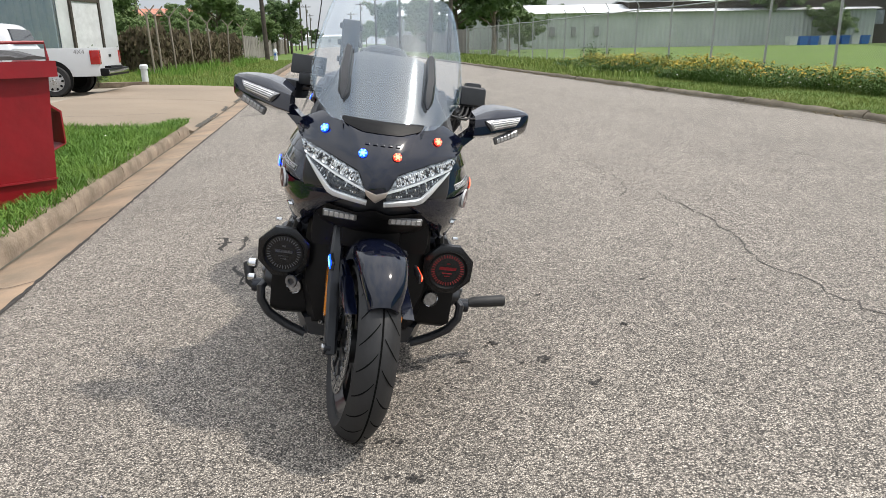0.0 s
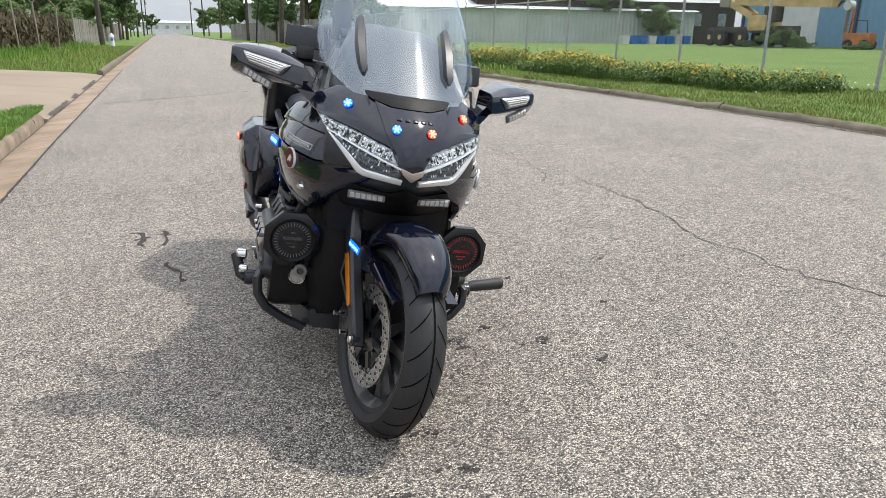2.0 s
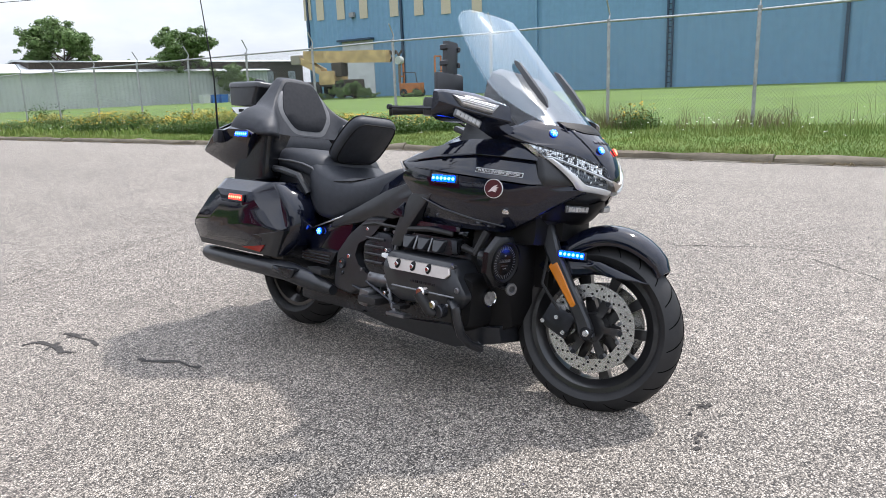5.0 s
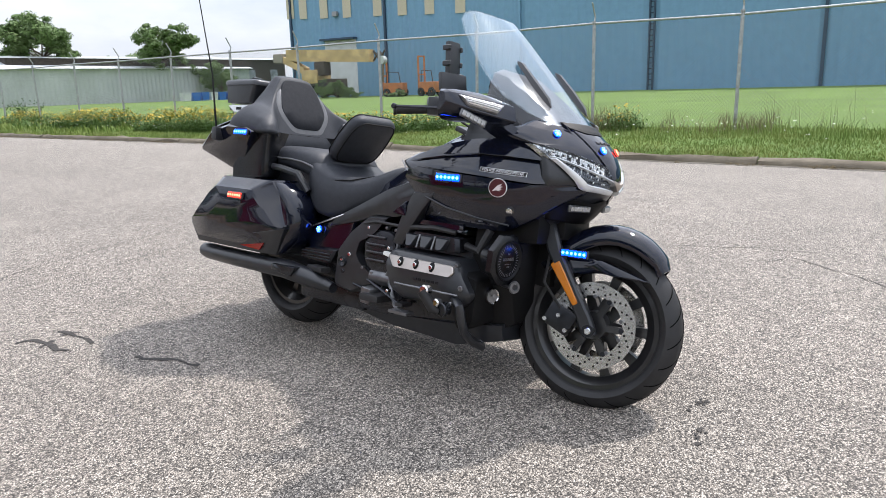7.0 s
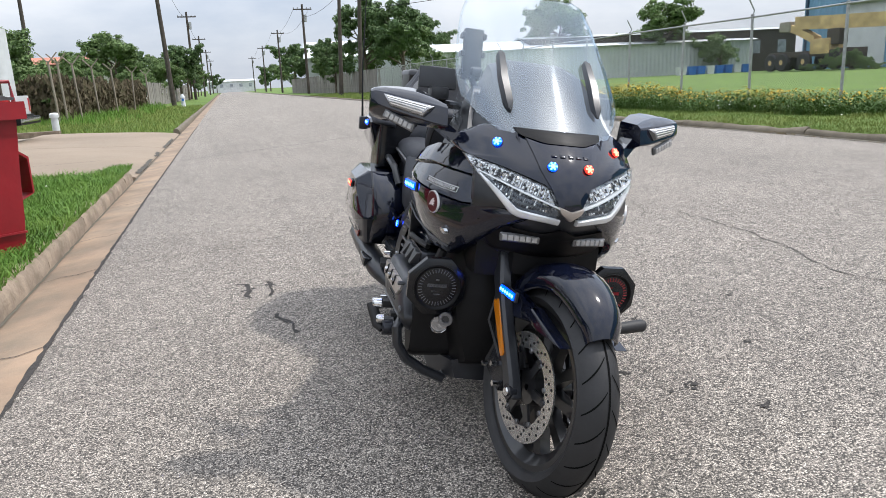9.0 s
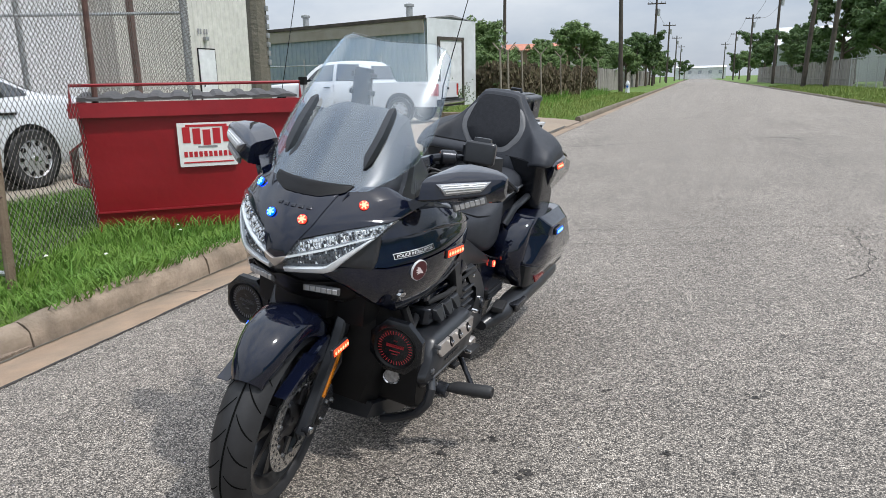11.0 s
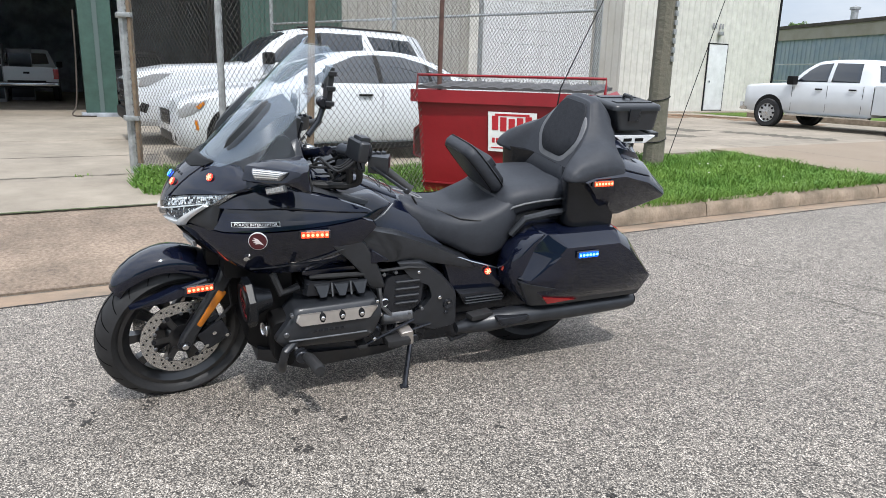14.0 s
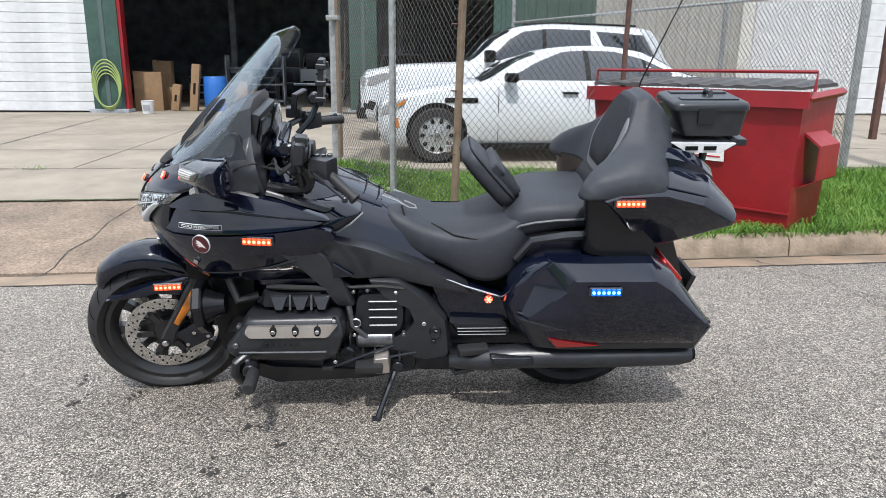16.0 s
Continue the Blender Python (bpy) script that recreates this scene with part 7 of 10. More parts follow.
def pad(name, outline, y0, rings, material, label="", sides=(1, -1), r=0.02, parent=None, smooth=40, place=None):
    """A solid pad pushed out sideways from y0; outline in (x, z), rings as pillow()."""
    made = None
    for s in sides:
        pl = (lambda v: place(Vector((v.x, s * v.y, v.z)))) if place else (lambda v: Vector((v.x, s * v.y, v.z)))
        made = part(name, pillow(dense(rounded(outline, r), 0.04), [(1.0, y0)] + rings, place=pl), material, parent or bike, label, smooth)
    return made


def ring_section(x, pts):
    """Symmetric closed section at x from half points (y, z), top to bottom."""
    return [Vector((x, y, z)) for y, z in pts] + [Vector((x, -y, z)) for y, z in pts[::-1]]


# -- wheels
def tyre_mesh(R, w, rim):
    prof = []
    for k in range(13):
        a = -1.0 + 2.0 * k / 12
        y = a * w / 2
        prof.append((R - (abs(a) ** 2.4) * (w * 0.36), y))
    prof += [(rim + 0.01, w * 0.44), (rim, w * 0.36), (rim, -w * 0.36), (rim + 0.01, -w * 0.44)]
    return lathe(prof, 56)


def wheel(name, centre, R, w, rim, disc_r, m, label):
    base = m @ Matrix.Translation(centre)
    ty = part(name, tyre_mesh(R, w, rim), M_RUBBER, bike, label, 50, base)
    # tread grooves: dark narrow sipes curving over the tread
    for s in (1, -1):
        gv = bmesh.new()
        for k in range(22):
            a0 = 2 * math.pi * (k + (0.5 if s < 0 else 0)) / 22
            pr = []
            for j in range(8):
                t = 0.12 + 0.78 * j / 7
                y = s * t * w / 2
                rr = R - (t ** 2.4) * (w * 0.36) + 0.0012
                a = a0 - 0.30 * t ** 0.8
                wd = 0.012 * (1 - abs(t - 0.5))
                lo = (rr * math.cos(a - wd), y, rr * math.sin(a - wd))
                hi = (rr * math.cos(a + wd), y, rr * math.sin(a + wd))
                pr.append((gv.verts.new(lo), gv.verts.new(hi)))
            for (p, q), (p2, q2) in zip(pr, pr[1:]):
                gv.faces.new((p, q, q2, p2))
        g = part("tread_groove", gv, M_GROOVE, ty, "dark curved tread grooves")
        g["kind"] = "stuff"
    cg = part("tread_groove", lathe([(R + 0.001, -0.0028), (R + 0.0014, 0.0), (R + 0.001, 0.0028), (R - 0.004, 0.0)], 64), M_GROOVE, ty, "dark centre groove")
    cg["kind"] = "stuff"
    hw = w * 0.36
    rim_o = part("rim", lathe([(rim + 0.004, -hw), (rim + 0.008, -hw * 0.6), (rim - 0.03, -hw * 0.4), (rim - 0.03, hw * 0.4), (rim + 0.008, hw * 0.6), (rim + 0.004, hw), (rim - 0.016, hw), (rim - 0.045, hw * 0.5), (rim - 0.045, -hw * 0.5), (rim - 0.016, -hw)], 48), M_RIM, ty, "black cast rim")
    for k in range(10):
        a = 2 * math.pi * k / 10
        c, s_ = math.cos(a), math.sin(a)
        secs = []
        for rr, half, th in ((0.04, 0.022, 0.02), (0.12, 0.013, 0.016), (rim - 0.035, 0.02, 0.018)):
            secs.append([Vector((c * rr - s_ * e, yy, s_ * rr + c * e)) for e, yy in ((half, th), (-half, th), (-half, -th), (half, -th))])
        part("spoke", loft(secs), M_RIM, ty, "black cast spoke")
    part("hub", lathe([(0.01, -0.06), (0.05, -0.06), (0.055, -0.03), (0.055, 0.03), (0.05, 0.06), (0.01, 0.06)], 24), M_RIM, ty)
    for s in ((1, -1) if disc_r else ()):
        y = s * (0.066)
        d = part("brake_disc", lathe([(disc_r, y - 0.0025), (disc_r, y + 0.0025), (disc_r - 0.047, y + 0.0025), (disc_r - 0.047, y - 0.0025)], 48), M_DISC, ty, "drilled steel brake disc")
        hb = bmesh.new()
        for k in range(54):
            a = 2 * math.pi * k / 54
            rr = disc_r - 0.012 - 0.012 * (k % 3)
            disc(0.0042, y + s * 0.0026, y + s * 0.0034, 8, at=(rr * math.cos(a), 0, rr * math.sin(a)), bm=hb)
        part("drill_holes", hb, M_BLACKTRIM, d)["kind"] = "stuff"
        for k in range(10):
            a = 2 * math.pi * (k + 0.5) / 10
            part("disc_rivet", disc(0.0075, y - s * 0.003, y + s * 0.006, 10, at=((disc_r - 0.05) * math.cos(a), 0, (disc_r - 0.05) * math.sin(a)), bevel=0.002), M_CAST, d)
        for k in range(6):
            a = 2 * math.pi * k / 6
            c, s2 = math.cos(a), math.sin(a)
            part("carrier_arm", loft([[Vector((c * rr - s2 * e, y + yy, s2 * rr + c * e)) for e, yy in ((0.012, 0.004), (-0.012, 0.004), (-0.012, -0.004), (0.012, -0.004))] for rr in (0.05, disc_r - 0.045)]), M_RIM, d)
            part("rivet", disc(0.009, y - 0.006, y + 0.006, 10, at=(c * (disc_r - 0.05), 0, s2 * (disc_r - 0.05))), M_DARKMETAL, d)
    return ty


wheel("front_wheel", AXLE, 0.305, 0.13, 0.232, 0.157, STEER, "front tyre with curved tread grooves")
wheel("rear_wheel", Vector((0.0, 0, 0.295)), 0.31, 0.2, 0.21, 0, Matrix.Identity(4), "wide rear tyre")

# -- fork, front fender
for s in (1, -1):
    leg = loft([[Vector((x + a, s * (y + c), z)) for a, c in ((0.028, -0.02), (0.028, 0.02), (-0.028, 0.02), (-0.028, -0.02))] for x, y, z in ((1.612, 0.098, 0.255), (1.592, 0.102, 0.31), (1.525, 0.108, 0.42), (1.455, 0.112, 0.54), (1.40, 0.11, 0.68))])
    bmesh.ops.bevel(leg, geom=leg.edges[:], offset=0.008, segments=1, affect="EDGES")
    fl = part("fork_leg", leg, M_MATTE, bike, "black fork leg", matrix=STEER)
    part("amber_reflector", pillow([(1.567, 0.364), (1.551, 0.352), (1.449, 0.487), (1.478, 0.513)], [(1.0, 0.124), (1.0, 0.1295), (0.85, 0.1315)], place=lambda v: Vector((v.x, s * v.y, v.z)), r=0.006), M_AMBER, fl, "long amber reflector")
    part("axle_nut", disc(0.013, s * 0.1, s * 0.128, 12, at=(1.612, 0, 0.272), bevel=0.003), M_CHROME, fl)
    part("axle_ring", disc(0.022, s * 0.1, s * 0.121, 16, at=(1.612, 0, 0.272)), M_DARKMETAL, fl)
    cal = box(-0.06, -0.02, -0.04, 0.05, 0.035, 0.05, 0.012)
    moved(cal, pose(1.50, s * 0.085, 0.29, 0, 25, 0))
    part("brake_caliper", cal, M_DARKMETAL, bike, "dark brake caliper", matrix=STEER)
    for k, (dx, dz) in enumerate(((0.0, 0.02), (-0.05, 0.0), (0.03, -0.03))):
        part("caliper_bolt", disc(0.008, s * 0.11, s * 0.126, 8, at=(1.50 + dx, 0, 0.29 + dz)), M_CHROME, bike, matrix=STEER)
    part("brake_hose", tube([(1.50, s * 0.1, 0.33), (1.43, s * 0.12, 0.42), (1.44, s * 0.11, 0.56)], 0.006, 6), M_RUBBER, bike, matrix=STEER)

FEN = []
for k in range(15):
    a = radians(45 + (138 - 45) * k / 14)
    R = 0.325 + 0.03 * math.sin(math.pi * min(1, k / 10.0)) - (0.012 if k == 0 else 0) - 0.02 * max(0, (k - 9) / 5)
    hw = lerp_table(((0, 0.046), (2, 0.066), (5, 0.082), (9, 0.088), (14, 0.08)), k)
    sk = lerp_table(((0, 0.02), (2, 0.035), (6, 0.05), (9, 0.06), (14, 0.05)), k)
    pts = []
    for y, d in ((-hw, -sk), (-hw * 0.97, -sk * 0.3), (-hw * 0.75, 0.004), (-hw * 0.35, 0.016), (0, 0.019), (hw * 0.35, 0.016), (hw * 0.75, 0.004), (hw * 0.97, -sk * 0.3), (hw, -sk)):
        pts.append((y, R + d))
    outer = [Vector((AXLE.x + r * math.cos(a), y, AXLE.z + r * math.sin(a))) for y, r in pts]
    inner = [Vector((AXLE.x + (r - 0.006) * math.cos(a), y * 0.95, AXLE.z + (r - 0.006) * math.sin(a))) for y, r in pts[::-1]]
    FEN.append(outer + inner)
fender = part("front_fender", loft(FEN), M_PAINT, bike, "glossy black front fender", 50, STEER)
for s in (1, -1):
    part("fender_stay", pillow([(1.70, 0.50), (1.50, 0.545), (1.42, 0.50), (1.48, 0.455), (1.60, 0.475)], [(1.0, 0.075), (1.0, 0.092), (0.85, 0.098)], place=lambda v: Vector((v.x, s * v.y, v.z)), r=0.02), M_PAINT, fender, "black fender side skirt")
    part("fender_fin", pillow([(1.80, 0.47), (1.62, 0.525), (1.56, 0.50), (1.66, 0.475)], [(1.0, 0.07), (1.0, 0.105), (0.8, 0.108)], place=lambda v: Vector((v.x, s * v.y, v.z)), r=0.01), M_PAINT, fender)


def light_bar(x, y, z, length, h, facing, on, label, core=None, tilt=0.0, m=None, cells=6):
    """A slim warning-light bar of six cells; facing: unit direction outwards, length runs across it."""
    t = Matrix.Translation((x, y, z)) @ Vector(facing).to_track_quat("Z", "Y").to_matrix().to_4x4() @ pose(0, 0, 0, 0, 0, tilt)
    if m is not None:
        t = m @ t
    o = part("warning_light", box(-length / 2 - 0.006, -h / 2 - 0.004, -0.004, length / 2 + 0.006, h / 2 + 0.004, 0.007, 0.003, seg=1), M_CAST if on == M_LEDCLEAR else M_MATTE, bike, label, matrix=t)
    for k in range(cells):
        cx = -length / 2 + (k + 0.5) * length / cells
        part("led_cell", box(cx - length / cells * 0.46, -h / 2, 0.006, cx + length / cells * 0.46, h / 2, 0.011, 0.002, seg=1), on, o)
        if core:
            part("led_core", disc(h * 0.24, 0.011, 0.0125, 8, "Z", at=(cx, 0, 0)), core, o)
    return o


def dot_light(x, y, z, facing, on, core, label, r=0.0138):
    t = Matrix.Translation((x, y, z)) @ Vector(facing).to_track_quat("Z", "Y").to_matrix().to_4x4()
    o = part("warning_light", disc(r * 1.06, -0.006, 0.003, 18, "Z"), M_MATTE, bike, label, matrix=t)
    part("led_ring", lathe([(r, 0.004), (r * 0.9, 0.008), (r * 0.5, 0.009), (r * 0.5, 0.004)], 18, axis="Z"), on, o)
    for k in range(6):
        a = k * math.pi / 3
        part("led_core", disc(r * 0.2, 0.006, 0.0096, 8, "Z", at=(r * 0.72 * math.cos(a), r * 0.72 * math.sin(a), 0)), core, o)
    part("led_hub", disc(r * 0.5, 0.003, 0.0088, 10, "Z"), core, o)
    return o


BLUE_L, RED_L = "lit blue warning light", "lit red warning light"
light_bar(1.552, -0.112, 0.545, 0.095, 0.022, (0.1, -1, 0.1), M_BLUELED, BLUE_L, M_LEDCORE, 180)
light_bar(1.53, 0.166, 0.526, 0.095, 0.022, (-0.1, 1, 0.1), M_REDSOFT, RED_L, M_LEDCORE_R)
light_bar(1.14, -0.342, 0.778, 0.1, 0.024, (0.12, -1, 0.05), M_BLUELED, BLUE_L, M_LEDCORE, 180)
light_bar(1.14, 0.342, 0.778, 0.1, 0.024, (0.12, 1, 0.05), M_REDSOFT, RED_L, M_LEDCORE_R)
for s in (1, -1):
    dot_light(nose_x(0.178, 0.957) + 0.009, s * 0.178, 0.957, (0.75, s * 0.42, 0.5), M_REDLED if s > 0 else M_BLUELED, M_LEDCORE_R if s > 0 else M_LEDCORE, RED_L if s > 0 else BLUE_L)
    dot_light(nose_x(0.052, 0.911) + 0.016, s * 0.052, 0.911, (0.85, s * 0.15, 0.5), M_REDLED if s > 0 else M_BLUELED, M_LEDCORE_R if s > 0 else M_LEDCORE, RED_L if s > 0 else BLUE_L)
    light_bar(1.548, s * 0.104, 0.704, 0.1, 0.017, (1, s * 0.25, -0.1), M_LEDCLEAR, "unlit clear warning light under the nose", None)
    dot_light(0.355, s * 0.236, 0.50, (0, s, 0.1), M_REDLED if s > 0 else M_BLUELED, M_LEDCORE_R if s > 0 else M_LEDCORE, RED_L if s > 0 else BLUE_L, 0.015)

# -- nose and fairing
on_nose("nose_backing", [(-0.23, 0.93), (0.23, 0.93), (0.235, 0.80), (0.22, 0.72), (0.17, 0.635), (-0.17, 0.635), (-0.22, 0.72), (-0.235, 0.80)], M_MATTE, -0.022)
on_nose("nose_cowl", [(-0.2, 1.005), (-0.1, 1.0), (0.1, 1.0), (0.2, 1.005), (0.29, 0.955), (0.264, 0.92), (0.155, 0.892), (0.06, 0.86), (0.03, 0.798), (0, 0.79), (-0.03, 0.798), (-0.06, 0.86), (-0.155, 0.892), (-0.264, 0.92), (-0.29, 0.955)], M_PAINT, 0.0, "glossy black nose cowl")
on_nose("nose_centre", [(-0.108, 0.984), (0.108, 0.984), (0.082, 0.90), (0.054, 0.852), (0.03, 0.802), (0, 0.793), (-0.03, 0.802), (-0.054, 0.852), (-0.082, 0.90)], M_PAINT, 0.007, "raised glossy centre panel of the nose", r=0.006)
plate = on_nose("nose_plate", [(-0.135, 1.004), (0.135, 1.004), (0.122, 0.985), (0.06, 0.97), (-0.06, 0.97), (-0.122, 0.985)], M_BLACKTRIM, 0.011, "matte black plate at the screen base")
for k in range(5):
    y = -0.05 + 0.024 * k
    on_nose("badge_bar", [(y, 0.938), (y + 0.015, 0.938), (y + 0.015, 0.945), (y, 0.945)], M_DARKMETAL, 0.0115, r=0)
for s in (1, -1):
    tube_pts = [(nose_x(0.1 + 0.02 * k, 0.995 - 0.03 * k) + 0.012, s * (0.13 - 0.012 * k), 0.99 - 0.035 * k) for k in range(4)]
    part("cowl_crease", tube(tube_pts, 0.003, 5), M_PAINT, bike)
hl_out = [(0.258, 0.918), (0.232, 0.872), (0.175, 0.824), (0.138, 0.79), (0.03, 0.776), (0.03, 0.795), (0.06, 0.857), (0.155, 0.89)]
on_nose("headlamp", hl_out, M_LENS, -0.012, "clear headlamp with chrome reflectors", both=True, r=0.004)
on_nose("lamp_floor", [(0.226, 0.868), (0.170, 0.822), (0.138, 0.792), (0.032, 0.778), (0.03, 0.795), (0.126, 0.832)], M_LAMPFLOOR, -0.004, both=True, r=0.003)
LAMP_TOP, LAMP_LINE, LAMP_LOW = ((0.06, 0.853), (0.155, 0.886), (0.258, 0.914)), ((0.012, 0.803), (0.126, 0.842), (0.229, 0.882), (0.26, 0.893)), ((0.03, 0.786), (0.128, 0.793), (0.144, 0.8), (0.185, 0.838), (0.228, 0.874))
for s in (1, -1):
    lr = random.Random(8)
    sets = {"bright": bmesh.new(), "clear": bmesh.new(), "dark": bmesh.new()}
    for y0, y1, n, top, low, odds in ((0.062, 0.246, 30, LAMP_TOP, LAMP_LINE, (0.4, 0.78)), (0.05, 0.195, 22, LAMP_LINE, LAMP_LOW, (0.2, 0.42))):
        for k in range(n):
            for row in range(3):
                y = y0 + (y1 - y0) * (k + 0.5 * (row % 2)) / n
                ys, zs = [p[0] for p in top], [p[1] for p in top]
                a = float(np.interp(y, ys, zs)) - 0.003
                b_ = float(np.interp(y, [p[0] for p in low], [p[1] for p in low])) + 0.003
                hgt = (a - b_) / 3
                if hgt < 0.003:
                    continue
                z = b_ + hgt * (row + 0.5)
                q = lr.random()
                key = "bright" if q < odds[0] else "clear" if q < odds[1] else "dark"
                c = box(-0.003, -0.0024, -hgt * 0.46, 0.003, 0.0024, hgt * 0.46, 0.0009, seg=1)
                merge(sets[key], moved(c, pose(nose_x(y, z) + 0.001, s * y, z, s * lr.uniform(0, 40), lr.uniform(-45, 15), lr.uniform(-35, 35))))
    for key, m_, lab in (("bright", M_CHROME, "chrome headlamp crystals"), ("clear", M_DRL, "white headlamp crystals"), ("dark", M_DARKMETAL, "dark headlamp cells")):
        part("lamp_crystals", sets[key], m_, bike, lab)
    for k in range(6):
        y = 0.225 - 0.03 * k
        z = float(np.interp(y, [p[0] for p in LAMP_TOP], [p[1] for p in LAMP_TOP])) - 0.02
        part("lamp_reflector", lathe([(0.011, 0.004), (0.009, 0.0), (0.004, -0.004), (0.001, -0.005)], 12, axis="X"), M_CHROME, bike, matrix=pose(nose_x(y, z) + 0.001, s * y, z, 0, -20, s * 20))
on_nose("headlamp_glass", hl_out, M_CLEARCAP, 0.012, both=True, r=0.004)


def nose_strip(name, line, material, off, label):
    """A bar that runs over the nose along a line of (y, z, half width)."""
    for s in (1, -1):
        secs = []
        pts = []
        for (a0, b0) in zip(line, line[1:]):
            for k in range(6):
                pts.append(Vector(a0).lerp(Vector(b0), k / 6))
        pts.append(Vector(line[-1]))
        for i, p in enumerate(pts):
            d = pts[min(i + 1, len(pts) - 1)] - pts[max(i - 1, 0)]
            n_ = Vector((-d.y, d.x)).normalized() * p.z
            ring = []
            for sg, h in ((1, -0.015), (1, 0.0), (0.6, 0.005), (-0.6, 0.005), (-1, 0.0), (-1, -0.015)):
                y, z = p.x + n_.x * sg, p.y + n_.y * sg
                ring.append(Vector((nose_x(y, z) + off + h, s * y, z)))
            secs.append(ring)
        part(name, loft(secs), material, bike, label, 50)


nose_strip("lamp_line", ((0.229, 0.878, 0.002), (0.126, 0.838, 0.003), (0.012, 0.799, 0.003)), M_DRL, 0.012, "thin bright line through the headlamp")
nose_strip("light_blade", ((0.228, 0.872, 0.003), (0.185, 0.828, 0.007), (0.144, 0.785, 0.010), (0.128, 0.779, 0.011), (0.08, 0.774, 0.010), (0.026, 0.767, 0.009)), M_DRL, 0.012, "white curved light blade below the headlamp")
on_nose("nose_beak", [(-0.036, 0.812), (0, 0.8), (0.036, 0.812), (0.03, 0.795), (0, 0.772), (-0.03, 0.795)], M_SILVER, 0.014, "silver V-shaped beak", r=0.003)
on_nose("chin", [(-0.225, 0.745), (-0.05, 0.722), (0, 0.742), (0.05, 0.722), (0.225, 0.745), (0.16, 0.655), (0.06, 0.645), (-0.06, 0.645), (-0.16, 0.655)], M_BLACKTRIM, -0.006, "matte black chin")

on_flank("side_fairing", [(1.592, 0.775), (1.545, 0.785), (1.45, 0.776), (1.38, 0.78), (1.30, 0.788), (1.20, 0.794), (1.10, 0.801), (0.95, 0.812), (0.90, 0.795), (0.885, 0.77), (0.96, 0.70), (0.975, 0.605), (1.18, 0.602), (1.345, 0.602), (1.44, 0.655), (1.525, 0.722)], M_PAINT, 0.0, "glossy black side fairing", centre=(1.2, 0.70), r=0.006)
for s in (1, -1):
    part("fairing_band", pillow(dense(rounded([(1.56, 0.79), (1.50, 0.845), (1.42, 0.868), (1.25, 0.876), (1.08, 0.864), (0.92, 0.825), (0.95, 0.816), (1.10, 0.804), (1.30, 0.791), (1.45, 0.779)], 0.006), 0.03), FINE, place=lambda v: Vector((v.x, s * (band_y(v.x, v.z) + v.y), v.z))), M_PAINT, bike, "glossy black strip above the fairing crease", 40)
on_flank("fairing_wing", [(1.51, 0.858), (1.46, 0.905), (1.36, 0.935), (1.2, 0.925), (1.05, 0.893), (0.92, 0.842), (0.90, 0.828), (1.08, 0.852), (1.25, 0.87), (1.42, 0.865)], M_PAINT, 0.003, "glossy black upper fairing wing")
VENT = rounded([(1.255, 0.772), (1.13, 0.752), (0.985, 0.625), (1.125, 0.628)], 0.012)
on_flank("fairing_vent", VENT, M_VENT, 0.003, "dark textured fairing pocket panel", r=0, rings=[(1.0, -0.006), (1.0, 0.002), (0.95, 0.004), (0.7, 0.004), (0.4, 0.004), (0.1, 0.004)])
on_flank("inner_fairing", [(1.30, 0.94), (1.1, 0.9), (0.92, 0.84), (0.90, 0.85), (1.0, 0.886), (1.12, 0.92), (1.25, 0.965)], M_MATTE, -0.05)
on_flank("fairing_bolt", [(1.374 + 0.011 * math.cos(a), 0.678 + 0.011 * math.sin(a)) for a in np.linspace(0, 2 * math.pi, 9)[:-1]], M_CHROME, 0.012, r=0)
for s in (1, -1):
    y = flank_y(1.337, 0.757)
    nrm = Vector((0.3, s, -0.06)).normalized()
    t = Matrix.Translation((1.337, s * (y + 0.009), 0.757)) @ nrm.to_track_quat("Z", "Y").to_matrix().to_4x4()
    e = part("round_emblem", disc(0.033, -0.004, 0.003, 28, "Z"), M_DECAL, bike, "round emblem with plain wing shape", matrix=t)
    part("emblem_field", disc(0.031, 0.003, 0.0042, 28, "Z"), M_DECALRED, e)
    part("emblem_shape", pillow([(s * px, pz) for px, pz in ((0.02, -0.013), (0.004, -0.009), (-0.012, -0.012), (-0.006, -0.007), (-0.017, -0.004), (-0.008, -0.001), (-0.02, 0.005), (-0.009, 0.006), (-0.016, 0.015), (0.0, 0.009), (0.01, -0.002))[::int(s)]], [(1.0, -0.0042), (0.95, -0.0052)], place=lambda v: Vector((v.x, v.z, -v.y))), M_PINKISH, e)
    # police lettering, bent over the fairing strip
    def on_decal(u, v, lift):
        x, z = 1.34 - s * u, 0.813 + s * u * 0.06 + v * 0.85
        return Vector((x, s * (band_y(x, z) + lift), z))

    def decal_plate(hu, hv, lift):
        b = bmesh.new()
        n = 12
        top = [[b.verts.new(on_decal(-hu + 2 * hu * k / n, q * hv, lift + d)) for k in range(n + 1)] for q, d in ((-1, -0.003), (-1, 0.0), (1, 0.0), (1, -0.003))]
        for A, B in zip(top, top[1:]):
            for k in range(n):
                b.faces.new((A[k], A[k + 1], B[k + 1], B[k]))
        return b
    dcl = part("name_decal", decal_plate(0.08, 0.0092, 0.0098), M_DECAL, bike, "white-bordered black decal with police lettering")
    part("decal_field", decal_plate(0.0785, 0.0076, 0.0104), M_BLACKTRIM, dcl)
    txt = text_mesh("POLICE INTERCEPTOR", 0.0142, M_DECAL, Matrix.Identity(4), dcl)
    for v in txt.data.vertices:
        v.co = on_decal(v.co.x, v.co.y, 0.0111 + v.co.z)

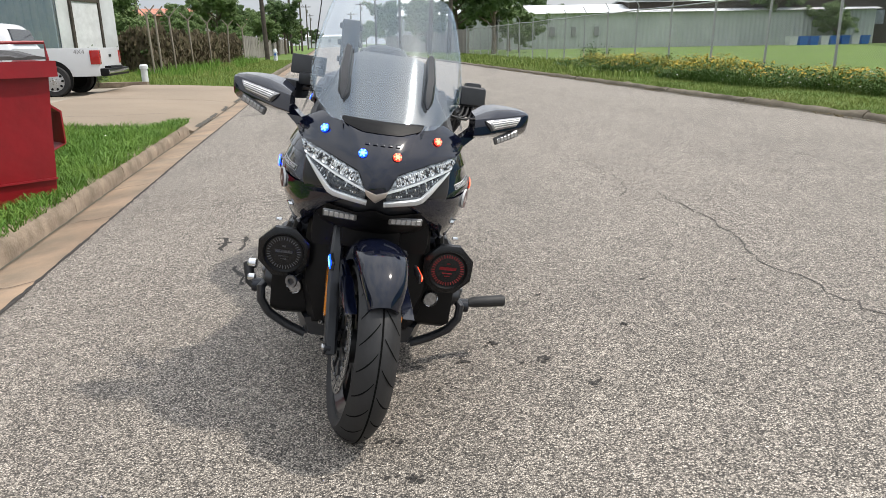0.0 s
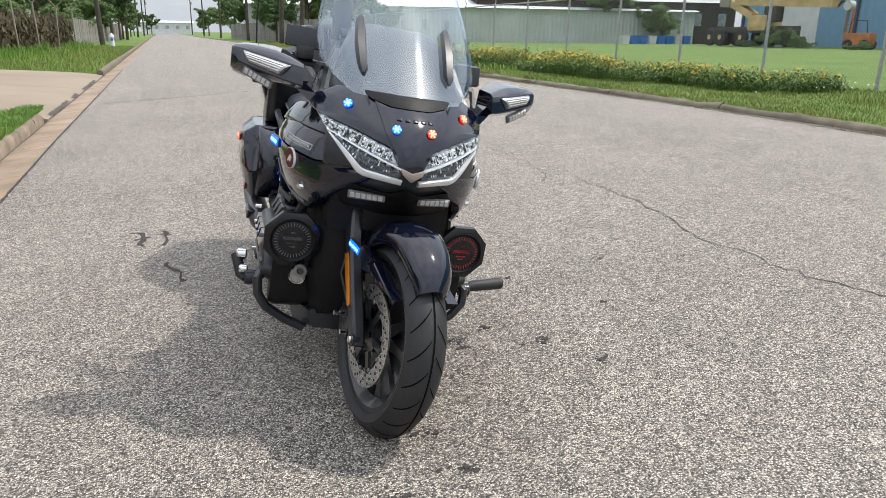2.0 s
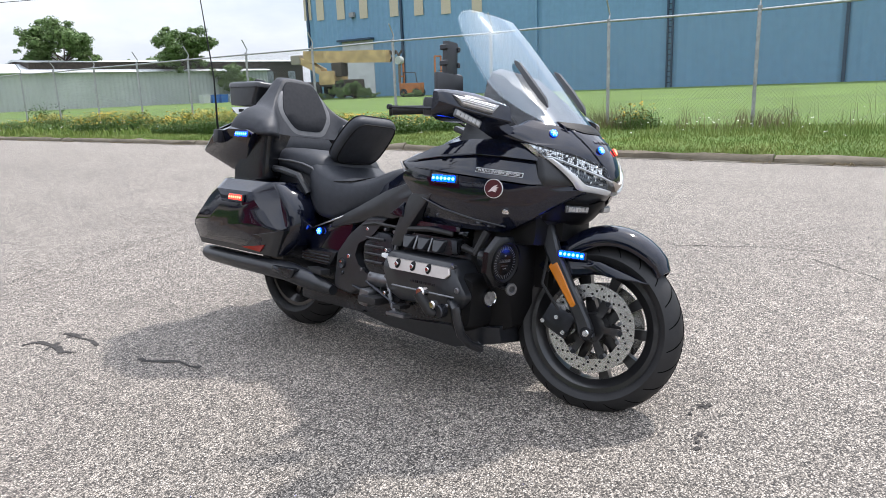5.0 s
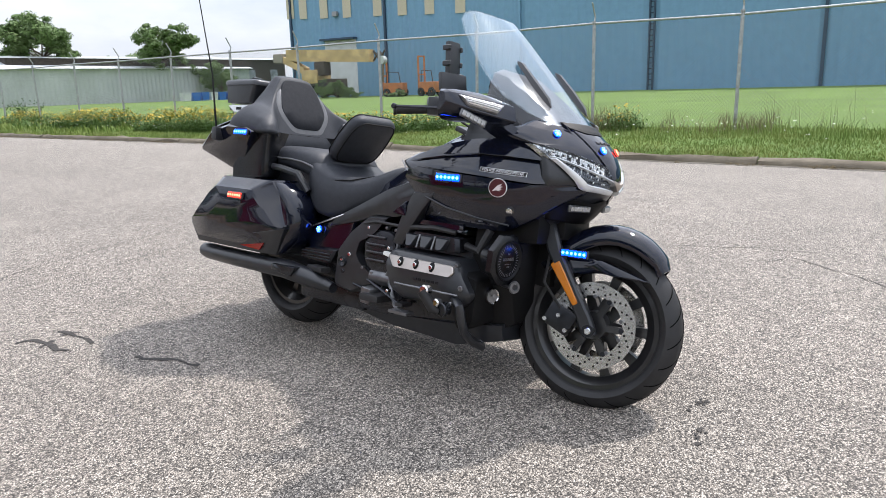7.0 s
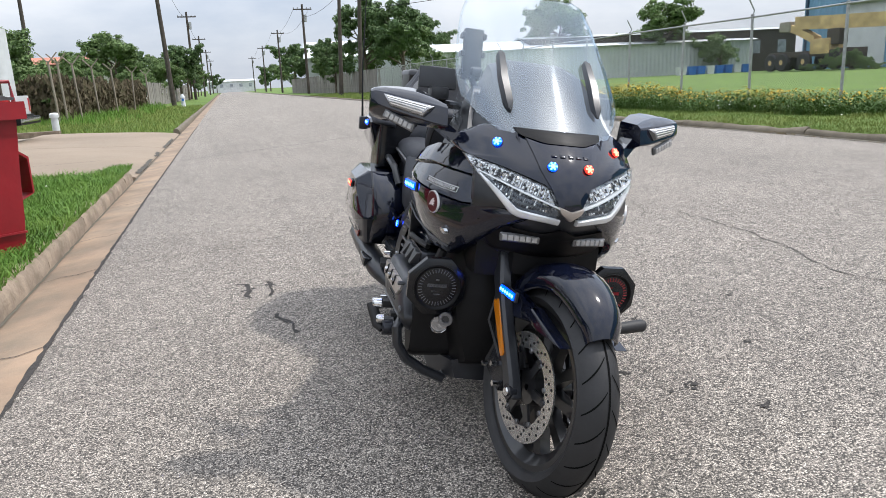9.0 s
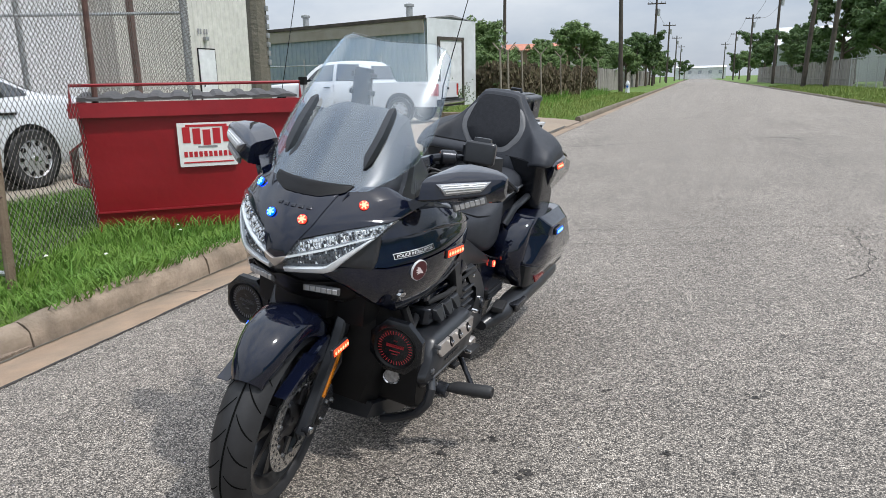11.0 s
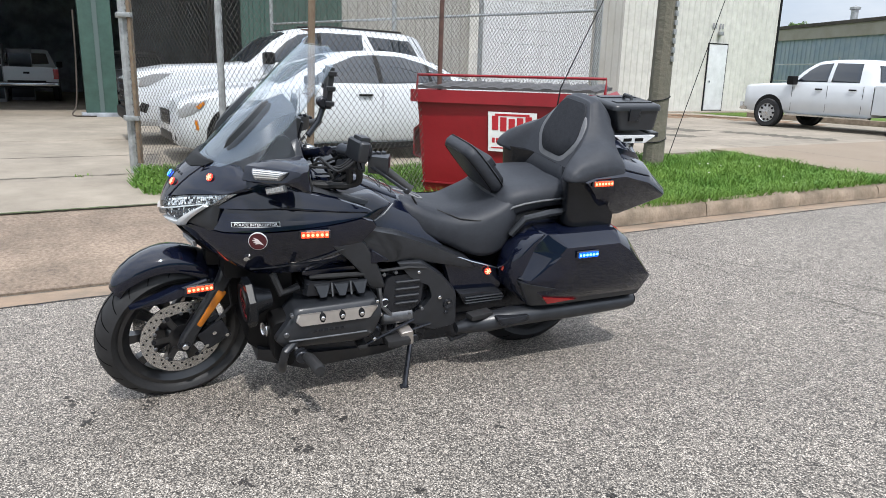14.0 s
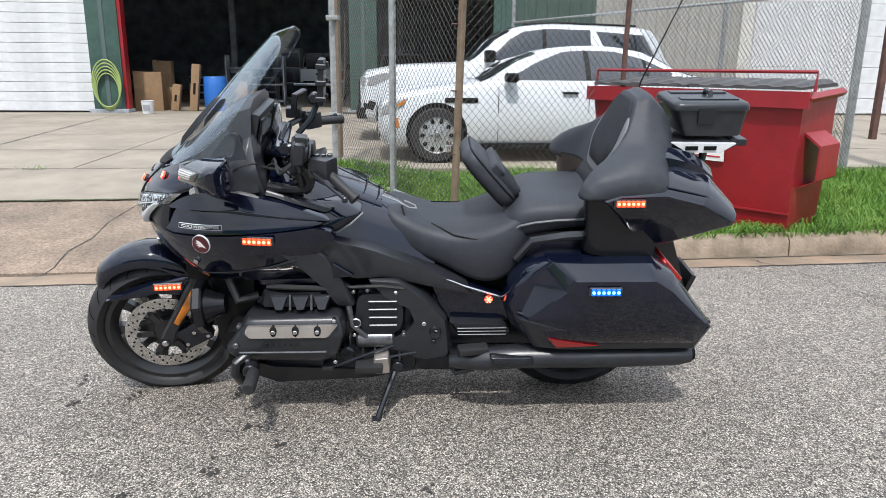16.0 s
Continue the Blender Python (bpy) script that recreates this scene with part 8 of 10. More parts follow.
# -- windscreen
ROWS_SCREEN = [(1.512, 0.982, 0.17, 0.075), (1.475, 1.02, 0.215, 0.11), (1.43, 1.065, 0.25, 0.135), (1.375, 1.125, 0.258, 0.145), (1.31, 1.195, 0.252, 0.14), (1.245, 1.263, 0.24, 0.13), (1.19, 1.32, 0.227, 0.117), (1.143, 1.365, 0.21, 0.1), (1.115, 1.39, 0.187, 0.073), (1.101, 1.403, 0.15, 0.048)]


def screen_point(row, k):
    x, z, hw, back = row
    return Vector((x - back * abs(k) ** 2, k * hw, z + 0.01 * abs(k) ** 2))


sb = bmesh.new()
NK = 17
front = [[sb.verts.new(screen_point(r, -1 + 2 * i / (NK - 1))) for i in range(NK)] for r in ROWS_SCREEN]
rear = [[sb.verts.new(screen_point(r, -1 + 2 * i / (NK - 1)) + Vector((-0.005, 0, -0.003))) for i in range(NK)] for r in ROWS_SCREEN]
for g, sgn in ((front, 1), (rear, -1)):
    for j in range(len(g) - 1):
        for i in range(NK - 1):
            sb.faces.new((g[j][i], g[j][i + 1], g[j + 1][i + 1], g[j + 1][i])).material_index = 0 if sgn > 0 else 1
for j in range(len(front) - 1):
    for i in (0, NK - 1):
        sb.faces.new((front[j][i], front[j + 1][i], rear[j + 1][i], rear[j][i]))
for i in range(NK - 1):
    for j in (0, -1):
        sb.faces.new((front[j][i], front[j][i + 1], rear[j][i + 1], rear[j][i]))
screen = part("windscreen", sb, M_SCREEN, bike, "tall clear curved windscreen", 60)
screen.data.materials.append(M_SCREENBACK)
screen.visible_shadow = True
part("screen_edge", tube([screen_point(r, -1) for r in ROWS_SCREEN] + [screen_point(ROWS_SCREEN[-1], 0)] + [screen_point(r, 1) for r in ROWS_SCREEN[::-1]], 0.0032, 5), M_CLEARCAP, screen)
for s in (1, -1):
    pts = [screen_point(ROWS_SCREEN[j], s * 0.55) + Vector((0.006, 0, 0.004)) for j in (2, 3, 4)]
    d = (pts[-1] - pts[0]).normalized()
    secs = []
    for q, w, hgt in ((pts[0] - d * 0.03, 0.004, 0.004), (pts[0], 0.017, 0.015), (pts[1], 0.018, 0.018), (pts[2], 0.015, 0.014), (pts[2] + d * 0.02, 0.004, 0.004)):
        up = Vector((0.72, 0, 0.69))
        sd = Vector((0, 1, 0))
        secs.append([q + sd * w, q + sd * w * 0.6 + up * hgt, q - sd * w * 0.6 + up * hgt, q - sd * w])
    part("screen_rib", loft(secs), M_MATTE, screen, "long black rib on the windscreen")
    # clear side deflector
    df = pillow([(1.36, 0.985), (1.28, 1.0), (1.21, 1.045), (1.2, 1.1), (1.235, 1.135), (1.29, 1.09)], [(1.0, 0.0), (1.0, 0.004)], place=lambda v: Vector((v.x, s * (0.262 + v.y - (v.z - 1.0) * 0.25), v.z)), r=0.02)
    part("side_deflector", df, M_CLEARCAP, bike, "small clear side deflector")

# -- dash and cockpit
dash = loft([ring_section(x, pts) for x, pts in (
    (1.46, [(0.05, 1.0), (0.14, 0.99), (0.18, 0.965), (0.18, 0.9)]), (1.40, [(0.06, 1.055), (0.16, 1.03), (0.21, 0.99), (0.21, 0.88)]), (1.32, [(0.07, 1.12), (0.16, 1.095), (0.225, 1.0), (0.24, 0.87)]),
    (1.23, [(0.08, 1.18), (0.15, 1.16), (0.215, 1.03), (0.25, 0.86)]), (1.165, [(0.09, 1.20), (0.145, 1.18), (0.2, 1.04), (0.25, 0.86)]))])
part("dash_hood", dash, M_MATTE, bike, "matte black instrument hood", 45)
bez = part("instrument_panel", moved(box(-0.02, -0.14, -0.075, 0.03, 0.14, 0.075, 0.015), pose(1.175, 0, 1.085, 0, -14, 0)), M_MATTE, bike, "black instrument binnacle")
part("display", moved(box(-0.026, -0.085, -0.052, -0.0205, 0.085, 0.055, 0.002, seg=1), pose(1.175, 0, 1.085, 0, -14, 0)), M_SCREENDISPLAY, bez, "dark glass display")
for s in (1, -1):
    part("bezel_rim", moved(box(-0.03, s * 0.09, -0.06, -0.02, s * 0.132, 0.062, 0.004, seg=1), pose(1.175, 0, 1.085, 0, -14, 0)), M_DARKMETAL, bez)
    part("cockpit_side", pillow(dense(rounded([(1.255, 1.045), (1.165, 1.10), (1.145, 1.01), (1.115, 0.905), (1.15, 0.885), (1.27, 0.885), (1.28, 0.95)], 0.012), 0.03), [(1.0, 0.15), (1.0, 0.232), (0.93, 0.246), (0.5, 0.25)], place=lambda v: Vector((v.x, s * (v.y - max(0, v.z - 0.98) * 0.55), v.z))), M_MATTE, bike, "matte black cockpit side panel", 40)
    part("panel_edge", tube([(1.143, s * 0.226, 1.012), (1.2, s * 0.236, 1.0), (1.262, s * 0.238, 0.972)], 0.0045, 6), M_BLACKTRIM, bike, "dark joint in the cockpit panel")

# -- mirrors
for s in (1, -1):
    MIR = ((0.305, (1.385, 0.982), (1.372, 1.034), (1.345, 1.044), (1.23, 1.05), (1.22, 0.98), (1.33, 0.968)),
           (0.345, (1.366, 0.987), (1.348, 1.04), (1.315, 1.06), (1.20, 1.074), (1.19, 0.975), (1.31, 0.972)),
           (0.385, (1.338, 0.995), (1.32, 1.046), (1.285, 1.07), (1.192, 1.082), (1.185, 0.972), (1.28, 0.976)),
           (0.43, (1.307, 1.005), (1.29, 1.053), (1.255, 1.074), (1.19, 1.081), (1.185, 0.972), (1.25, 0.98)),
           (0.47, (1.28, 1.015), (1.263, 1.059), (1.235, 1.074), (1.192, 1.078), (1.187, 0.974), (1.235, 0.985)),
           (0.50, (1.255, 1.025), (1.243, 1.062), (1.225, 1.07), (1.2, 1.071), (1.194, 0.985), (1.225, 0.995)),
           (0.512, (1.235, 1.03), (1.228, 1.058), (1.22, 1.063), (1.207, 1.064), (1.202, 1.0), (1.215, 1.005)))
    hs = loft([[Vector(p).lerp(Vector(q), k).to_3d() for p, q in zip(pts, pts[1:] + pts[:1]) for k in (0.06, 0.5, 0.94)] for _, *pts in MIR])
    hs.verts.ensure_lookup_table()
    for i, v in enumerate(hs.verts):
        v.co = Vector((v.co.x, s * MIR[min(i // 18, len(MIR) - 1)][0], v.co.y))
    mo = part("mirror", hs, M_PAINT, bike, "angular glossy black mirror housing", 24)
    part("mirror_face", pillow([(0.33, 0.99), (0.47, 0.99), (0.49, 1.03), (0.47, 1.065), (0.36, 1.065)], [(1.0, -0.006), (1.0, 0.001), (0.95, 0.002)], place=lambda v: Vector((1.189 + abs(v.x - 0.42) * 0.08 - v.y, s * v.x, v.z)), r=0.012), M_MIRROR, mo)
    LENS = [Vector((x, s * y, z)) for x, y, z in ((1.347, 0.371, 1.002), (1.286, 0.458, 1.021), (1.258, 0.476, 1.053), (1.35, 0.339, 1.032))]
    facing_ = (LENS[1] - LENS[0]).cross(LENS[3] - LENS[0]).normalized()
    facing_ *= 1 if facing_.x > 0 else -1

    def on_mirror(v):
        return LENS[0].lerp(LENS[1], v.x).lerp(LENS[3].lerp(LENS[2], v.x), v.z) + facing_ * (v.y + 0.006 + 0.008 * math.sin(max(0, min(1, v.z)) * 3.14))
    io = part("turn_indicator", pillow(dense([(0, 0), (1, 0), (1, 1), (0, 1)], 0.2), [(1.0, -0.02), (1.0, 0.0), (0.96, 0.002), (0.6, 0.002), (0.2, 0.002)], place=on_mirror), M_INDICATOR, mo, "clear turn indicator in the mirror")
    for k in range(4):
        w = 0.14 + 0.2 * k
        part("indicator_bar", pillow([(0.06, w), (0.94, w), (0.94, w + 0.09), (0.06, w + 0.09)], [(1.0, 0.0), (1.0, 0.0032), (0.8, 0.0045)], place=on_mirror), M_INDICATOR_BAR, io)
    part("mirror_arm", loft([[Vector((x, s * y, z)) + Vector((a, 0, b)) for a, b in ((0.045, -0.016), (0.035, 0.022), (-0.045, 0.022), (-0.05, -0.016))] for x, y, z in ((1.36, 0.225, 0.925), (1.325, 0.27, 0.95), (1.285, 0.315, 0.985), (1.265, 0.36, 1.0))]), M_PAINT, mo, "black mirror arm", 40)
    light_bar(1.292, s * 0.43, 0.983, 0.092, 0.018, (1, s * 0.55, 0.0), M_LEDCLEAR, "unlit clear warning light under the mirror", None, s * 20)
    part("cockpit_wing", pillow(dense(rounded([(1.375, 0.965), (1.30, 1.03), (1.235, 1.11), (1.2, 1.10), (1.165, 0.99), (1.13, 0.92), (1.3, 0.905)], 0.02), 0.03), [(1.0, 0.19), (1.0, 0.242)], place=lambda v: Vector((v.x, s * (v.y + (0.97 - v.z) * 0.3), v.z))), M_MATTE, bike, "matte black cockpit side wing", 40)

# -- handlebar, grips, devices (turned a little to the left)
BARS = {1: ((1.10, 0.06, 1.01), (1.02, 0.2, 1.05), (0.945, 0.30, 1.055), (0.905, 0.345, 1.025), (0.895, 0.352, 1.018), (0.802, 0.402, 0.943)),
        -1: ((1.12, -0.06, 1.01), (1.12, -0.18, 1.04), (1.08, -0.28, 1.045), (1.045, -0.325, 1.025), (1.035, -0.333, 1.022), (0.932, -0.434, 1.008))}
for s in (1, -1):
    P = [Vector(p) for p in BARS[s]]
    part("handlebar", tube(P[:4], 0.013, 8), M_DARKMETAL, bike)
    gd = (P[5] - P[4]).normalized()
    part("grip", tube([P[3], P[4], P[5] - gd * 0.012, P[5] - gd * 0.011, P[5]], 0.0175, 12, taper=[0.02, 0.0165, 0.0165, 0.019, 0.019]), M_RUBBER, bike, "black rubber grip")
    ang = math.degrees(math.atan2(gd.y, gd.x))
    part("switch_block", moved(box(-0.04, -0.032, -0.03, 0.035, 0.032, 0.035, 0.012), Matrix.Translation(P[3]) @ pose(0, 0, 0.005, 0, 0, ang)), M_MATTE, bike, "black handlebar switch block")
    part("lever", tube([P[3] + Vector((0.04, 0, 0.0)), P[4] + Vector((0.035, s * 0.03, 0.002)), P[5] + Vector((0.03, s * 0.03, 0.01))], 0.006, 6), M_DARKMETAL, bike)
    part("lever_tip", disc(0.01, -0.008, 0.008, 10, at=P[5] + Vector((0.03, s * 0.03, 0.01)), bevel=0.003), M_DARKMETAL, bike)
    for k in range(3):
        part("switch_button", box(-0.008, -0.008, 0, 0.008, 0.008, 0.012, 0.003, seg=1), M_DARKMETAL, bike, matrix=Matrix.Translation(P[3] + Vector((0.02 * k - 0.02, -s * 0.02, 0.035))))
    part("fluid_reservoir", moved(box(-0.03, -0.03, -0.02, 0.03, 0.03, 0.02, 0.01), Matrix.Translation(P[2] + Vector((0.02, 0, 0.03)))), M_MATTE, bike)
    dc = Vector((0.985, 0.335, 1.085)) if s > 0 else Vector((1.078, -0.282, 1.122))
    dm = Matrix.Translation(dc) @ pose(0, 0, 0, 0, -8, s * 10)
    if s > 0:
        pod = box(-0.022, -0.055, -0.04, 0.02, 0.05, 0.036, 0.017, seg=3)
        box(-0.03, -0.03, 0.02, 0.012, 0.03, 0.05, 0.012, pod)
        dv = part("control_pod", pod, M_MATTE, bike, "rounded black control pod on the handlebar", 40, dm)
        part("pod_face", disc(0.032, -0.012, 0.012, 20, "X", bevel=0.004), M_DARKMETAL, dv, matrix=pose(-0.022, 0.006, -0.004))
        part("pod_ring", lathe([(0.024, -0.012), (0.028, -0.016), (0.031, -0.012)], 20, axis="X"), M_CAST, dv, matrix=pose(-0.024, 0.006, -0.004))
        for k in range(4):
            part("pod_button", box(-0.006, -0.006, -0.004, 0.006, 0.006, 0.006, 0.002, seg=1), M_CAST if k % 2 else M_DARKMETAL, dv, matrix=pose(-0.03, -0.036 + 0.004 * k, 0.028 - 0.02 * k))
        for k in range(3):
            part("pod_cable", tube(bend([(0.0, -0.03 + 0.02 * k, -0.03), (0.03 + 0.01 * k, -0.05 + 0.01 * k, -0.075 - 0.008 * k), (0.07, -0.11 - 0.02 * k, -0.10 + 0.012 * k), (0.12 - 0.02 * k, -0.2 + 0.02 * k, -0.12)]), 0.005, 7), M_RUBBER, dv)
    else:
        dv = part("bar_screen", box(-0.011, -0.062, -0.034, 0.011, 0.062, 0.034, 0.008), M_MATTE, bike, "black rectangular device on the handlebar", matrix=dm)
        part("device_glass", box(-0.0135, -0.055, -0.028, -0.0112, 0.055, 0.028), M_SCREENDISPLAY, dv)
    part("device_stem", tube([(0.0, 0, -0.03), (-0.015, s * 0.01, -0.07)], 0.009, 6), M_DARKMETAL, dv)
phone = part("phone_mount", box(-0.012, -0.034, -0.085, 0.012, 0.034, 0.085, 0.008), M_MATTE, bike, "black upright phone clamp", matrix=pose(0.965, -0.148, 1.215, 0, -4, 0))
for z in (-0.06, 0.0, 0.06):
    for s in (1, -1):
        part("clamp_finger", box(-0.02, s * 0.03, z - 0.01, 0.018, s * 0.043, z + 0.01, 0.003, seg=1), M_MATTE, phone)
part("clamp_ball", moved(disc(0.022, -0.02, 0.02, 14, "Y", bevel=0.006), pose(0.025, 0.01, -0.06)), M_DARKMETAL, phone)
part("mount_stem", tube([(0.985, -0.145, 1.14), (1.01, -0.13, 1.08), (1.06, -0.1, 1.03)], 0.012, 8), M_DARKMETAL, bike)
for k, (x, y, z) in enumerate(((1.03, 0.1, 1.02), (1.0, 0.2, 1.03), (1.05, -0.2, 1.0), (1.02, 0.02, 1.0))):
    part("control_cable", tube([(x, y, z), (x + 0.06, y * 0.8, z - 0.04), (x + 0.02, y * 0.9, z - 0.12)], 0.006, 6), M_RUBBER, bike)
BARSPAR = [(1.065, 0.19, 1.045), (1.10, 0.11, 1.012), (1.125, 0.0, 0.998), (1.13, -0.1, 1.008), (1.122, -0.19, 1.04)]
part("bar_spar", loft([[Vector(p) + Vector((a * w, 0, b)) for a, b in ((0.034, -0.004), (0.028, 0.012), (0.0, 0.017), (-0.03, 0.011), (-0.036, -0.006), (-0.02, -0.02), (0.024, -0.018))] for p, w in zip(BARSPAR, (0.7, 1.0, 1.25, 1.0, 0.7))]), M_PAINT, bike, "glossy black handlebar bridge", 60)
part("stem_cap", lathe([(0.001, 0.012), (0.022, 0.01), (0.03, 0.0), (0.032, -0.02), (0.001, -0.02)], 20, axis="Z"), M_CHROME, bike, "chrome steering stem cap", matrix=pose(1.075, -0.02, 1.002, 0, -18, 0))
part("steering_column", tube([(1.11, 0, 0.99), (1.17, 0, 0.90)], 0.045, 14), M_BLACKTRIM, bike)
rnd = random.Random(77)
for k in range(9):
    y0 = 0.09 + 0.022 * k
    part("control_hose", tube(bend([(1.03 - 0.004 * k, y0 + 0.02, 1.03), (0.985 + rnd.uniform(-0.02, 0.02), y0 + rnd.uniform(-0.01, 0.03), 0.985), (0.99 + rnd.uniform(-0.02, 0.03), y0 * 0.9 + 0.03, 0.93 + rnd.uniform(-0.015, 0.02)), (1.06 + rnd.uniform(-0.02, 0.02), y0 * 0.85, 0.905 + rnd.uniform(-0.01, 0.025)), (1.13, y0 * 0.7, 0.92)]), rnd.choice((0.006, 0.008, 0.011, 0.013)), 7), M_RUBBER if k % 3 else M_DARKMETAL, bike, "black hose and wiring bundle below the handlebar")
part("clutch_master", moved(box(-0.03, -0.05, -0.025, 0.03, 0.05, 0.025, 0.014, seg=3), pose(0.985, 0.25, 1.0, 20, -20, 25)), M_MATTE, bike)
part("bar_clamp", moved(disc(0.026, -0.028, 0.028, 16, "Y", bevel=0.006), pose(1.0, 0.225, 1.05, 0, 0, 35)), M_DARKMETAL, bike)
part("key_panel", moved(box(-0.05, -0.085, -0.01, 0.05, 0.085, 0.012, 0.008), pose(1.0, 0, 0.958, 0, 20, 0)), M_MATTE, bike)

# -- tank shelter
shelter = loft([ring_section(x, pts) for x, pts in (
    (1.12, [(0.06, 0.975), (0.16, 0.955), (0.24, 0.89), (0.26, 0.76)]), (1.0, [(0.05, 0.948), (0.14, 0.925), (0.225, 0.865), (0.255, 0.72)]), (0.88, [(0.05, 0.885), (0.125, 0.868), (0.205, 0.815), (0.238, 0.68)]),
    (0.76, [(0.045, 0.828), (0.115, 0.812), (0.18, 0.765), (0.215, 0.63)]), (0.64, [(0.04, 0.775), (0.10, 0.762), (0.155, 0.715), (0.2, 0.59)]), (0.55, [(0.03, 0.735), (0.08, 0.725), (0.13, 0.69), (0.19, 0.57)]))])
part("tank_shelter", shelter, M_PAINT, bike, "glossy black tank shelter", 45)
part("shelter_lid", loft([ring_section(x, [(0.02, z + 0.006), (w * 0.6, z + 0.004), (w * 0.92, z - 0.004), (w, z - 0.012), (w, z - 0.03)]) for x, z, w in ((1.03, 0.96, 0.115), (0.95, 0.925, 0.118), (0.88, 0.889, 0.116), (0.81, 0.855, 0.11), (0.74, 0.822, 0.10))]), M_PAINT, bike, "glossy lid on the tank shelter", 50)
for x, z in ((0.80, 0.862), (0.752, 0.84)):
    part("lid_joint", tube([(x + 0.02, -0.112, z - 0.022), (x, -0.06, z + 0.0015), (x, 0.06, z + 0.0015), (x + 0.02, 0.112, z - 0.022)], 0.0022, 5), M_BLACKTRIM, bike, "dark joint across the tank lid")
part("loose_wire", tube([(0.74, 0.05, 0.835), (0.69, 0.075, 0.825), (0.64, 0.085, 0.80), (0.615, 0.07, 0.792), (0.62, 0.045, 0.795), (0.66, 0.04, 0.812)], 0.003, 6), M_GREYTEXT, bike, "thin grey wire at the seat nose")
part("wire_plug", tube([(0.668, 0.09, 0.81), (0.66, 0.115, 0.79), (0.652, 0.13, 0.765)], 0.0045, 6), M_BLACKTRIM, bike)
for s in (1, -1):
    part("side_shelter", pillow(dense(rounded([(0.99, 0.72), (0.93, 0.76), (0.78, 0.715), (0.6, 0.635), (0.44, 0.56), (0.40, 0.515), (0.60, 0.56), (0.72, 0.6), (0.84, 0.60), (0.9, 0.62)], 0.02), 0.04), [(1.0, 0.15), (1.0, 0.225), (0.93, 0.24), (0.5, 0.245)], place=lambda v: Vector((v.x, s * (v.y + max(0, v.x - 0.6) * 0.12), v.z))), M_MATTE, bike, "matte black side shelter", 40)
    part("knee_panel", pillow(dense(rounded([(1.09, 0.79), (1.06, 0.85), (0.985, 0.872), (0.876, 0.869), (0.80, 0.829), (0.882, 0.772), (0.962, 0.739), (1.04, 0.73)], 0.015), 0.025), [(1.0, 0.12), (1.0, 0.226), (0.96, 0.236), (0.85, 0.244), (0.5, 0.25), (0.2, 0.251)], place=lambda v: Vector((v.x, s * (v.y - max(0, v.z - 0.79) * 0.5 + max(0, v.x - 0.85) * 0.08), v.z))), M_PAINT, bike, "glossy knee panel", 45)
    part("knee_line", tube([(0.798, s * 0.214, 0.83), (0.84, s * 0.236, 0.797), (0.882, s * 0.237, 0.77), (0.962, s * 0.24, 0.736), (1.04, s * 0.244, 0.727)], 0.003, 5), M_GREYTEXT, bike, "thin pale edge of the knee panel")
    part("side_strut", pillow(dense(rounded([(0.835, 0.50), (0.895, 0.50), (0.94, 0.575), (1.0, 0.645), (1.10, 0.745), (1.02, 0.765), (0.93, 0.705), (0.87, 0.60)], 0.012), 0.04), [(1.0, 0.2), (1.0, 0.28), (0.92, 0.288), (0.6, 0.29)], place=lambda v: Vector((v.x, s * (v.y + max(0, v.x - 0.9) * 0.21), v.z))), M_MATTE, bike, "matte black leg shield", 40)
    part("shelter_inset", pillow(dense(rounded([(0.905, 0.675), (0.905, 0.615), (0.83, 0.622)], 0.006), 0.03), [(1.0, 0.24), (1.0, 0.292), (0.9, 0.294)], place=lambda v: Vector((v.x, s * v.y, v.z))), M_PAINT, bike, "small glossy triangular inset")

# -- seats
def cushion(rows, edge):
    """A padded seat: rows of (x, top, half width, bottom), eased along x, with soft shoulders."""
    fine = []
    for i in range(len(rows) - 1):
        p = [rows[max(0, i - 1)], rows[i], rows[i + 1], rows[min(len(rows) - 1, i + 2)]]
        for k in range(4):
            t = k / 4
            fine.append([0.5 * (2 * b + (c - a) * t + (2 * a - 5 * b + 4 * c - d) * t * t + (3 * b - a - 3 * c + d) * t ** 3) for a, b, c, d in zip(*p)])
    fine.append(rows[-1])
    secs = []
    for x, zt, hw, zb in fine:
        h = zt - zb
        pts = [(0.012, zt - edge * 0.15), (hw * 0.3, zt - edge * 0.05), (hw * 0.55, zt), (hw * 0.75, zt - edge * 0.12), (hw * 0.9, zt - edge * 0.5), (hw * 0.975, zt - edge * 1.1), (hw, zt - h * 0.55), (hw * 0.99, zb + 0.02), (hw * 0.95, zb), (hw * 0.8, zb - 0.01)]
        secs.append(ring_section(x, pts))
    return loft(secs)


NOSE_EDGE = [(0.70, 0.16, 0.69), (0.722, 0.15, 0.735), (0.735, 0.132, 0.775), (0.738, 0.1, 0.797), (0.742, 0.05, 0.806), (0.744, 0.0, 0.808)]
so = part("rider_seat", cushion([(0.738, 0.795, 0.085, 0.71), (0.715, 0.806, 0.132, 0.69), (0.66, 0.79, 0.16, 0.665), (0.59, 0.762, 0.176, 0.64), (0.52, 0.745, 0.188, 0.615), (0.45, 0.742, 0.205, 0.58), (0.38, 0.758, 0.222, 0.562), (0.30, 0.79, 0.224, 0.575), (0.245, 0.825, 0.213, 0.635), (0.21, 0.845, 0.19, 0.72)], 0.035), M_SEAT, bike, "black vinyl rider seat", 60)
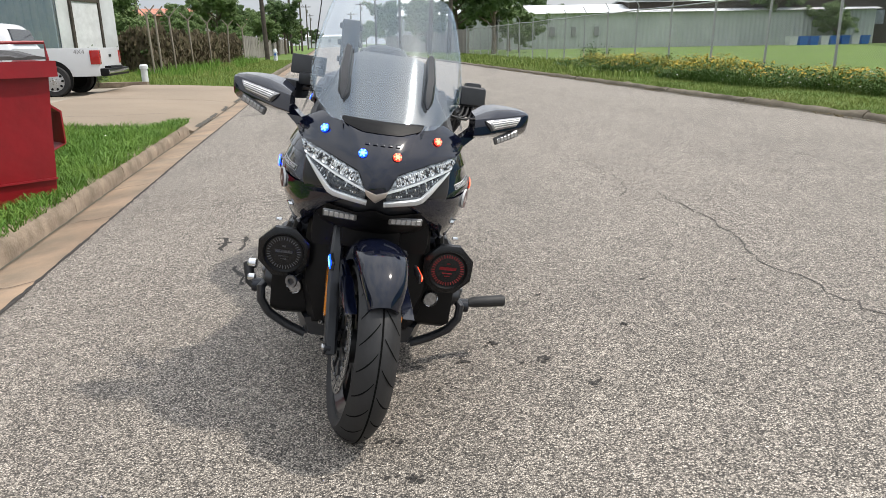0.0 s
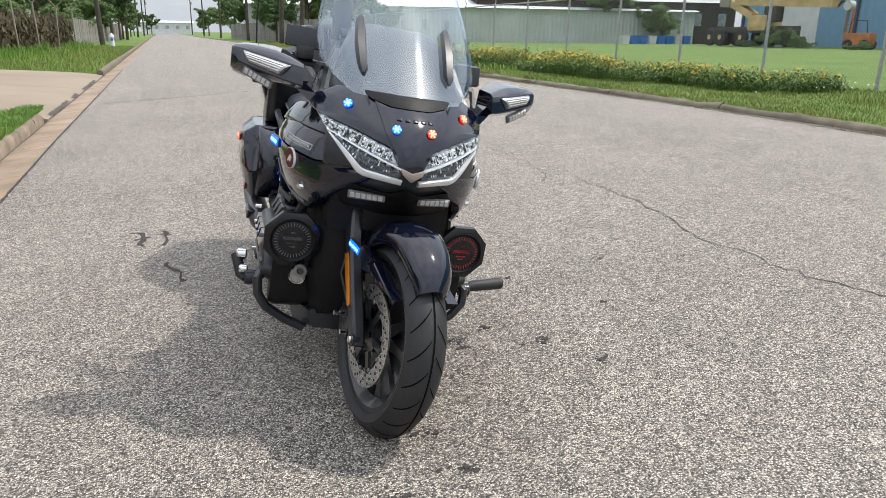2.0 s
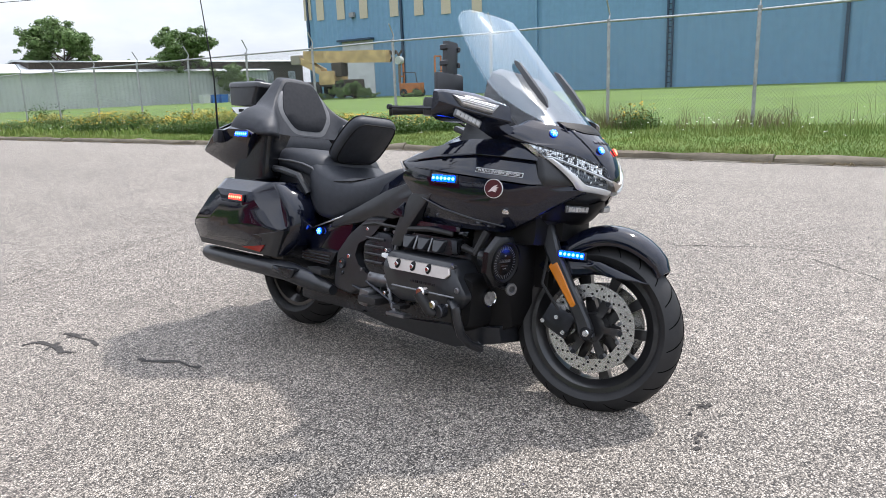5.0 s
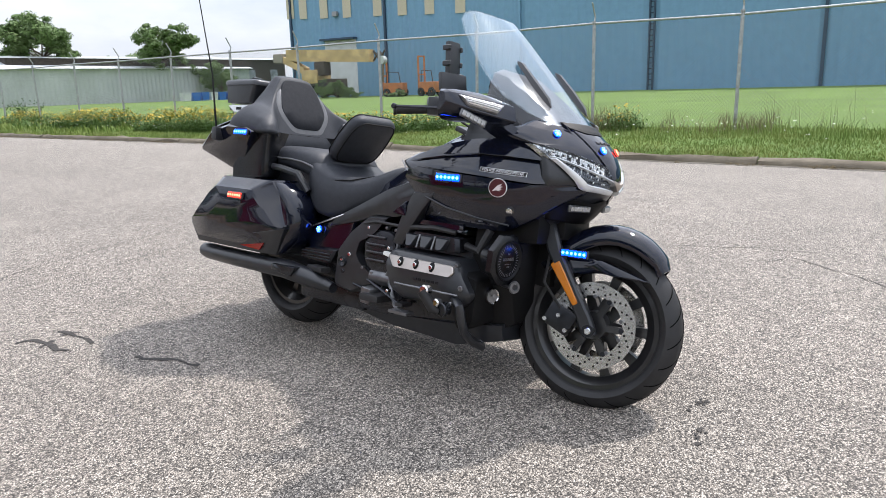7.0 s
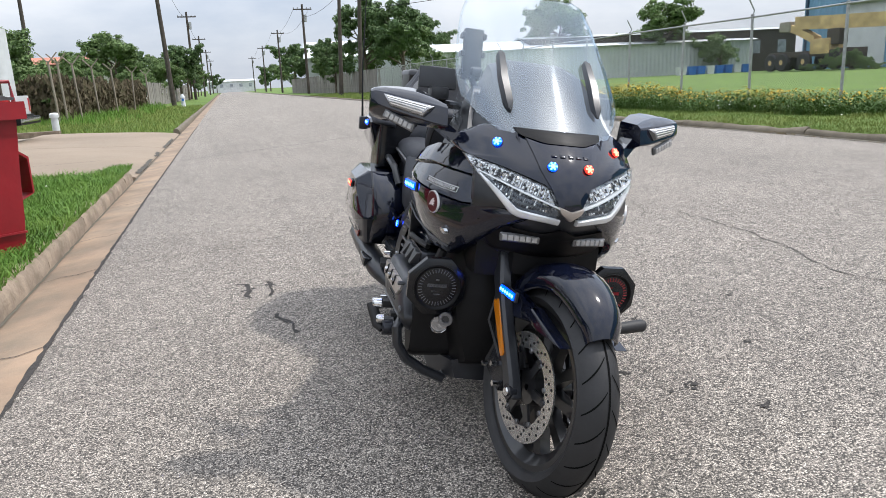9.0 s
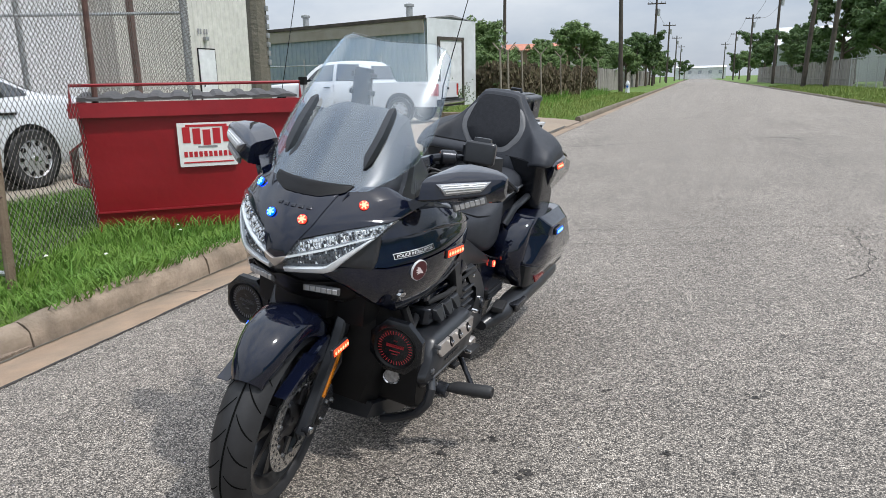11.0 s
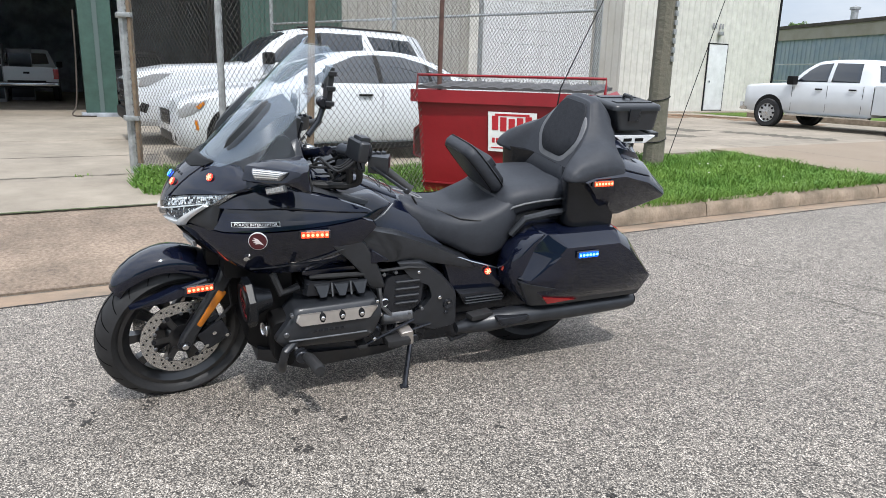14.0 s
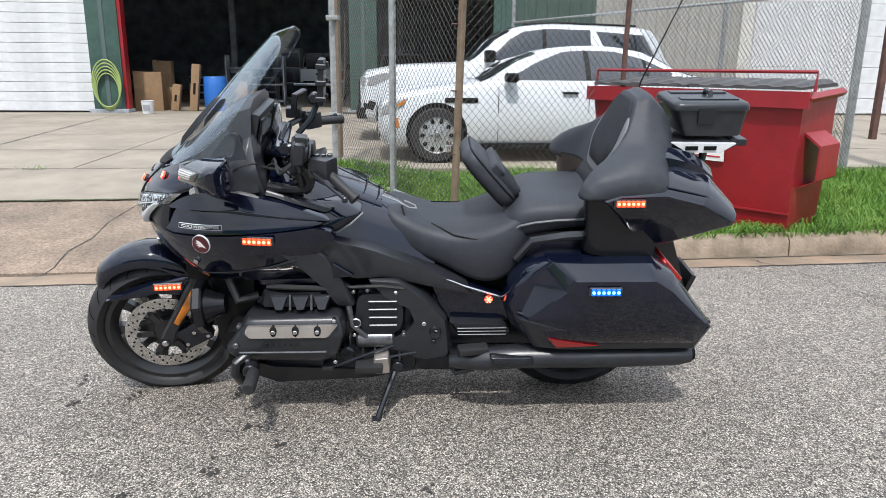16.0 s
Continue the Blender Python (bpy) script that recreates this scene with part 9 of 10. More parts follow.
po = part("pillion_seat", cushion([(0.295, 0.80, 0.18, 0.72), (0.26, 0.835, 0.205, 0.725), (0.19, 0.857, 0.218, 0.745), (0.1, 0.862, 0.223, 0.765), (0.0, 0.862, 0.216, 0.77), (-0.06, 0.865, 0.2, 0.78), (-0.09, 0.87, 0.18, 0.79)], 0.03), M_SEAT, bike, "black vinyl pillion seat", 60)
part("nose_welt", tube(NOSE_EDGE + [(x, -y, z) for x, y, z in NOSE_EDGE[-2::-1]], 0.006, 7), M_BLACKTRIM, so, "dark rolled edge of the seat nose")
part("seat_welt", tube([(0.262 - 0.09 * (y / 0.2) ** 2, y, 0.838 + 0.012 * (y / 0.2) ** 2 - 0.9 * max(0, abs(y) - 0.14) ** 1.3) for y in np.linspace(-0.195, 0.195, 17)], 0.0028, 5), M_BLACKTRIM, so, "dark stitched welt between the seats")
for s in (1, -1):
    part("seat_piping", tube([(0.285, s * 0.2, 0.745), (0.25, s * 0.214, 0.775), (0.20, s * 0.222, 0.79), (0.12, s * 0.2265, 0.80), (0.03, s * 0.2225, 0.802), (-0.05, s * 0.208, 0.802)], 0.005, 6), M_PIPING, po, "grey piping along the seat edge")
    part("grab_rail", tube([(0.26, s * 0.235, 0.66), (0.21, s * 0.255, 0.735), (0.1, s * 0.262, 0.755), (-0.02, s * 0.255, 0.76), (-0.07, s * 0.235, 0.74)], 0.016, 8), M_MATTE, bike, "black grab rail")
# folded rider backrest
PAD = dense(rounded([(-0.14, -0.12), (0.14, -0.12), (0.15, 0.02), (0.13, 0.14), (-0.13, 0.14), (-0.15, 0.02)], 0.075, 6), 0.02)
BR = pose(0.345, 0, 0.905, 0, 41, 0) @ pose(0, 0, 0, 0, 0, -90)
br = part("rider_backrest", pillow(PAD, [(0.5, -0.034), (0.85, -0.031), (0.95, -0.024), (0.995, -0.01), (1.0, 0.004), (0.985, 0.015), (0.93, 0.026), (0.85, 0.03), (0.5, 0.036), (0.2, 0.037)]), M_SEAT, bike, "black padded rider backrest tilted forward", 60, BR)
for k, y in ((0.9, 0.029), (0.97, -0.021)):
    part("pad_welt", tube([(p.x * k, y, p.y * k + 0.0006) for p in PAD], 0.0032, 5, closed=True), M_BLACKTRIM, br, "dark stitched welt")
part("backrest_pocket", pillow(dense(rounded([(-0.11, -0.11), (0.11, -0.11), (0.12, 0.03), (-0.12, 0.03)], 0.03), 0.03), [(1.0, -0.02), (1.0, -0.04), (0.9, -0.05), (0.5, -0.054)]), M_SEATCLOTH, br, "cloth pocket on the back of the pad", 60)
part("pocket_flap", pillow(dense(rounded([(-0.118, -0.01), (0.118, -0.01), (0.122, 0.045), (-0.122, 0.045)], 0.014), 0.03), [(1.0, -0.03), (1.0, -0.054), (0.92, -0.059)]), M_SEAT, br)
part("backrest_hinge", box(-0.04, -0.05, -0.17, 0.04, -0.01, -0.09, 0.01), M_MATTE, br)
# passenger backrest: one padded shell that wraps round to the arm rests
SHELL = {0.0: ((-0.03, 0.83), (-0.065, 1), (-0.142, 1.18), (-0.165, 1.2), (-0.215, 1.202), (-0.29, 1.08), (-0.28, 0.84)),
         0.085: ((-0.03, 0.83), (-0.064, 1), (-0.14, 1.174), (-0.163, 1.194), (-0.213, 1.196), (-0.29, 1.08), (-0.28, 0.84)),
         0.115: ((-0.03, 0.83), (-0.062, 0.995), (-0.13, 1.143), (-0.155, 1.165), (-0.205, 1.17), (-0.28, 1.06), (-0.275, 0.84)),
         0.16: ((-0.025, 0.83), (-0.05, 0.97), (-0.102, 1.082), (-0.13, 1.103), (-0.195, 1.112), (-0.27, 1.04), (-0.27, 0.84)),
         0.205: ((-0.015, 0.86), (-0.02, 0.95), (-0.05, 1.03), (-0.085, 1.052), (-0.18, 1.065), (-0.25, 1.01), (-0.25, 0.86)),
         0.255: ((0.028, 0.898), (0.05, 0.932), (0.02, 0.99), (-0.03, 1.02), (-0.15, 1.048), (-0.23, 1), (-0.22, 0.9)),
         0.295: ((0.045, 0.904), (0.064, 0.938), (0.036, 0.973), (-0.01, 0.998), (-0.14, 1.03), (-0.22, 0.985), (-0.21, 0.922)),
         0.325: ((0.042, 0.907), (0.056, 0.936), (0.03, 0.96), (-0.01, 0.98), (-0.14, 1), (-0.21, 0.97), (-0.2, 0.922)),
         0.34: ((0.022, 0.911), (0.034, 0.928), (0.015, 0.94), (-0.02, 0.955), (-0.13, 0.972), (-0.19, 0.955), (-0.18, 0.926))}


def ring_curve(pts, n=4):
    """A closed smooth line through 2D points."""
    out, m = [], len(pts)
    for i in range(m):
        a, b, c, d = (Vector(pts[(i + j) % m]) for j in (-1, 0, 1, 2))
        for k in range(n):
            t = k / n
            out.append(b * 0.5 * (2 - 5 * t * t + 3 * t ** 3) + a * 0.5 * (-t + 2 * t * t - t ** 3) + c * 0.5 * (t + 4 * t * t - 3 * t ** 3) + d * 0.5 * (-t * t + t ** 3))
    return out


def eased(rows, n=4):
    """Rings between rings, eased along the row."""
    out = []
    for i in range(len(rows) - 1):
        p = [rows[max(0, i - 1)], rows[i], rows[i + 1], rows[min(len(rows) - 1, i + 2)]]
        for k in range(n):
            t = k / n
            out.append([0.5 * (2 * b + (c - a) * t + (2 * a - 5 * b + 4 * c - d) * t * t + (3 * b - a - 3 * c + d) * t ** 3) for a, b, c, d in zip(*p)])
    out.append(rows[-1])
    return out


ys_ = sorted(SHELL)
half = [[Vector((q.x, y, q.y)) for q in ring_curve(SHELL[y])] for y in ys_]
secs = eased([[Vector((p.x, -p.y, p.z)) for p in r] for r in half[:0:-1]] + half)
tip = [Vector((-0.06, 0.344, 0.93)) + (p - Vector((-0.06, 0.34, 0.93))) * 0.6 for p in half[-1]]
secs = [[Vector((p.x, -p.y, p.z)) for p in tip]] + secs + [tip]
pbo = part("passenger_backrest", loft(secs), M_SEAT, bike, "tall padded passenger backrest wrapping into arm rests", 70)
for s in (1, -1):
    part("arm_seam", tube([(-0.14, s * 0.3385, 0.962), (-0.05, s * 0.3395, 0.951), (0.0, s * 0.3385, 0.938), (0.03, s * 0.334, 0.93)], 0.0022, 5), M_BLACKTRIM, pbo, "dark stitched seam")
PB = pose(-0.098, 0, 1.045, 0, -23, 0) @ pose(0, 0, 0, 0, 0, 90)
SHIELD = [(-0.082, -0.112), (0.082, -0.112), (0.142, -0.025), (0.118, 0.085), (0.085, 0.147), (-0.085, 0.147), (-0.118, 0.085), (-0.142, -0.025)]
BAND = [(-0.10, -0.146), (0.10, -0.146), (0.176, -0.03), (0.147, 0.06), (0.115, 0.1), (-0.115, 0.1), (-0.147, 0.06), (-0.176, -0.03)]
part("backrest_band", pillow(dense(rounded(BAND, 0.03), 0.02), [(1.0, 0.03), (1.0, -0.008), (0.985, -0.0135), (0.9, -0.017), (0.3, -0.017)], place=lambda v: Vector((v.x, v.y + 0.07 * max(0, -v.z - 0.05), v.z))), M_PIPING, pbo, "grey vinyl band round the backrest centre", 55, PB)
part("backrest_centre", pillow(dense(rounded(SHIELD, 0.035), 0.02), [(1.0, 0.03), (1.0, -0.014), (0.975, -0.02), (0.6, -0.0235), (0.3, -0.0245)], place=lambda v: Vector((v.x, v.y + 0.05 * max(0, -v.z - 0.05), v.z))), M_SEATCLOTH, pbo, "dark cloth backrest centre", 55, PB)

# -- trunk
TRUNK = ((0.0, ((-0.17, 0.99), (-0.21, 1.005), (-0.30, 1.0), (-0.40, 0.955), (-0.492, 0.862), (-0.487, 0.82), (-0.26, 0.735), (-0.17, 0.73), (-0.14, 0.85))),
         (0.22, ((-0.13, 0.985), (-0.17, 1.0), (-0.27, 0.995), (-0.395, 0.952), (-0.488, 0.86), (-0.483, 0.82), (-0.26, 0.737), (-0.15, 0.733), (-0.11, 0.85))),
         (0.312, ((-0.005, 0.92), (-0.06, 0.943), (-0.22, 0.967), (-0.36, 0.93), (-0.474, 0.845), (-0.468, 0.82), (-0.25, 0.747), (-0.135, 0.75), (-0.055, 0.855))),
         (0.343, ((-0.002, 0.914), (-0.06, 0.932), (-0.21, 0.938), (-0.345, 0.903), (-0.462, 0.828), (-0.457, 0.812), (-0.25, 0.738), (-0.145, 0.738), (-0.065, 0.85))),
         (0.352, ((-0.014, 0.909), (-0.062, 0.926), (-0.208, 0.93), (-0.338, 0.896), (-0.443, 0.828), (-0.438, 0.815), (-0.246, 0.747), (-0.15, 0.747), (-0.075, 0.85))))


side_rings = []
for y, pts in TRUNK:
    rough_ = [Vector(p) for p in pts]
    fine = []
    for i in range(len(rough_)):
        a, b = rough_[i], rough_[(i + 1) % len(rough_)]
        fine += [a.lerp(b, t) for t in (0.0, 0.07, 0.3, 0.5, 0.7, 0.93)]
    side_rings.append((y, fine))


def trunk_half(s):
    return [[Vector((p.x, s * (y - max(0.0, 0.9 - p.y) * 0.36 * (y / 0.35) ** 2), p.y)) for p in f] for y, f in side_rings]


trunk = part("trunk", loft(trunk_half(-1)[:0:-1] + trunk_half(1)), M_PAINT, bike, "glossy black top trunk with chamfered sides", 38)
part("trunk_shell", loft([[Vector((x, s_ * y, z)) for x, z in ((0.048 - d, 0.918), (0.042 - d, 0.85), (0.034 - d, 0.78), (0.044 - d, 0.722), (0.03 - d, 0.704), (-0.05, 0.696), (-0.2, 0.70), (-0.2, 0.75), (-0.12, 0.83), (-0.06, 0.92))] for s_, y, d in ((-1, 0.312, 0.045), (-1, 0.308, 0.02), (-1, 0.296, 0.004), (-1, 0.27, 0.0), (-1, 0.22, 0.02), (-1, 0.12, 0.08), (1, 0.12, 0.08), (1, 0.22, 0.02), (1, 0.27, 0.0), (1, 0.296, 0.004), (1, 0.308, 0.02), (1, 0.312, 0.045))]), M_SHELL, trunk, "satin black trunk front shell round the pillion seat", 50)
part("trunk_top", loft([ring_section(x, [(0.03, zt), (w * 0.8, zt - 0.005), (w, zt - 0.03), (w * 1.05, zt - 0.09)]) for x, zt, w in ((-0.19, 1.055, 0.22), (-0.25, 1.052, 0.225), (-0.36, 1.02, 0.20), (-0.43, 0.965, 0.16))]), M_PAINT, trunk, "glossy black raised trunk lid", 30)
for s in (1, -1):
    part("trunk_trim", tube([(-0.045, s * 0.322, 0.972), (-0.2, s * 0.33, 0.958), (-0.345, s * 0.325, 0.922), (-0.46, s * 0.305, 0.842)], 0.0035, 6), M_DARKMETAL, trunk, "thin grey trim line")
    part("tail_lamp", pillow(dense(rounded([(-0.43, 0.80), (-0.485, 0.795), (-0.47, 0.84), (-0.415, 0.85)], 0.01), 0.04), [(1.0, 0.12), (1.0, 0.28), (0.85, 0.29)], place=lambda v: Vector((v.x - 0.012 + max(0, v.y - 0.2) * 0.4, s * v.y, v.z))), M_TAIL, trunk, "red tail lamp")
light_bar(-0.09, -0.352, 0.905, 0.095, 0.022, (0, -1, 0.25), M_BLUELED, BLUE_L, M_LEDCORE, 180)
light_bar(-0.09, 0.352, 0.905, 0.095, 0.022, (0, 1, 0.25), M_REDSOFT, RED_L, M_LEDCORE_R)
# rack and box
rk = part("luggage_rack", box(-0.50, -0.13, 1.03, -0.27, 0.13, 1.05, 0.006), M_MATTE, bike, "black luggage rack with bare metal plates")
for s in (1, -1):
    part("rack_plate", pillow(dense([(-0.27, 1.055), (-0.505, 1.052), (-0.45, 1.018), (-0.33, 1.02)], 0.04), [(1.0, 0.13), (1.0, 0.145), (0.97, 0.147)], place=lambda v: Vector((v.x, s * v.y, v.z)), r=0.008), M_DRL, rk, "bare aluminium rack plate")
    for x in (-0.345, -0.41):
        part("rack_slot", moved(box(-0.022, 0, -0.007, 0.022, 0.003, 0.007), pose(x, s * 0.148, 1.036)), M_BLACKTRIM, rk)
    part("rack_leg", tube([(-0.32, s * 0.12, 0.97), (-0.3, s * 0.12, 1.03)], 0.014, 8), M_MATTE, rk)
    part("rack_strut", tube([(-0.40, s * 0.1, 0.93), (-0.41, s * 0.1, 1.03)], 0.014, 8), M_MATTE, rk)
part("rack_light", box(-0.56, -0.1, 1.03, -0.5, 0.1, 1.055, 0.008), M_MATTE, rk)
bx_ = part("rear_box", loft([[Vector((x, y, z)) for x, y in rounded([(x0, -0.135), (x0, 0.095), (x1, 0.095), (x1, -0.135)], 0.025)] for z, x0, x1 in ((1.066, -0.535, -0.33), (1.075, -0.54, -0.325), (1.15, -0.55, -0.298), (1.156, -0.55, -0.296))]), M_MATTE, bike, "black storage box on the rack")
part("box_lid", loft([[Vector((x, y, z)) for x, y in rounded([(-0.557 + d, -0.142 + d), (-0.557 + d, 0.102 - d), (-0.286 - d, 0.102 - d), (-0.286 - d, -0.142 + d)], 0.03)] for z, d in ((1.156, 0.0), (1.172, 0.001), (1.18, 0.006), (1.185, 0.018))]), M_MATTE, bx_, "black box lid", 50)
for y in (-0.08, 0.04):
    part("lid_ridge", box(-0.525, y - 0.02, 1.182, -0.32, y + 0.02, 1.19, 0.004), M_MATTE, bx_)
part("lid_handle", tube([(-0.44, -0.05, 1.185), (-0.44, -0.045, 1.203), (-0.44, 0.005, 1.203), (-0.44, 0.01, 1.185)], 0.008, 6), M_MATTE, bx_, "black strap handle")
part("box_latch", box(-0.43, 0.097, 1.11, -0.37, 0.106, 1.165, 0.004), M_DARKMETAL, bx_)
part("antenna", tube([(-0.275, -0.362, 0.91), (-0.30, -0.38, 1.17), (-0.545, -0.37, 1.78)], 0.003, 5, taper=[0.006, 0.0035, 0.002]), M_BLACKTRIM, bike, "thin whip antenna")
part("antenna_base", box(-0.295, -0.378, 0.86, -0.255, -0.335, 0.925, 0.012), M_MATTE, bike)

# -- saddlebags, exhausts, tail
BAG = [(0.215, 0.64), (0.165, 0.70), (-0.195, 0.70), (-0.265, 0.655), (-0.41, 0.475), (-0.405, 0.43), (-0.37, 0.372), (0.20, 0.372), (0.275, 0.50)]
BAG_MID = [(0.20, 0.64), (0.15, 0.697), (-0.19, 0.697), (-0.262, 0.65), (-0.41, 0.475), (-0.405, 0.43), (-0.37, 0.372), (0.20, 0.372), (0.268, 0.50)]
BAG_FACE = [(0.115, 0.61), (0.085, 0.655), (-0.195, 0.655), (-0.25, 0.62), (-0.402, 0.472), (-0.398, 0.436), (-0.37, 0.39), (0.20, 0.39), (0.235, 0.49)]
for s in (1, -1):
    def bag_ring(outline, y, tuck=0.22):
        fine = []
        for i in range(len(outline)):
            a, b = Vector(outline[i]), Vector(outline[(i + 1) % len(outline)])
            fine += [a.lerp(b, t) for t in (0.0, 0.08, 0.35, 0.65, 0.92)]
        return [Vector((p.x, s * (y - max(0, 0.5 - p.y) * tuck - max(0, p.x - 0.1) * 0.22), p.y)) for p in fine]
    bag = part("saddlebag", loft([bag_ring(BAG, 0.17), bag_ring(BAG, 0.33), bag_ring(BAG_MID, 0.366), bag_ring(BAG_FACE, 0.402), bag_ring([(-0.09 + (x + 0.09) * 0.96, 0.53 + (z - 0.53) * 0.95) for x, z in BAG_FACE], 0.409), bag_ring([(-0.09 + (x + 0.09) * 0.5, 0.53 + (z - 0.53) * 0.5) for x, z in BAG_FACE], 0.415)]), M_PAINT, bike, "glossy black hard saddlebag with chamfered edges", 38)
    part("bag_seam", tube([(0.262, s * 0.345, 0.503), (0.1, s * 0.394, 0.468), (-0.15, s * 0.39, 0.427), (-0.28, s * 0.39, 0.445), (-0.412, s * 0.372, 0.473)], 0.006, 6), M_DARKMETAL, bag, "dark grey seam line")
    part("bag_lower", pillow(dense([(0.268, 0.494), (0.1, 0.459), (-0.15, 0.418), (-0.28, 0.436), (-0.41, 0.464), (-0.375, 0.368), (0.2, 0.368)], 0.04), [(1.0, 0.3), (1.0, 0.40), (0.96, 0.41), (0.85, 0.411)], place=lambda v: Vector((v.x, s * (v.y - max(0, 0.5 - v.z) * 0.25 - max(0, v.x - 0.1) * 0.2), v.z))), M_MATTE, bag, "matte black lower bag edge")
    part("bag_reflector", pillow([(0.155, 0.418), (-0.025, 0.388), (0.125, 0.382)], [(1.0, 0.38), (1.0, 0.386), (0.9, 0.388)], place=lambda v: Vector((v.x, s * v.y, v.z))), M_REDREFL, bag, "red side reflector")
    part("bag_front", loft([[Vector((x0 + d * math.cos(a) * 0.9, s * (0.26 + 0.085 * math.sin(a)), z)) for a in np.linspace(-1.57, 1.57, 9)] + [Vector((0.16, s * 0.345, z)), Vector((0.16, s * 0.175, z))] for x0, d, z in ((0.20, 0.02, 0.375), (0.235, 0.06, 0.44), (0.25, 0.068, 0.52), (0.235, 0.06, 0.60), (0.205, 0.045, 0.655), (0.175, 0.025, 0.686), (0.165, 0.005, 0.694))]), M_PAINT, bag, "rounded glossy bag front", 50)
    part("bag_tail_lamp", pillow(dense(rounded([(-0.262, 0.672), (-0.335, 0.592), (-0.31, 0.565), (-0.23, 0.645)], 0.012), 0.03), [(1.0, 0.15), (1.0, 0.27), (0.85, 0.28)], place=lambda v: Vector((v.x, s * v.y, v.z))), M_TAIL, bag, "red bag tail lamp")
    ex = loft([[Vector((x, s * (y0 + w * math.cos(a)), z + h * math.sin(a))) for a in np.linspace(0, 2 * math.pi, 13)[:-1]] for x, z, h, w, y0 in ((0.50, 0.26, 0.022, 0.025, 0.27), (0.44, 0.278, 0.034, 0.035, 0.295), (0.37, 0.295, 0.042, 0.045, 0.315), (0.25, 0.31, 0.044, 0.05, 0.32), (-0.1, 0.312, 0.042, 0.05, 0.325), (-0.33, 0.315, 0.04, 0.048, 0.325), (-0.375, 0.318, 0.034, 0.04, 0.325))])
    exo = part("exhaust", ex, M_MATTE, bike, "long matte black exhaust silencer", 50)
    part("exhaust_shield", pillow(dense(rounded([(0.36, 0.335), (0.2, 0.335), (0.2, 0.305), (0.33, 0.29)], 0.012), 0.03), [(1.0, 0.34), (1.0, 0.372), (0.85, 0.376)], place=lambda v: Vector((v.x, s * v.y, v.z))), M_DARKMETAL, exo)
    part("exhaust_tip", disc(0.026, 0, 0.02, 18, "X"), M_BLACKTRIM, exo, matrix=pose(-0.39, s * 0.325, 0.318))
    part("pillion_peg", moved(box(-0.06, -0.012, -0.012, 0.05, 0.04, 0.012, 0.008), pose(0.42, s * 0.3, 0.335, 0, 0, s * 8)), M_RUBBER, bike, "black pillion foot board")
    sc = part("side_cover", pillow(dense(rounded([(0.585, 0.605), (0.30, 0.50), (0.265, 0.415), (0.30, 0.38), (0.48, 0.385), (0.53, 0.45)], 0.015), 0.03), [(1.0, 0.12), (1.0, 0.215), (0.93, 0.228), (0.5, 0.23)], place=lambda v: Vector((v.x, s * v.y, v.z))), M_PAINT, bike, "black side cover with bright trim line", 40)
    part("trim_line", tube([(0.585, s * 0.232, 0.612), (0.44, s * 0.242, 0.556), (0.30, s * 0.24, 0.508)], 0.004, 6), M_CHROME, sc, "thin chrome line")
    part("louvre", pillow(dense(rounded([(0.50, 0.425), (0.30, 0.415), (0.265, 0.385), (0.29, 0.365), (0.46, 0.36)], 0.008), 0.03), [(1.0, 0.2), (1.0, 0.262), (0.9, 0.272)], place=lambda v: Vector((v.x, s * v.y, v.z))), M_DARKMETAL, sc)
    for k in range(3):
        part("louvre_slat", box(0.29, s * 0.27, 0.374 + 0.013 * k, 0.47, s * 0.281, 0.379 + 0.013 * k, 0.002, seg=1), M_MATTE, sc)
part("rear_fender", loft([[Vector((x, y, z)) for y, z in ((-0.13, z0), (0.13, z0), (0.12, z1), (-0.12, z1))] for x, z0, z1 in ((0.2, 0.56, 0.72), (-0.1, 0.60, 0.74), (-0.33, 0.56, 0.7), (-0.42, 0.40, 0.44))]), M_MATTE, bike, "black rear fender")
part("number_plate_holder", moved(box(-0.01, -0.09, -0.06, 0.01, 0.09, 0.06, 0.004), pose(-0.43, 0, 0.46, 0, -20, 0)), M_MATTE, bike)
part("subframe", box(-0.25, -0.2, 0.66, 0.28, 0.2, 0.75, 0.02), M_MATTE, bike)
light_bar(-0.02, 0.418, 0.617, 0.1, 0.024, (0, 1, 0.12), M_BLUESOFT, BLUE_L, M_LEDCORE)
light_bar(-0.02, -0.418, 0.617, 0.1, 0.024, (0, -1, 0.12), M_REDLED, RED_L, M_LEDCORE_R)

# -- fittings on the right of the engine
part("frame_label", pillow(dense(rounded([(0.853, 0.452), (0.85, 0.436), (0.79, 0.447), (0.793, 0.463)], 0.006), 0.03), [(1.0, 0.255), (1.0, 0.284), (0.9, 0.2845)], place=lambda v: Vector((v.x, -v.y, v.z))), M_SIGNWHITE, bike, "small white label plate on the frame")
part("peg_joint", disc(0.02, -0.405, -0.44, 14, at=(1.14, 0, 0.372), bevel=0.005), M_CHROME, bike, "chrome joint of the folded peg")
part("peg_joint", disc(0.015, -0.40, -0.43, 14, at=(1.19, 0, 0.335), bevel=0.005), M_CHROME, bike, "chrome joint of the folded peg")
part("brake_pedal", tube(bend([(0.80, -0.25, 0.35), (0.85, -0.29, 0.322), (0.885, -0.31, 0.285), (0.91, -0.32, 0.258), (0.97, -0.33, 0.247)]), 0.008, 7), M_CAST, bike, "bare metal brake pedal")
part("brake_pad", box(0.905, -0.36, 0.24, 1.0, -0.31, 0.253, 0.005), M_CAST, bike, "ribbed metal brake pad")
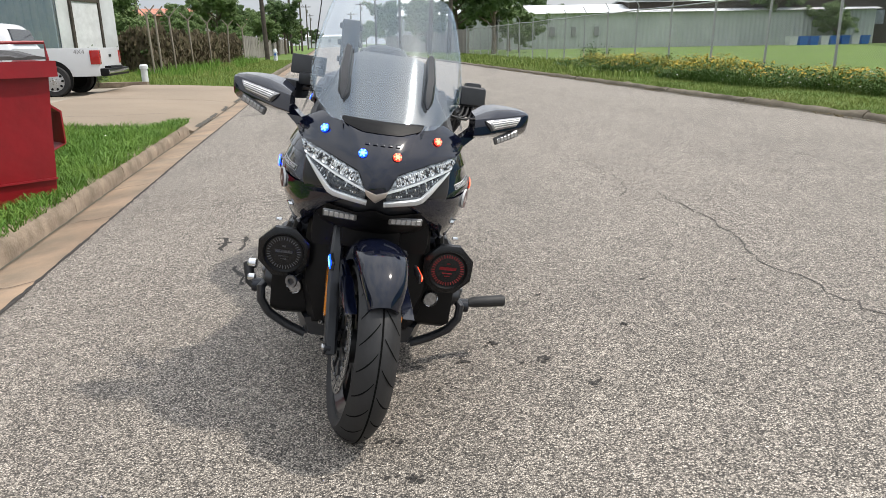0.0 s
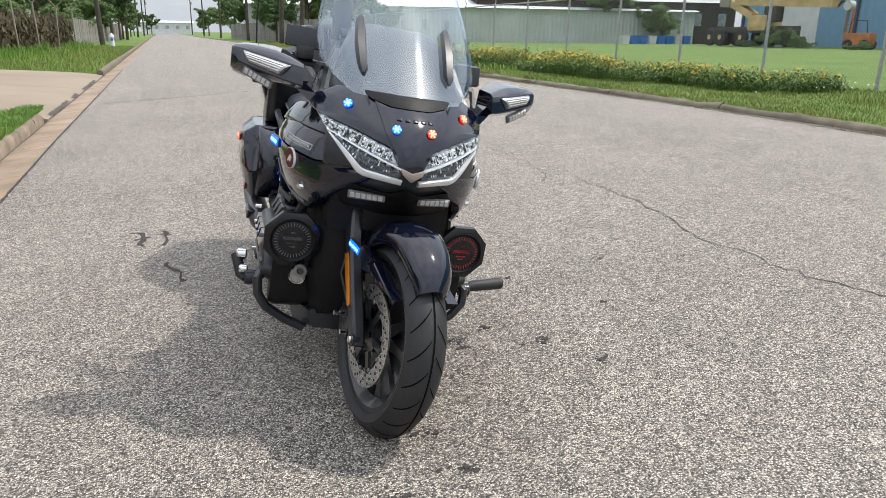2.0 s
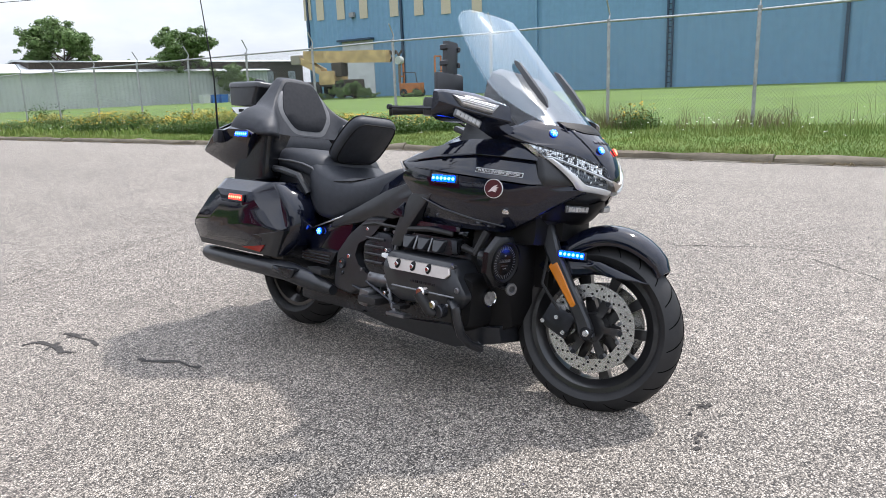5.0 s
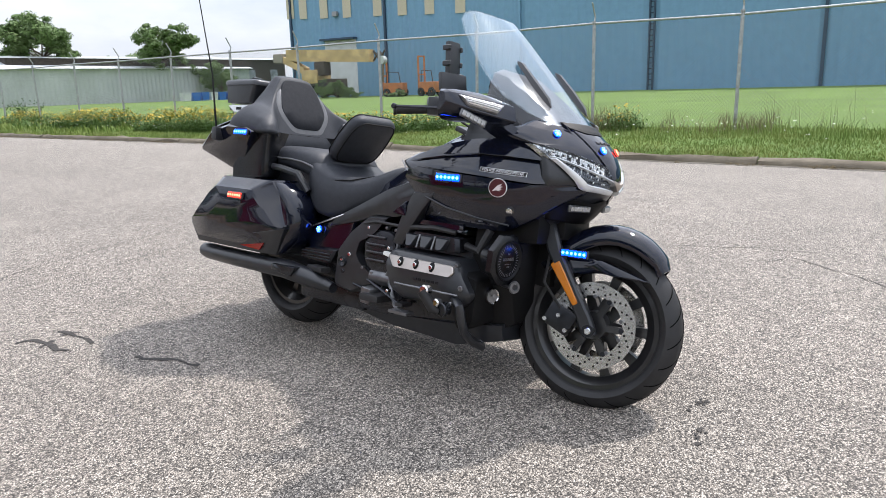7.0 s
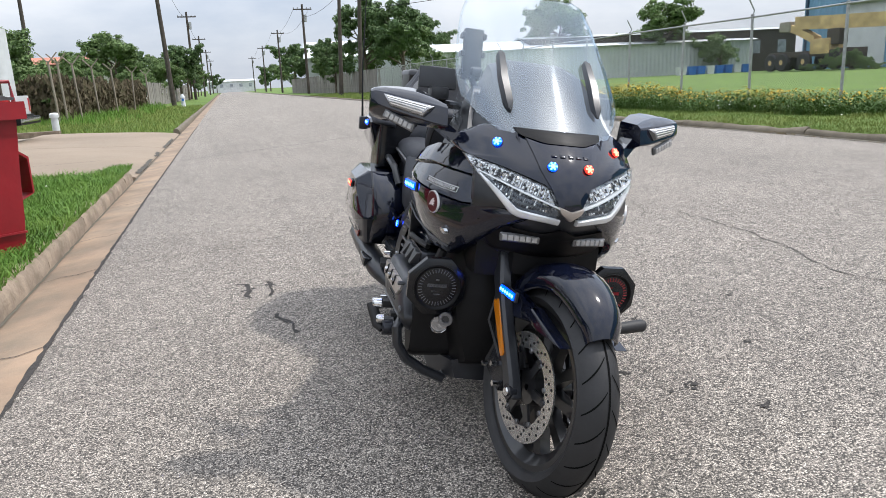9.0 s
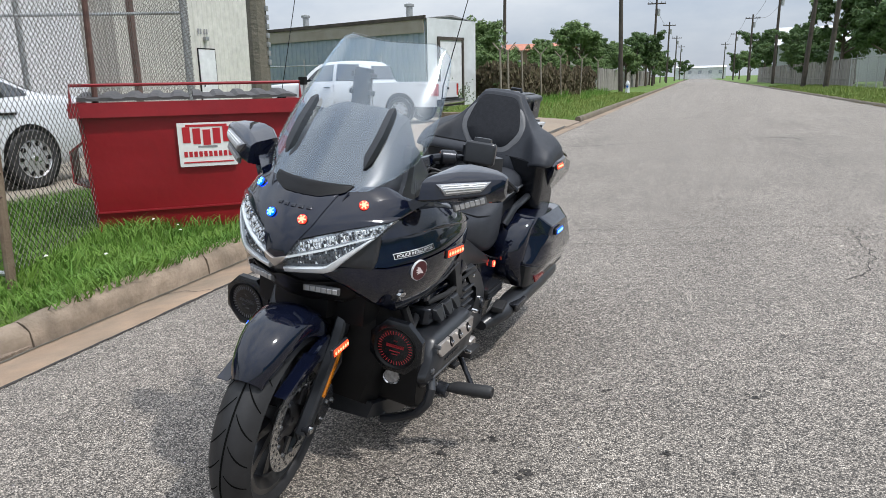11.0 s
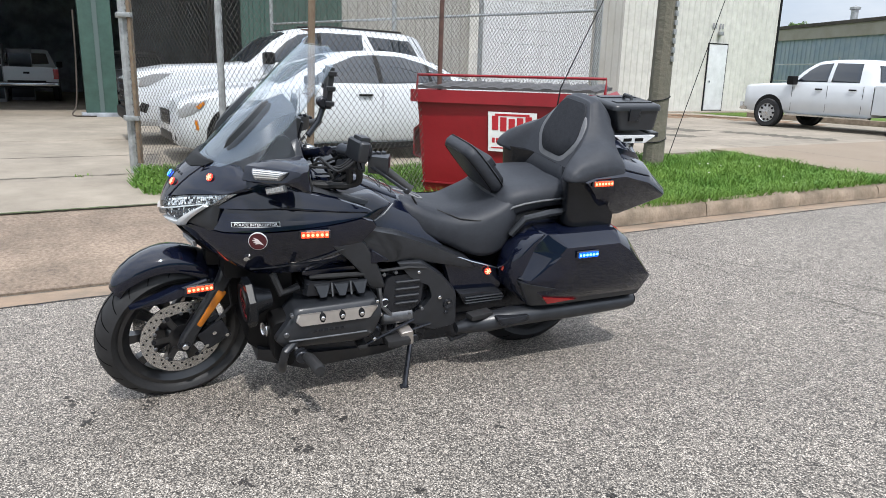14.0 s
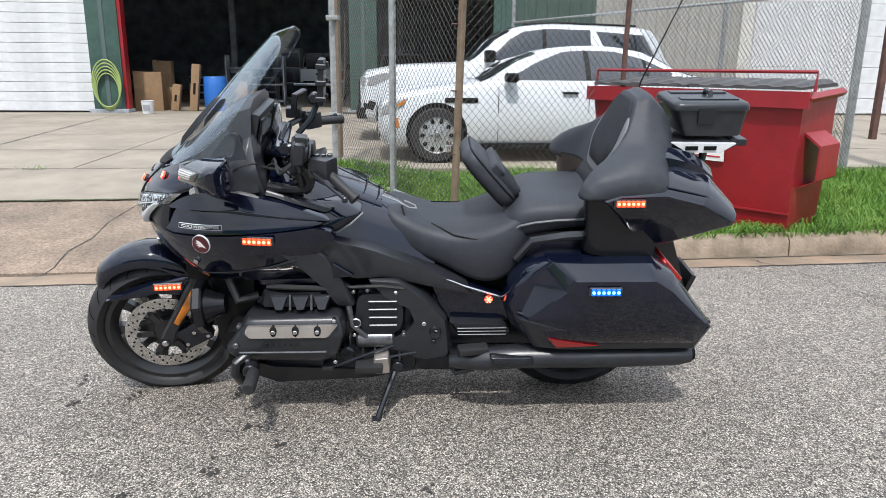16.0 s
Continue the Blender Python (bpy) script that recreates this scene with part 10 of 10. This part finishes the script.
part("bleed_ring", lathe([(0.01, -0.006), (0.02, -0.006), (0.023, 0.0), (0.021, 0.006), (0.012, 0.006), (0.01, 0.0)], 20, axis="X"), M_CAST, bike, "pale round cap below the siren", matrix=pose(1.40, -0.25, 0.41, 0, 0, -20))
part("cap_stem", tube([(1.33, -0.22, 0.41), (1.40, -0.25, 0.41)], 0.011, 8), M_MATTE, bike)

# -- engine
part("engine_block", box(0.62, -0.23, 0.19, 1.2, 0.23, 0.52, 0.03), M_DARKMETAL, bike, "dark engine block")
part("gearbox", box(0.5, -0.2, 0.2, 0.72, 0.2, 0.5, 0.03), M_DARKMETAL, bike)
part("radiator_shroud", loft([ring_section(x, [(0.1, zt), (w, zt - 0.04), (w + 0.02, 0.42), (w - 0.03, zb)]) for x, zt, w, zb in ((1.20, 0.64, 0.22, 0.2), (1.3, 0.66, 0.215, 0.22), (1.36, 0.66, 0.19, 0.26), (1.385, 0.62, 0.15, 0.34))]), M_BLACKTRIM, bike, "black radiator shroud")
part("belly_pan", loft([ring_section(x, [(0.1, zt), (w, zt - 0.02), (w * 0.9, zb), (0.05, zb - 0.01)]) for x, zt, w, zb in ((0.5, 0.22, 0.15, 0.16), (0.8, 0.22, 0.23, 0.15), (1.15, 0.25, 0.25, 0.145), (1.33, 0.27, 0.2, 0.19))]), M_MATTE, bike, "black belly pan")
part("fork_shroud", box(1.34, -0.085, 0.40, 1.45, 0.085, 0.66, 0.02), M_BLACKTRIM, bike)
part("swingarm", box(0.02, -0.19, 0.24, 0.60, 0.19, 0.385, 0.03), M_DARKMETAL, bike, "dark swing arm")
part("inner_frame", box(0.10, -0.14, 0.36, 0.62, 0.14, 0.66, 0.03), M_BLACKTRIM, bike)
part("intake_duct", box(1.28, -0.2, 0.56, 1.45, 0.2, 0.74, 0.04), M_BLACKTRIM, bike, "black intake duct under the nose")
part("front_filler", box(1.32, -0.1, 0.58, 1.5, 0.1, 0.9, 0.03), M_BLACKTRIM, bike)
for s in (1, -1):
    hc = part("cylinder_head_cover", pillow(dense(rounded([(1.21, 0.485), (0.885, 0.488), (0.868, 0.43), (0.90, 0.33), (0.95, 0.30), (1.26, 0.318), (1.295, 0.37)], 0.016), 0.04), [(1.0, 0.18), (1.0, 0.335), (0.975, 0.356), (0.9, 0.364), (0.5, 0.366)], place=lambda v: Vector((v.x, s * (v.y - max(0, v.z - 0.43) * 0.35 - max(0, 0.36 - v.z) * 0.5), v.z))), M_MATTE, bike, "matte black cylinder head cover", 40)
    sp_ = part("head_plate", pillow(dense(rounded([(1.205, 0.464), (0.89, 0.466), (0.925, 0.424), (1.2, 0.423), (1.215, 0.44)], 0.006), 0.04), [(1.0, 0.34), (1.0, 0.3695), (0.97, 0.373)], place=lambda v: Vector((v.x, s * (v.y - max(0, v.z - 0.43) * 0.3), v.z))), M_SILVER, hc, "brushed pale bronze head plate", 40)
    for k in range(3):
        x = 1.114 - 0.0765 * k
        part("bolt_recess", pillow([(x + 0.0125 * math.cos(a), 0.45 + (0.02 if math.sin(a) < 0 else 0.016) * math.sin(a)) for a in np.linspace(0, 6.283, 13)[:-1]], [(1.0, 0.355), (1.0, 0.3745), (0.8, 0.376)], place=lambda v: Vector((v.x, s * (v.y - max(0, v.z - 0.43) * 0.3), v.z))), M_BLACKTRIM, hc, "dark oval bolt recess")
        part("head_bolt", disc(0.0085, s * 0.362, s * 0.3785, 10, at=(x, 0, 0.447), bevel=0.002), M_CHROME, hc)
    for k in range(6):
        part("badge_bar", box(1.135 - 0.021 * k, s * 0.362, 0.389, 1.148 - 0.021 * k, s * 0.3675, 0.397), M_DARKMETAL, hc)
    part("cover_strip", tube([(1.24, s * 0.3635, 0.362), (0.935, s * 0.3635, 0.362)], 0.0045, 6), M_CAST, hc, "thin bright strip along the head cover")
    part("cover_step", pillow(dense(rounded([(1.25, 0.35), (0.93, 0.35), (0.95, 0.308), (1.22, 0.318)], 0.01), 0.04), [(1.0, 0.31), (1.0, 0.346), (0.93, 0.352)], place=lambda v: Vector((v.x, s * (v.y - max(0, 0.36 - v.z) * 0.3), v.z))), M_DARKMETAL, hc)
    part("cover_bolt", disc(0.011, s * 0.35, s * 0.37, 10, at=(1.25, 0, 0.39), bevel=0.003), M_CAST, hc)
    # intake runners over the head
    part("intake_cover", pillow(dense(rounded([(1.16, 0.56), (0.945, 0.565), (0.925, 0.5), (1.17, 0.5)], 0.01), 0.04), [(1.0, 0.15), (1.0, 0.275), (0.9, 0.29)], place=lambda v: Vector((v.x, s * v.y, v.z))), M_DARKMETAL, bike)
    for k in range(3):
        x = 1.098 - 0.0745 * k
        part("intake_arch", pillow(dense(rounded([(x + 0.034, 0.552), (x - 0.034, 0.552), (x - 0.014, 0.503), (x + 0.014, 0.503)], 0.006), 0.03), [(1.0, 0.25), (1.0, 0.302), (0.8, 0.31)], place=lambda v: Vector((v.x, s * (v.y + (0.53 - v.z) * 0.5), v.z))), M_MATTE, bike, "black V-shaped intake runner")
    part("coolant_hose", tube([(1.18, s * 0.25, 0.53), (1.25, s * 0.27, 0.52), (1.28, s * 0.25, 0.6)], 0.016, 8), M_RUBBER, bike)
    part("upper_cowl_trim", pillow(dense(rounded([(1.17, 0.605), (0.96, 0.61), (0.95, 0.59), (1.17, 0.585)], 0.006), 0.04), [(1.0, 0.15), (1.0, 0.27), (0.9, 0.278)], place=lambda v: Vector((v.x, s * v.y, v.z))), M_PAINT, bike)
    # gearbox side with ribs
    gb = part("clutch_cover", pillow(dense(rounded([(0.83, 0.545), (0.70, 0.55), (0.655, 0.50), (0.66, 0.40), (0.70, 0.36), (0.83, 0.36), (0.85, 0.45)], 0.03), 0.04), [(1.0, 0.15), (1.0, 0.24), (0.9, 0.262), (0.6, 0.268)], place=lambda v: Vector((v.x, s * v.y, v.z))), M_DARKMETAL, bike, "ribbed dark gearbox cover", 40)
    for k in range(4):
        part("cover_fin", box(0.685, s * 0.262, 0.41 + 0.032 * k, 0.79, s * 0.278, 0.42 + 0.032 * k, 0.003, seg=1), M_MATTE, gb)
    part("oil_cap", disc(0.02, s * 0.25, s * 0.282, 14, at=(0.835, 0, 0.43), bevel=0.004), M_DARKMETAL, gb)
    part("cap_ring", lathe([(0.019, s * 0.28), (0.015, s * 0.2835), (0.012, s * 0.28)], 16), M_CHROME, gb, matrix=pose(0.835, 0, 0.43))
    # frame spar and pivot plate
    fr = part("frame_spar", pillow(dense(rounded([(0.80, 0.605), (0.68, 0.595), (0.58, 0.52), (0.505, 0.43), (0.492, 0.27), (0.60, 0.255), (0.70, 0.30), (0.76, 0.315), (0.66, 0.365), (0.615, 0.43), (0.645, 0.52), (0.72, 0.555)], 0.02), 0.03), [(1.0, 0.14), (1.0, 0.25), (0.93, 0.268), (0.6, 0.272)], place=lambda v: Vector((v.x, s * v.y, v.z))), M_MATTE, bike, "matte black frame spar", 40)
    for x, z in ((0.545, 0.395), (0.59, 0.42), (0.555, 0.345)):
        part("frame_bolt", disc(0.009, s * 0.262, s * 0.279, 10, at=(x, 0, z), bevel=0.002), M_CHROME if z > 0.36 else M_DARKMETAL, fr)
    part("pivot_cap", lathe([(0.024, s * 0.27), (0.02, s * 0.281), (0.012, s * 0.279), (0.004, s * 0.276), (0.004, s * 0.265), (0.024, s * 0.265)], 18), M_DARKMETAL, fr, matrix=pose(0.55, 0, 0.385))
    for k in range(6):
        part("engine_bolt", disc(0.007, s * 0.235, s * 0.25, 8, at=(0.92 - 0.04 * k, 0, 0.27 + 0.02 * (k % 3))), M_CHROME if k % 2 else M_DARKMETAL, bike)
    part("foot_peg", moved(box(-0.05, 0, -0.014, 0.05, 0.095, 0.014, 0.008), pose(0.79, s * 0.26, 0.275, 0, 0, 0) @ (Matrix.Identity(4) if s > 0 else Matrix.Diagonal((1, -1, 1, 1)))), M_RUBBER, bike, "black rubber foot peg")
    part("peg_bracket", tube([(0.72, s * 0.2, 0.3), (0.77, s * 0.25, 0.29)], 0.015, 8), M_DARKMETAL, bike)
    part("pedal", tube([(0.7, s * 0.27, 0.33), (0.8, s * 0.3, 0.31), (0.93, s * 0.32, 0.27)], 0.006, 6), M_DARKMETAL, bike)
    part("pedal_pad", box(0.92, s * 0.28, 0.265, 0.96, s * 0.34, 0.28, 0.005), M_RUBBER, bike)
    # crash guard
    part("crash_guard", tube([(1.25, s * 0.2, 0.155), (1.25, s * 0.27, 0.185), (1.26, s * 0.335, 0.23), (1.265, s * 0.366, 0.28), (1.255, s * 0.37, 0.325), (1.22, s * 0.35, 0.345), (1.17, s * 0.3, 0.35)], 0.0165, 10), M_MATTE, bike, "black tubular crash guard")
    # fog lamp
    fg = part("fog_lamp", lathe([(0.005, -0.02), (0.028, -0.02), (0.031, 0.0), (0.028, 0.01), (0.024, 0.004), (0.005, 0.002)], 22, axis="X"), M_CHROME, bike, "round fog lamp", matrix=pose(1.305, s * 0.246, 0.362, 0, 0, s * 15))
    part("lens", disc(0.0235, 0.002, 0.006, 18, "X"), M_INDICATOR, fg)
    part("lamp_panel", pillow(dense(rounded([(1.30, 0.43), (1.22, 0.45), (1.18, 0.32), (1.22, 0.22), (1.29, 0.26)], 0.02), 0.03), [(1.0, 0.15), (1.0, 0.31), (0.9, 0.33)], place=lambda v: Vector((v.x, s * v.y, v.z))), M_BLACKTRIM, bike)
    # eight-sided horn speaker
    def octa(r, x, cut=0.414):
        return [Vector((x, r * math.cos(a) / math.cos(math.pi / 8), r * math.sin(a) / math.cos(math.pi / 8))) for a in [math.pi / 8 + k * math.pi / 4 for k in range(8)]]
    ho = loft([octa(0.082, -0.02), octa(0.088, -0.014), octa(0.088, 0.008), octa(0.076, 0.014)])
    lathe([(0.004, -0.085), (0.034, -0.085), (0.042, -0.06), (0.062, -0.02), (0.004, -0.02)], 24, axis="X", bm=ho)
    hm = pose(1.375, s * 0.284, 0.506, 0, 4, s * 3)
    h = part("siren_speaker", ho, M_SHELL, bike, "black eight-sided siren speaker", 30, hm)
    part("speaker_face", lathe([(0.004, 0.012), (0.06, 0.012), (0.068, 0.02), (0.071, 0.02), (0.071, 0.01), (0.004, 0.01)], 28, axis="X"), M_BLACKTRIM, h)
    tick = M_PIPING if s < 0 else M_SIGNRED
    for k in range(36):
        a = 2 * math.pi * k / 36
        part("tick", box(-0.001, -0.001, 0.046, 0.001, 0.001, 0.058), tick, h, matrix=pose(0.0135, 0, 0, math.degrees(a), 0, 0))
    for z, w, hh in ((0.006, 0.03, 0.011), (-0.012, 0.018, 0.004), (0.024, 0.006, 0.006), (-0.022, 0.01, 0.004)):
        part("name_bar", box(0.0125, -w, z - hh / 2, 0.014, w, z + hh / 2), M_GREYTEXT if s < 0 else M_SIGNRED, h)
    part("speaker_bracket", tube([(-0.05, -s * 0.05, 0.0), (-0.06, -s * 0.12, 0.0)], 0.014, 8), M_MATTE, h)
    # smaller engine fittings
    part("starter_motor", moved(disc(0.035, -0.07, 0.07, 16, "X", bevel=0.008), pose(0.77, s * 0.24, 0.345)), M_CAST, bike, "cast starter motor")
    part("oil_filter", moved(disc(0.03, 0.0, s * 0.05, 16, "Y", bevel=0.006), pose(0.875, s * 0.235, 0.30)), M_DARKMETAL, bike)
    for k in range(5):
        part("case_rib", box(0.86 - 0.045 * k, s * 0.225, 0.255, 0.866 - 0.045 * k, s * 0.262, 0.36, 0.002, seg=1), M_CAST, bike)
    for k, (x, z) in enumerate(((0.69, 0.545), (0.84, 0.55), (0.665, 0.375), (0.845, 0.375), (0.79, 0.555), (0.72, 0.36), (0.90, 0.49), (1.23, 0.47), (1.215, 0.33), (0.905, 0.325))):
        part("case_bolt", disc(0.0075, s * (0.25 if x < 0.86 else 0.352), s * (0.274 if x < 0.86 else 0.376), 8, at=(x, 0, z), bevel=0.002), M_CAST if k % 3 else M_CHROME, bike)
    part("coolant_pipe", tube([(0.90, s * 0.25, 0.53), (0.86, s * 0.27, 0.5), (0.85, s * 0.275, 0.42), (0.80, s * 0.26, 0.36)], 0.011, 8), M_CAST, bike, "bent coolant pipe")
    part("breather_hose", tube([(1.14, s * 0.27, 0.575), (1.05, s * 0.30, 0.585), (0.94, s * 0.29, 0.575), (0.88, s * 0.26, 0.55)], 0.01, 8), M_RUBBER, bike)
    part("wiring_loom", tube([(0.66, s * 0.265, 0.56), (0.74, s * 0.275, 0.575), (0.85, s * 0.27, 0.57), (0.92, s * 0.25, 0.60)], 0.007, 6), M_RUBBER, bike)
    for k in range(2):
        x = 1.06 - 0.0745 * k
        part("intake_web", tube([(x, s * 0.292, 0.552), (x, s * 0.312, 0.503)], 0.0045, 6), M_CAST, bike)
    part("shift_linkage", tube([(0.62, s * 0.27, 0.30), (0.74, s * 0.285, 0.285), (0.83, s * 0.295, 0.262)], 0.005, 6), M_DARKMETAL, bike)
    part("heel_plate", pillow(dense(rounded([(0.775, 0.305), (0.72, 0.31), (0.715, 0.245), (0.77, 0.238)], 0.008), 0.03), [(1.0, 0.25), (1.0, 0.322), (0.92, 0.326)], place=lambda v: Vector((v.x, s * v.y, v.z))), M_SILVER if s > 0 else M_CAST, bike, "small bare metal foot peg plate", 40)
    # thin body seams that catch the light
    part("fairing_seam", tube([(1.02, s * (flank_y(1.02, 0.70) + 0.016), 0.70), (1.12, s * (flank_y(1.12, 0.665) + 0.014), 0.668), (1.25, s * (flank_y(1.25, 0.64) + 0.012), 0.642), (1.36, s * (flank_y(1.36, 0.625) + 0.01), 0.626)], 0.0035, 5), M_MATTE, bike)
    part("seat_seam", tube([(0.56, s * 0.118, 0.752), (0.48, s * 0.178, 0.728), (0.40, s * 0.205, 0.722), (0.30, s * 0.205, 0.742), (0.25, s * 0.198, 0.79)], 0.003, 5), M_BLACKTRIM, bike)
# highway pegs: left unfolded, right folded up
part("highway_peg", tube([(1.19, 0.40, 0.315), (1.18, 0.43, 0.32), (1.17, 0.545, 0.335), (1.17, 0.555, 0.336)], 0.02, 12, taper=[0.012, 0.021, 0.023, 0.018]), M_RUBBER, bike, "black highway peg folded out")
part("highway_peg", tube([(1.19, -0.405, 0.3), (1.175, -0.42, 0.31), (1.135, -0.44, 0.37)], 0.02, 12, taper=[0.013, 0.019, 0.018]), M_RUBBER, bike, "black highway peg folded up")
for s in (1, -1):
    part("peg_clamp", disc(0.026, s * 0.37, s * 0.41, 14, at=(1.2, 0, 0.31), bevel=0.004), M_DARKMETAL, bike)
    part("guard_foot", tube([(1.25, s * 0.2, 0.155), (1.22, s * 0.19, 0.22)], 0.012, 8), M_MATTE, bike)
part("collector_box", box(0.2, -0.2, 0.17, 0.62, 0.2, 0.29, 0.03), M_DARKMETAL, bike, "dark exhaust collector box")
# side stand
st_ = part("side_stand", tube([(0.69, 0.24, 0.225), (0.71, 0.27, 0.19), (0.757, 0.36, 0.095), (0.762, 0.37, 0.078)], 0.011, 8), M_DARKMETAL, bike, "black side stand")
part("stand_foot", moved(box(-0.015, -0.012, -0.005, 0.02, 0.014, 0.005, 0.004), pose(0.764, 0.372, 0.078, -8.9, 0, 0)), M_DARKMETAL, st_)
part("stand_pivot", disc(0.02, 0.22, 0.27, 14, at=(0.69, 0, 0.235), bevel=0.004), M_DARKMETAL, st_)
part("stand_spring", tube([(0.70, 0.255, 0.21), (0.735, 0.31, 0.14)], 0.006, 6), M_CHROME, st_)
part("centre_stand", tube([(0.5, 0.16, 0.2), (0.47, 0.18, 0.15), (0.4, 0.18, 0.17)], 0.013, 8), M_MATTE, bike)
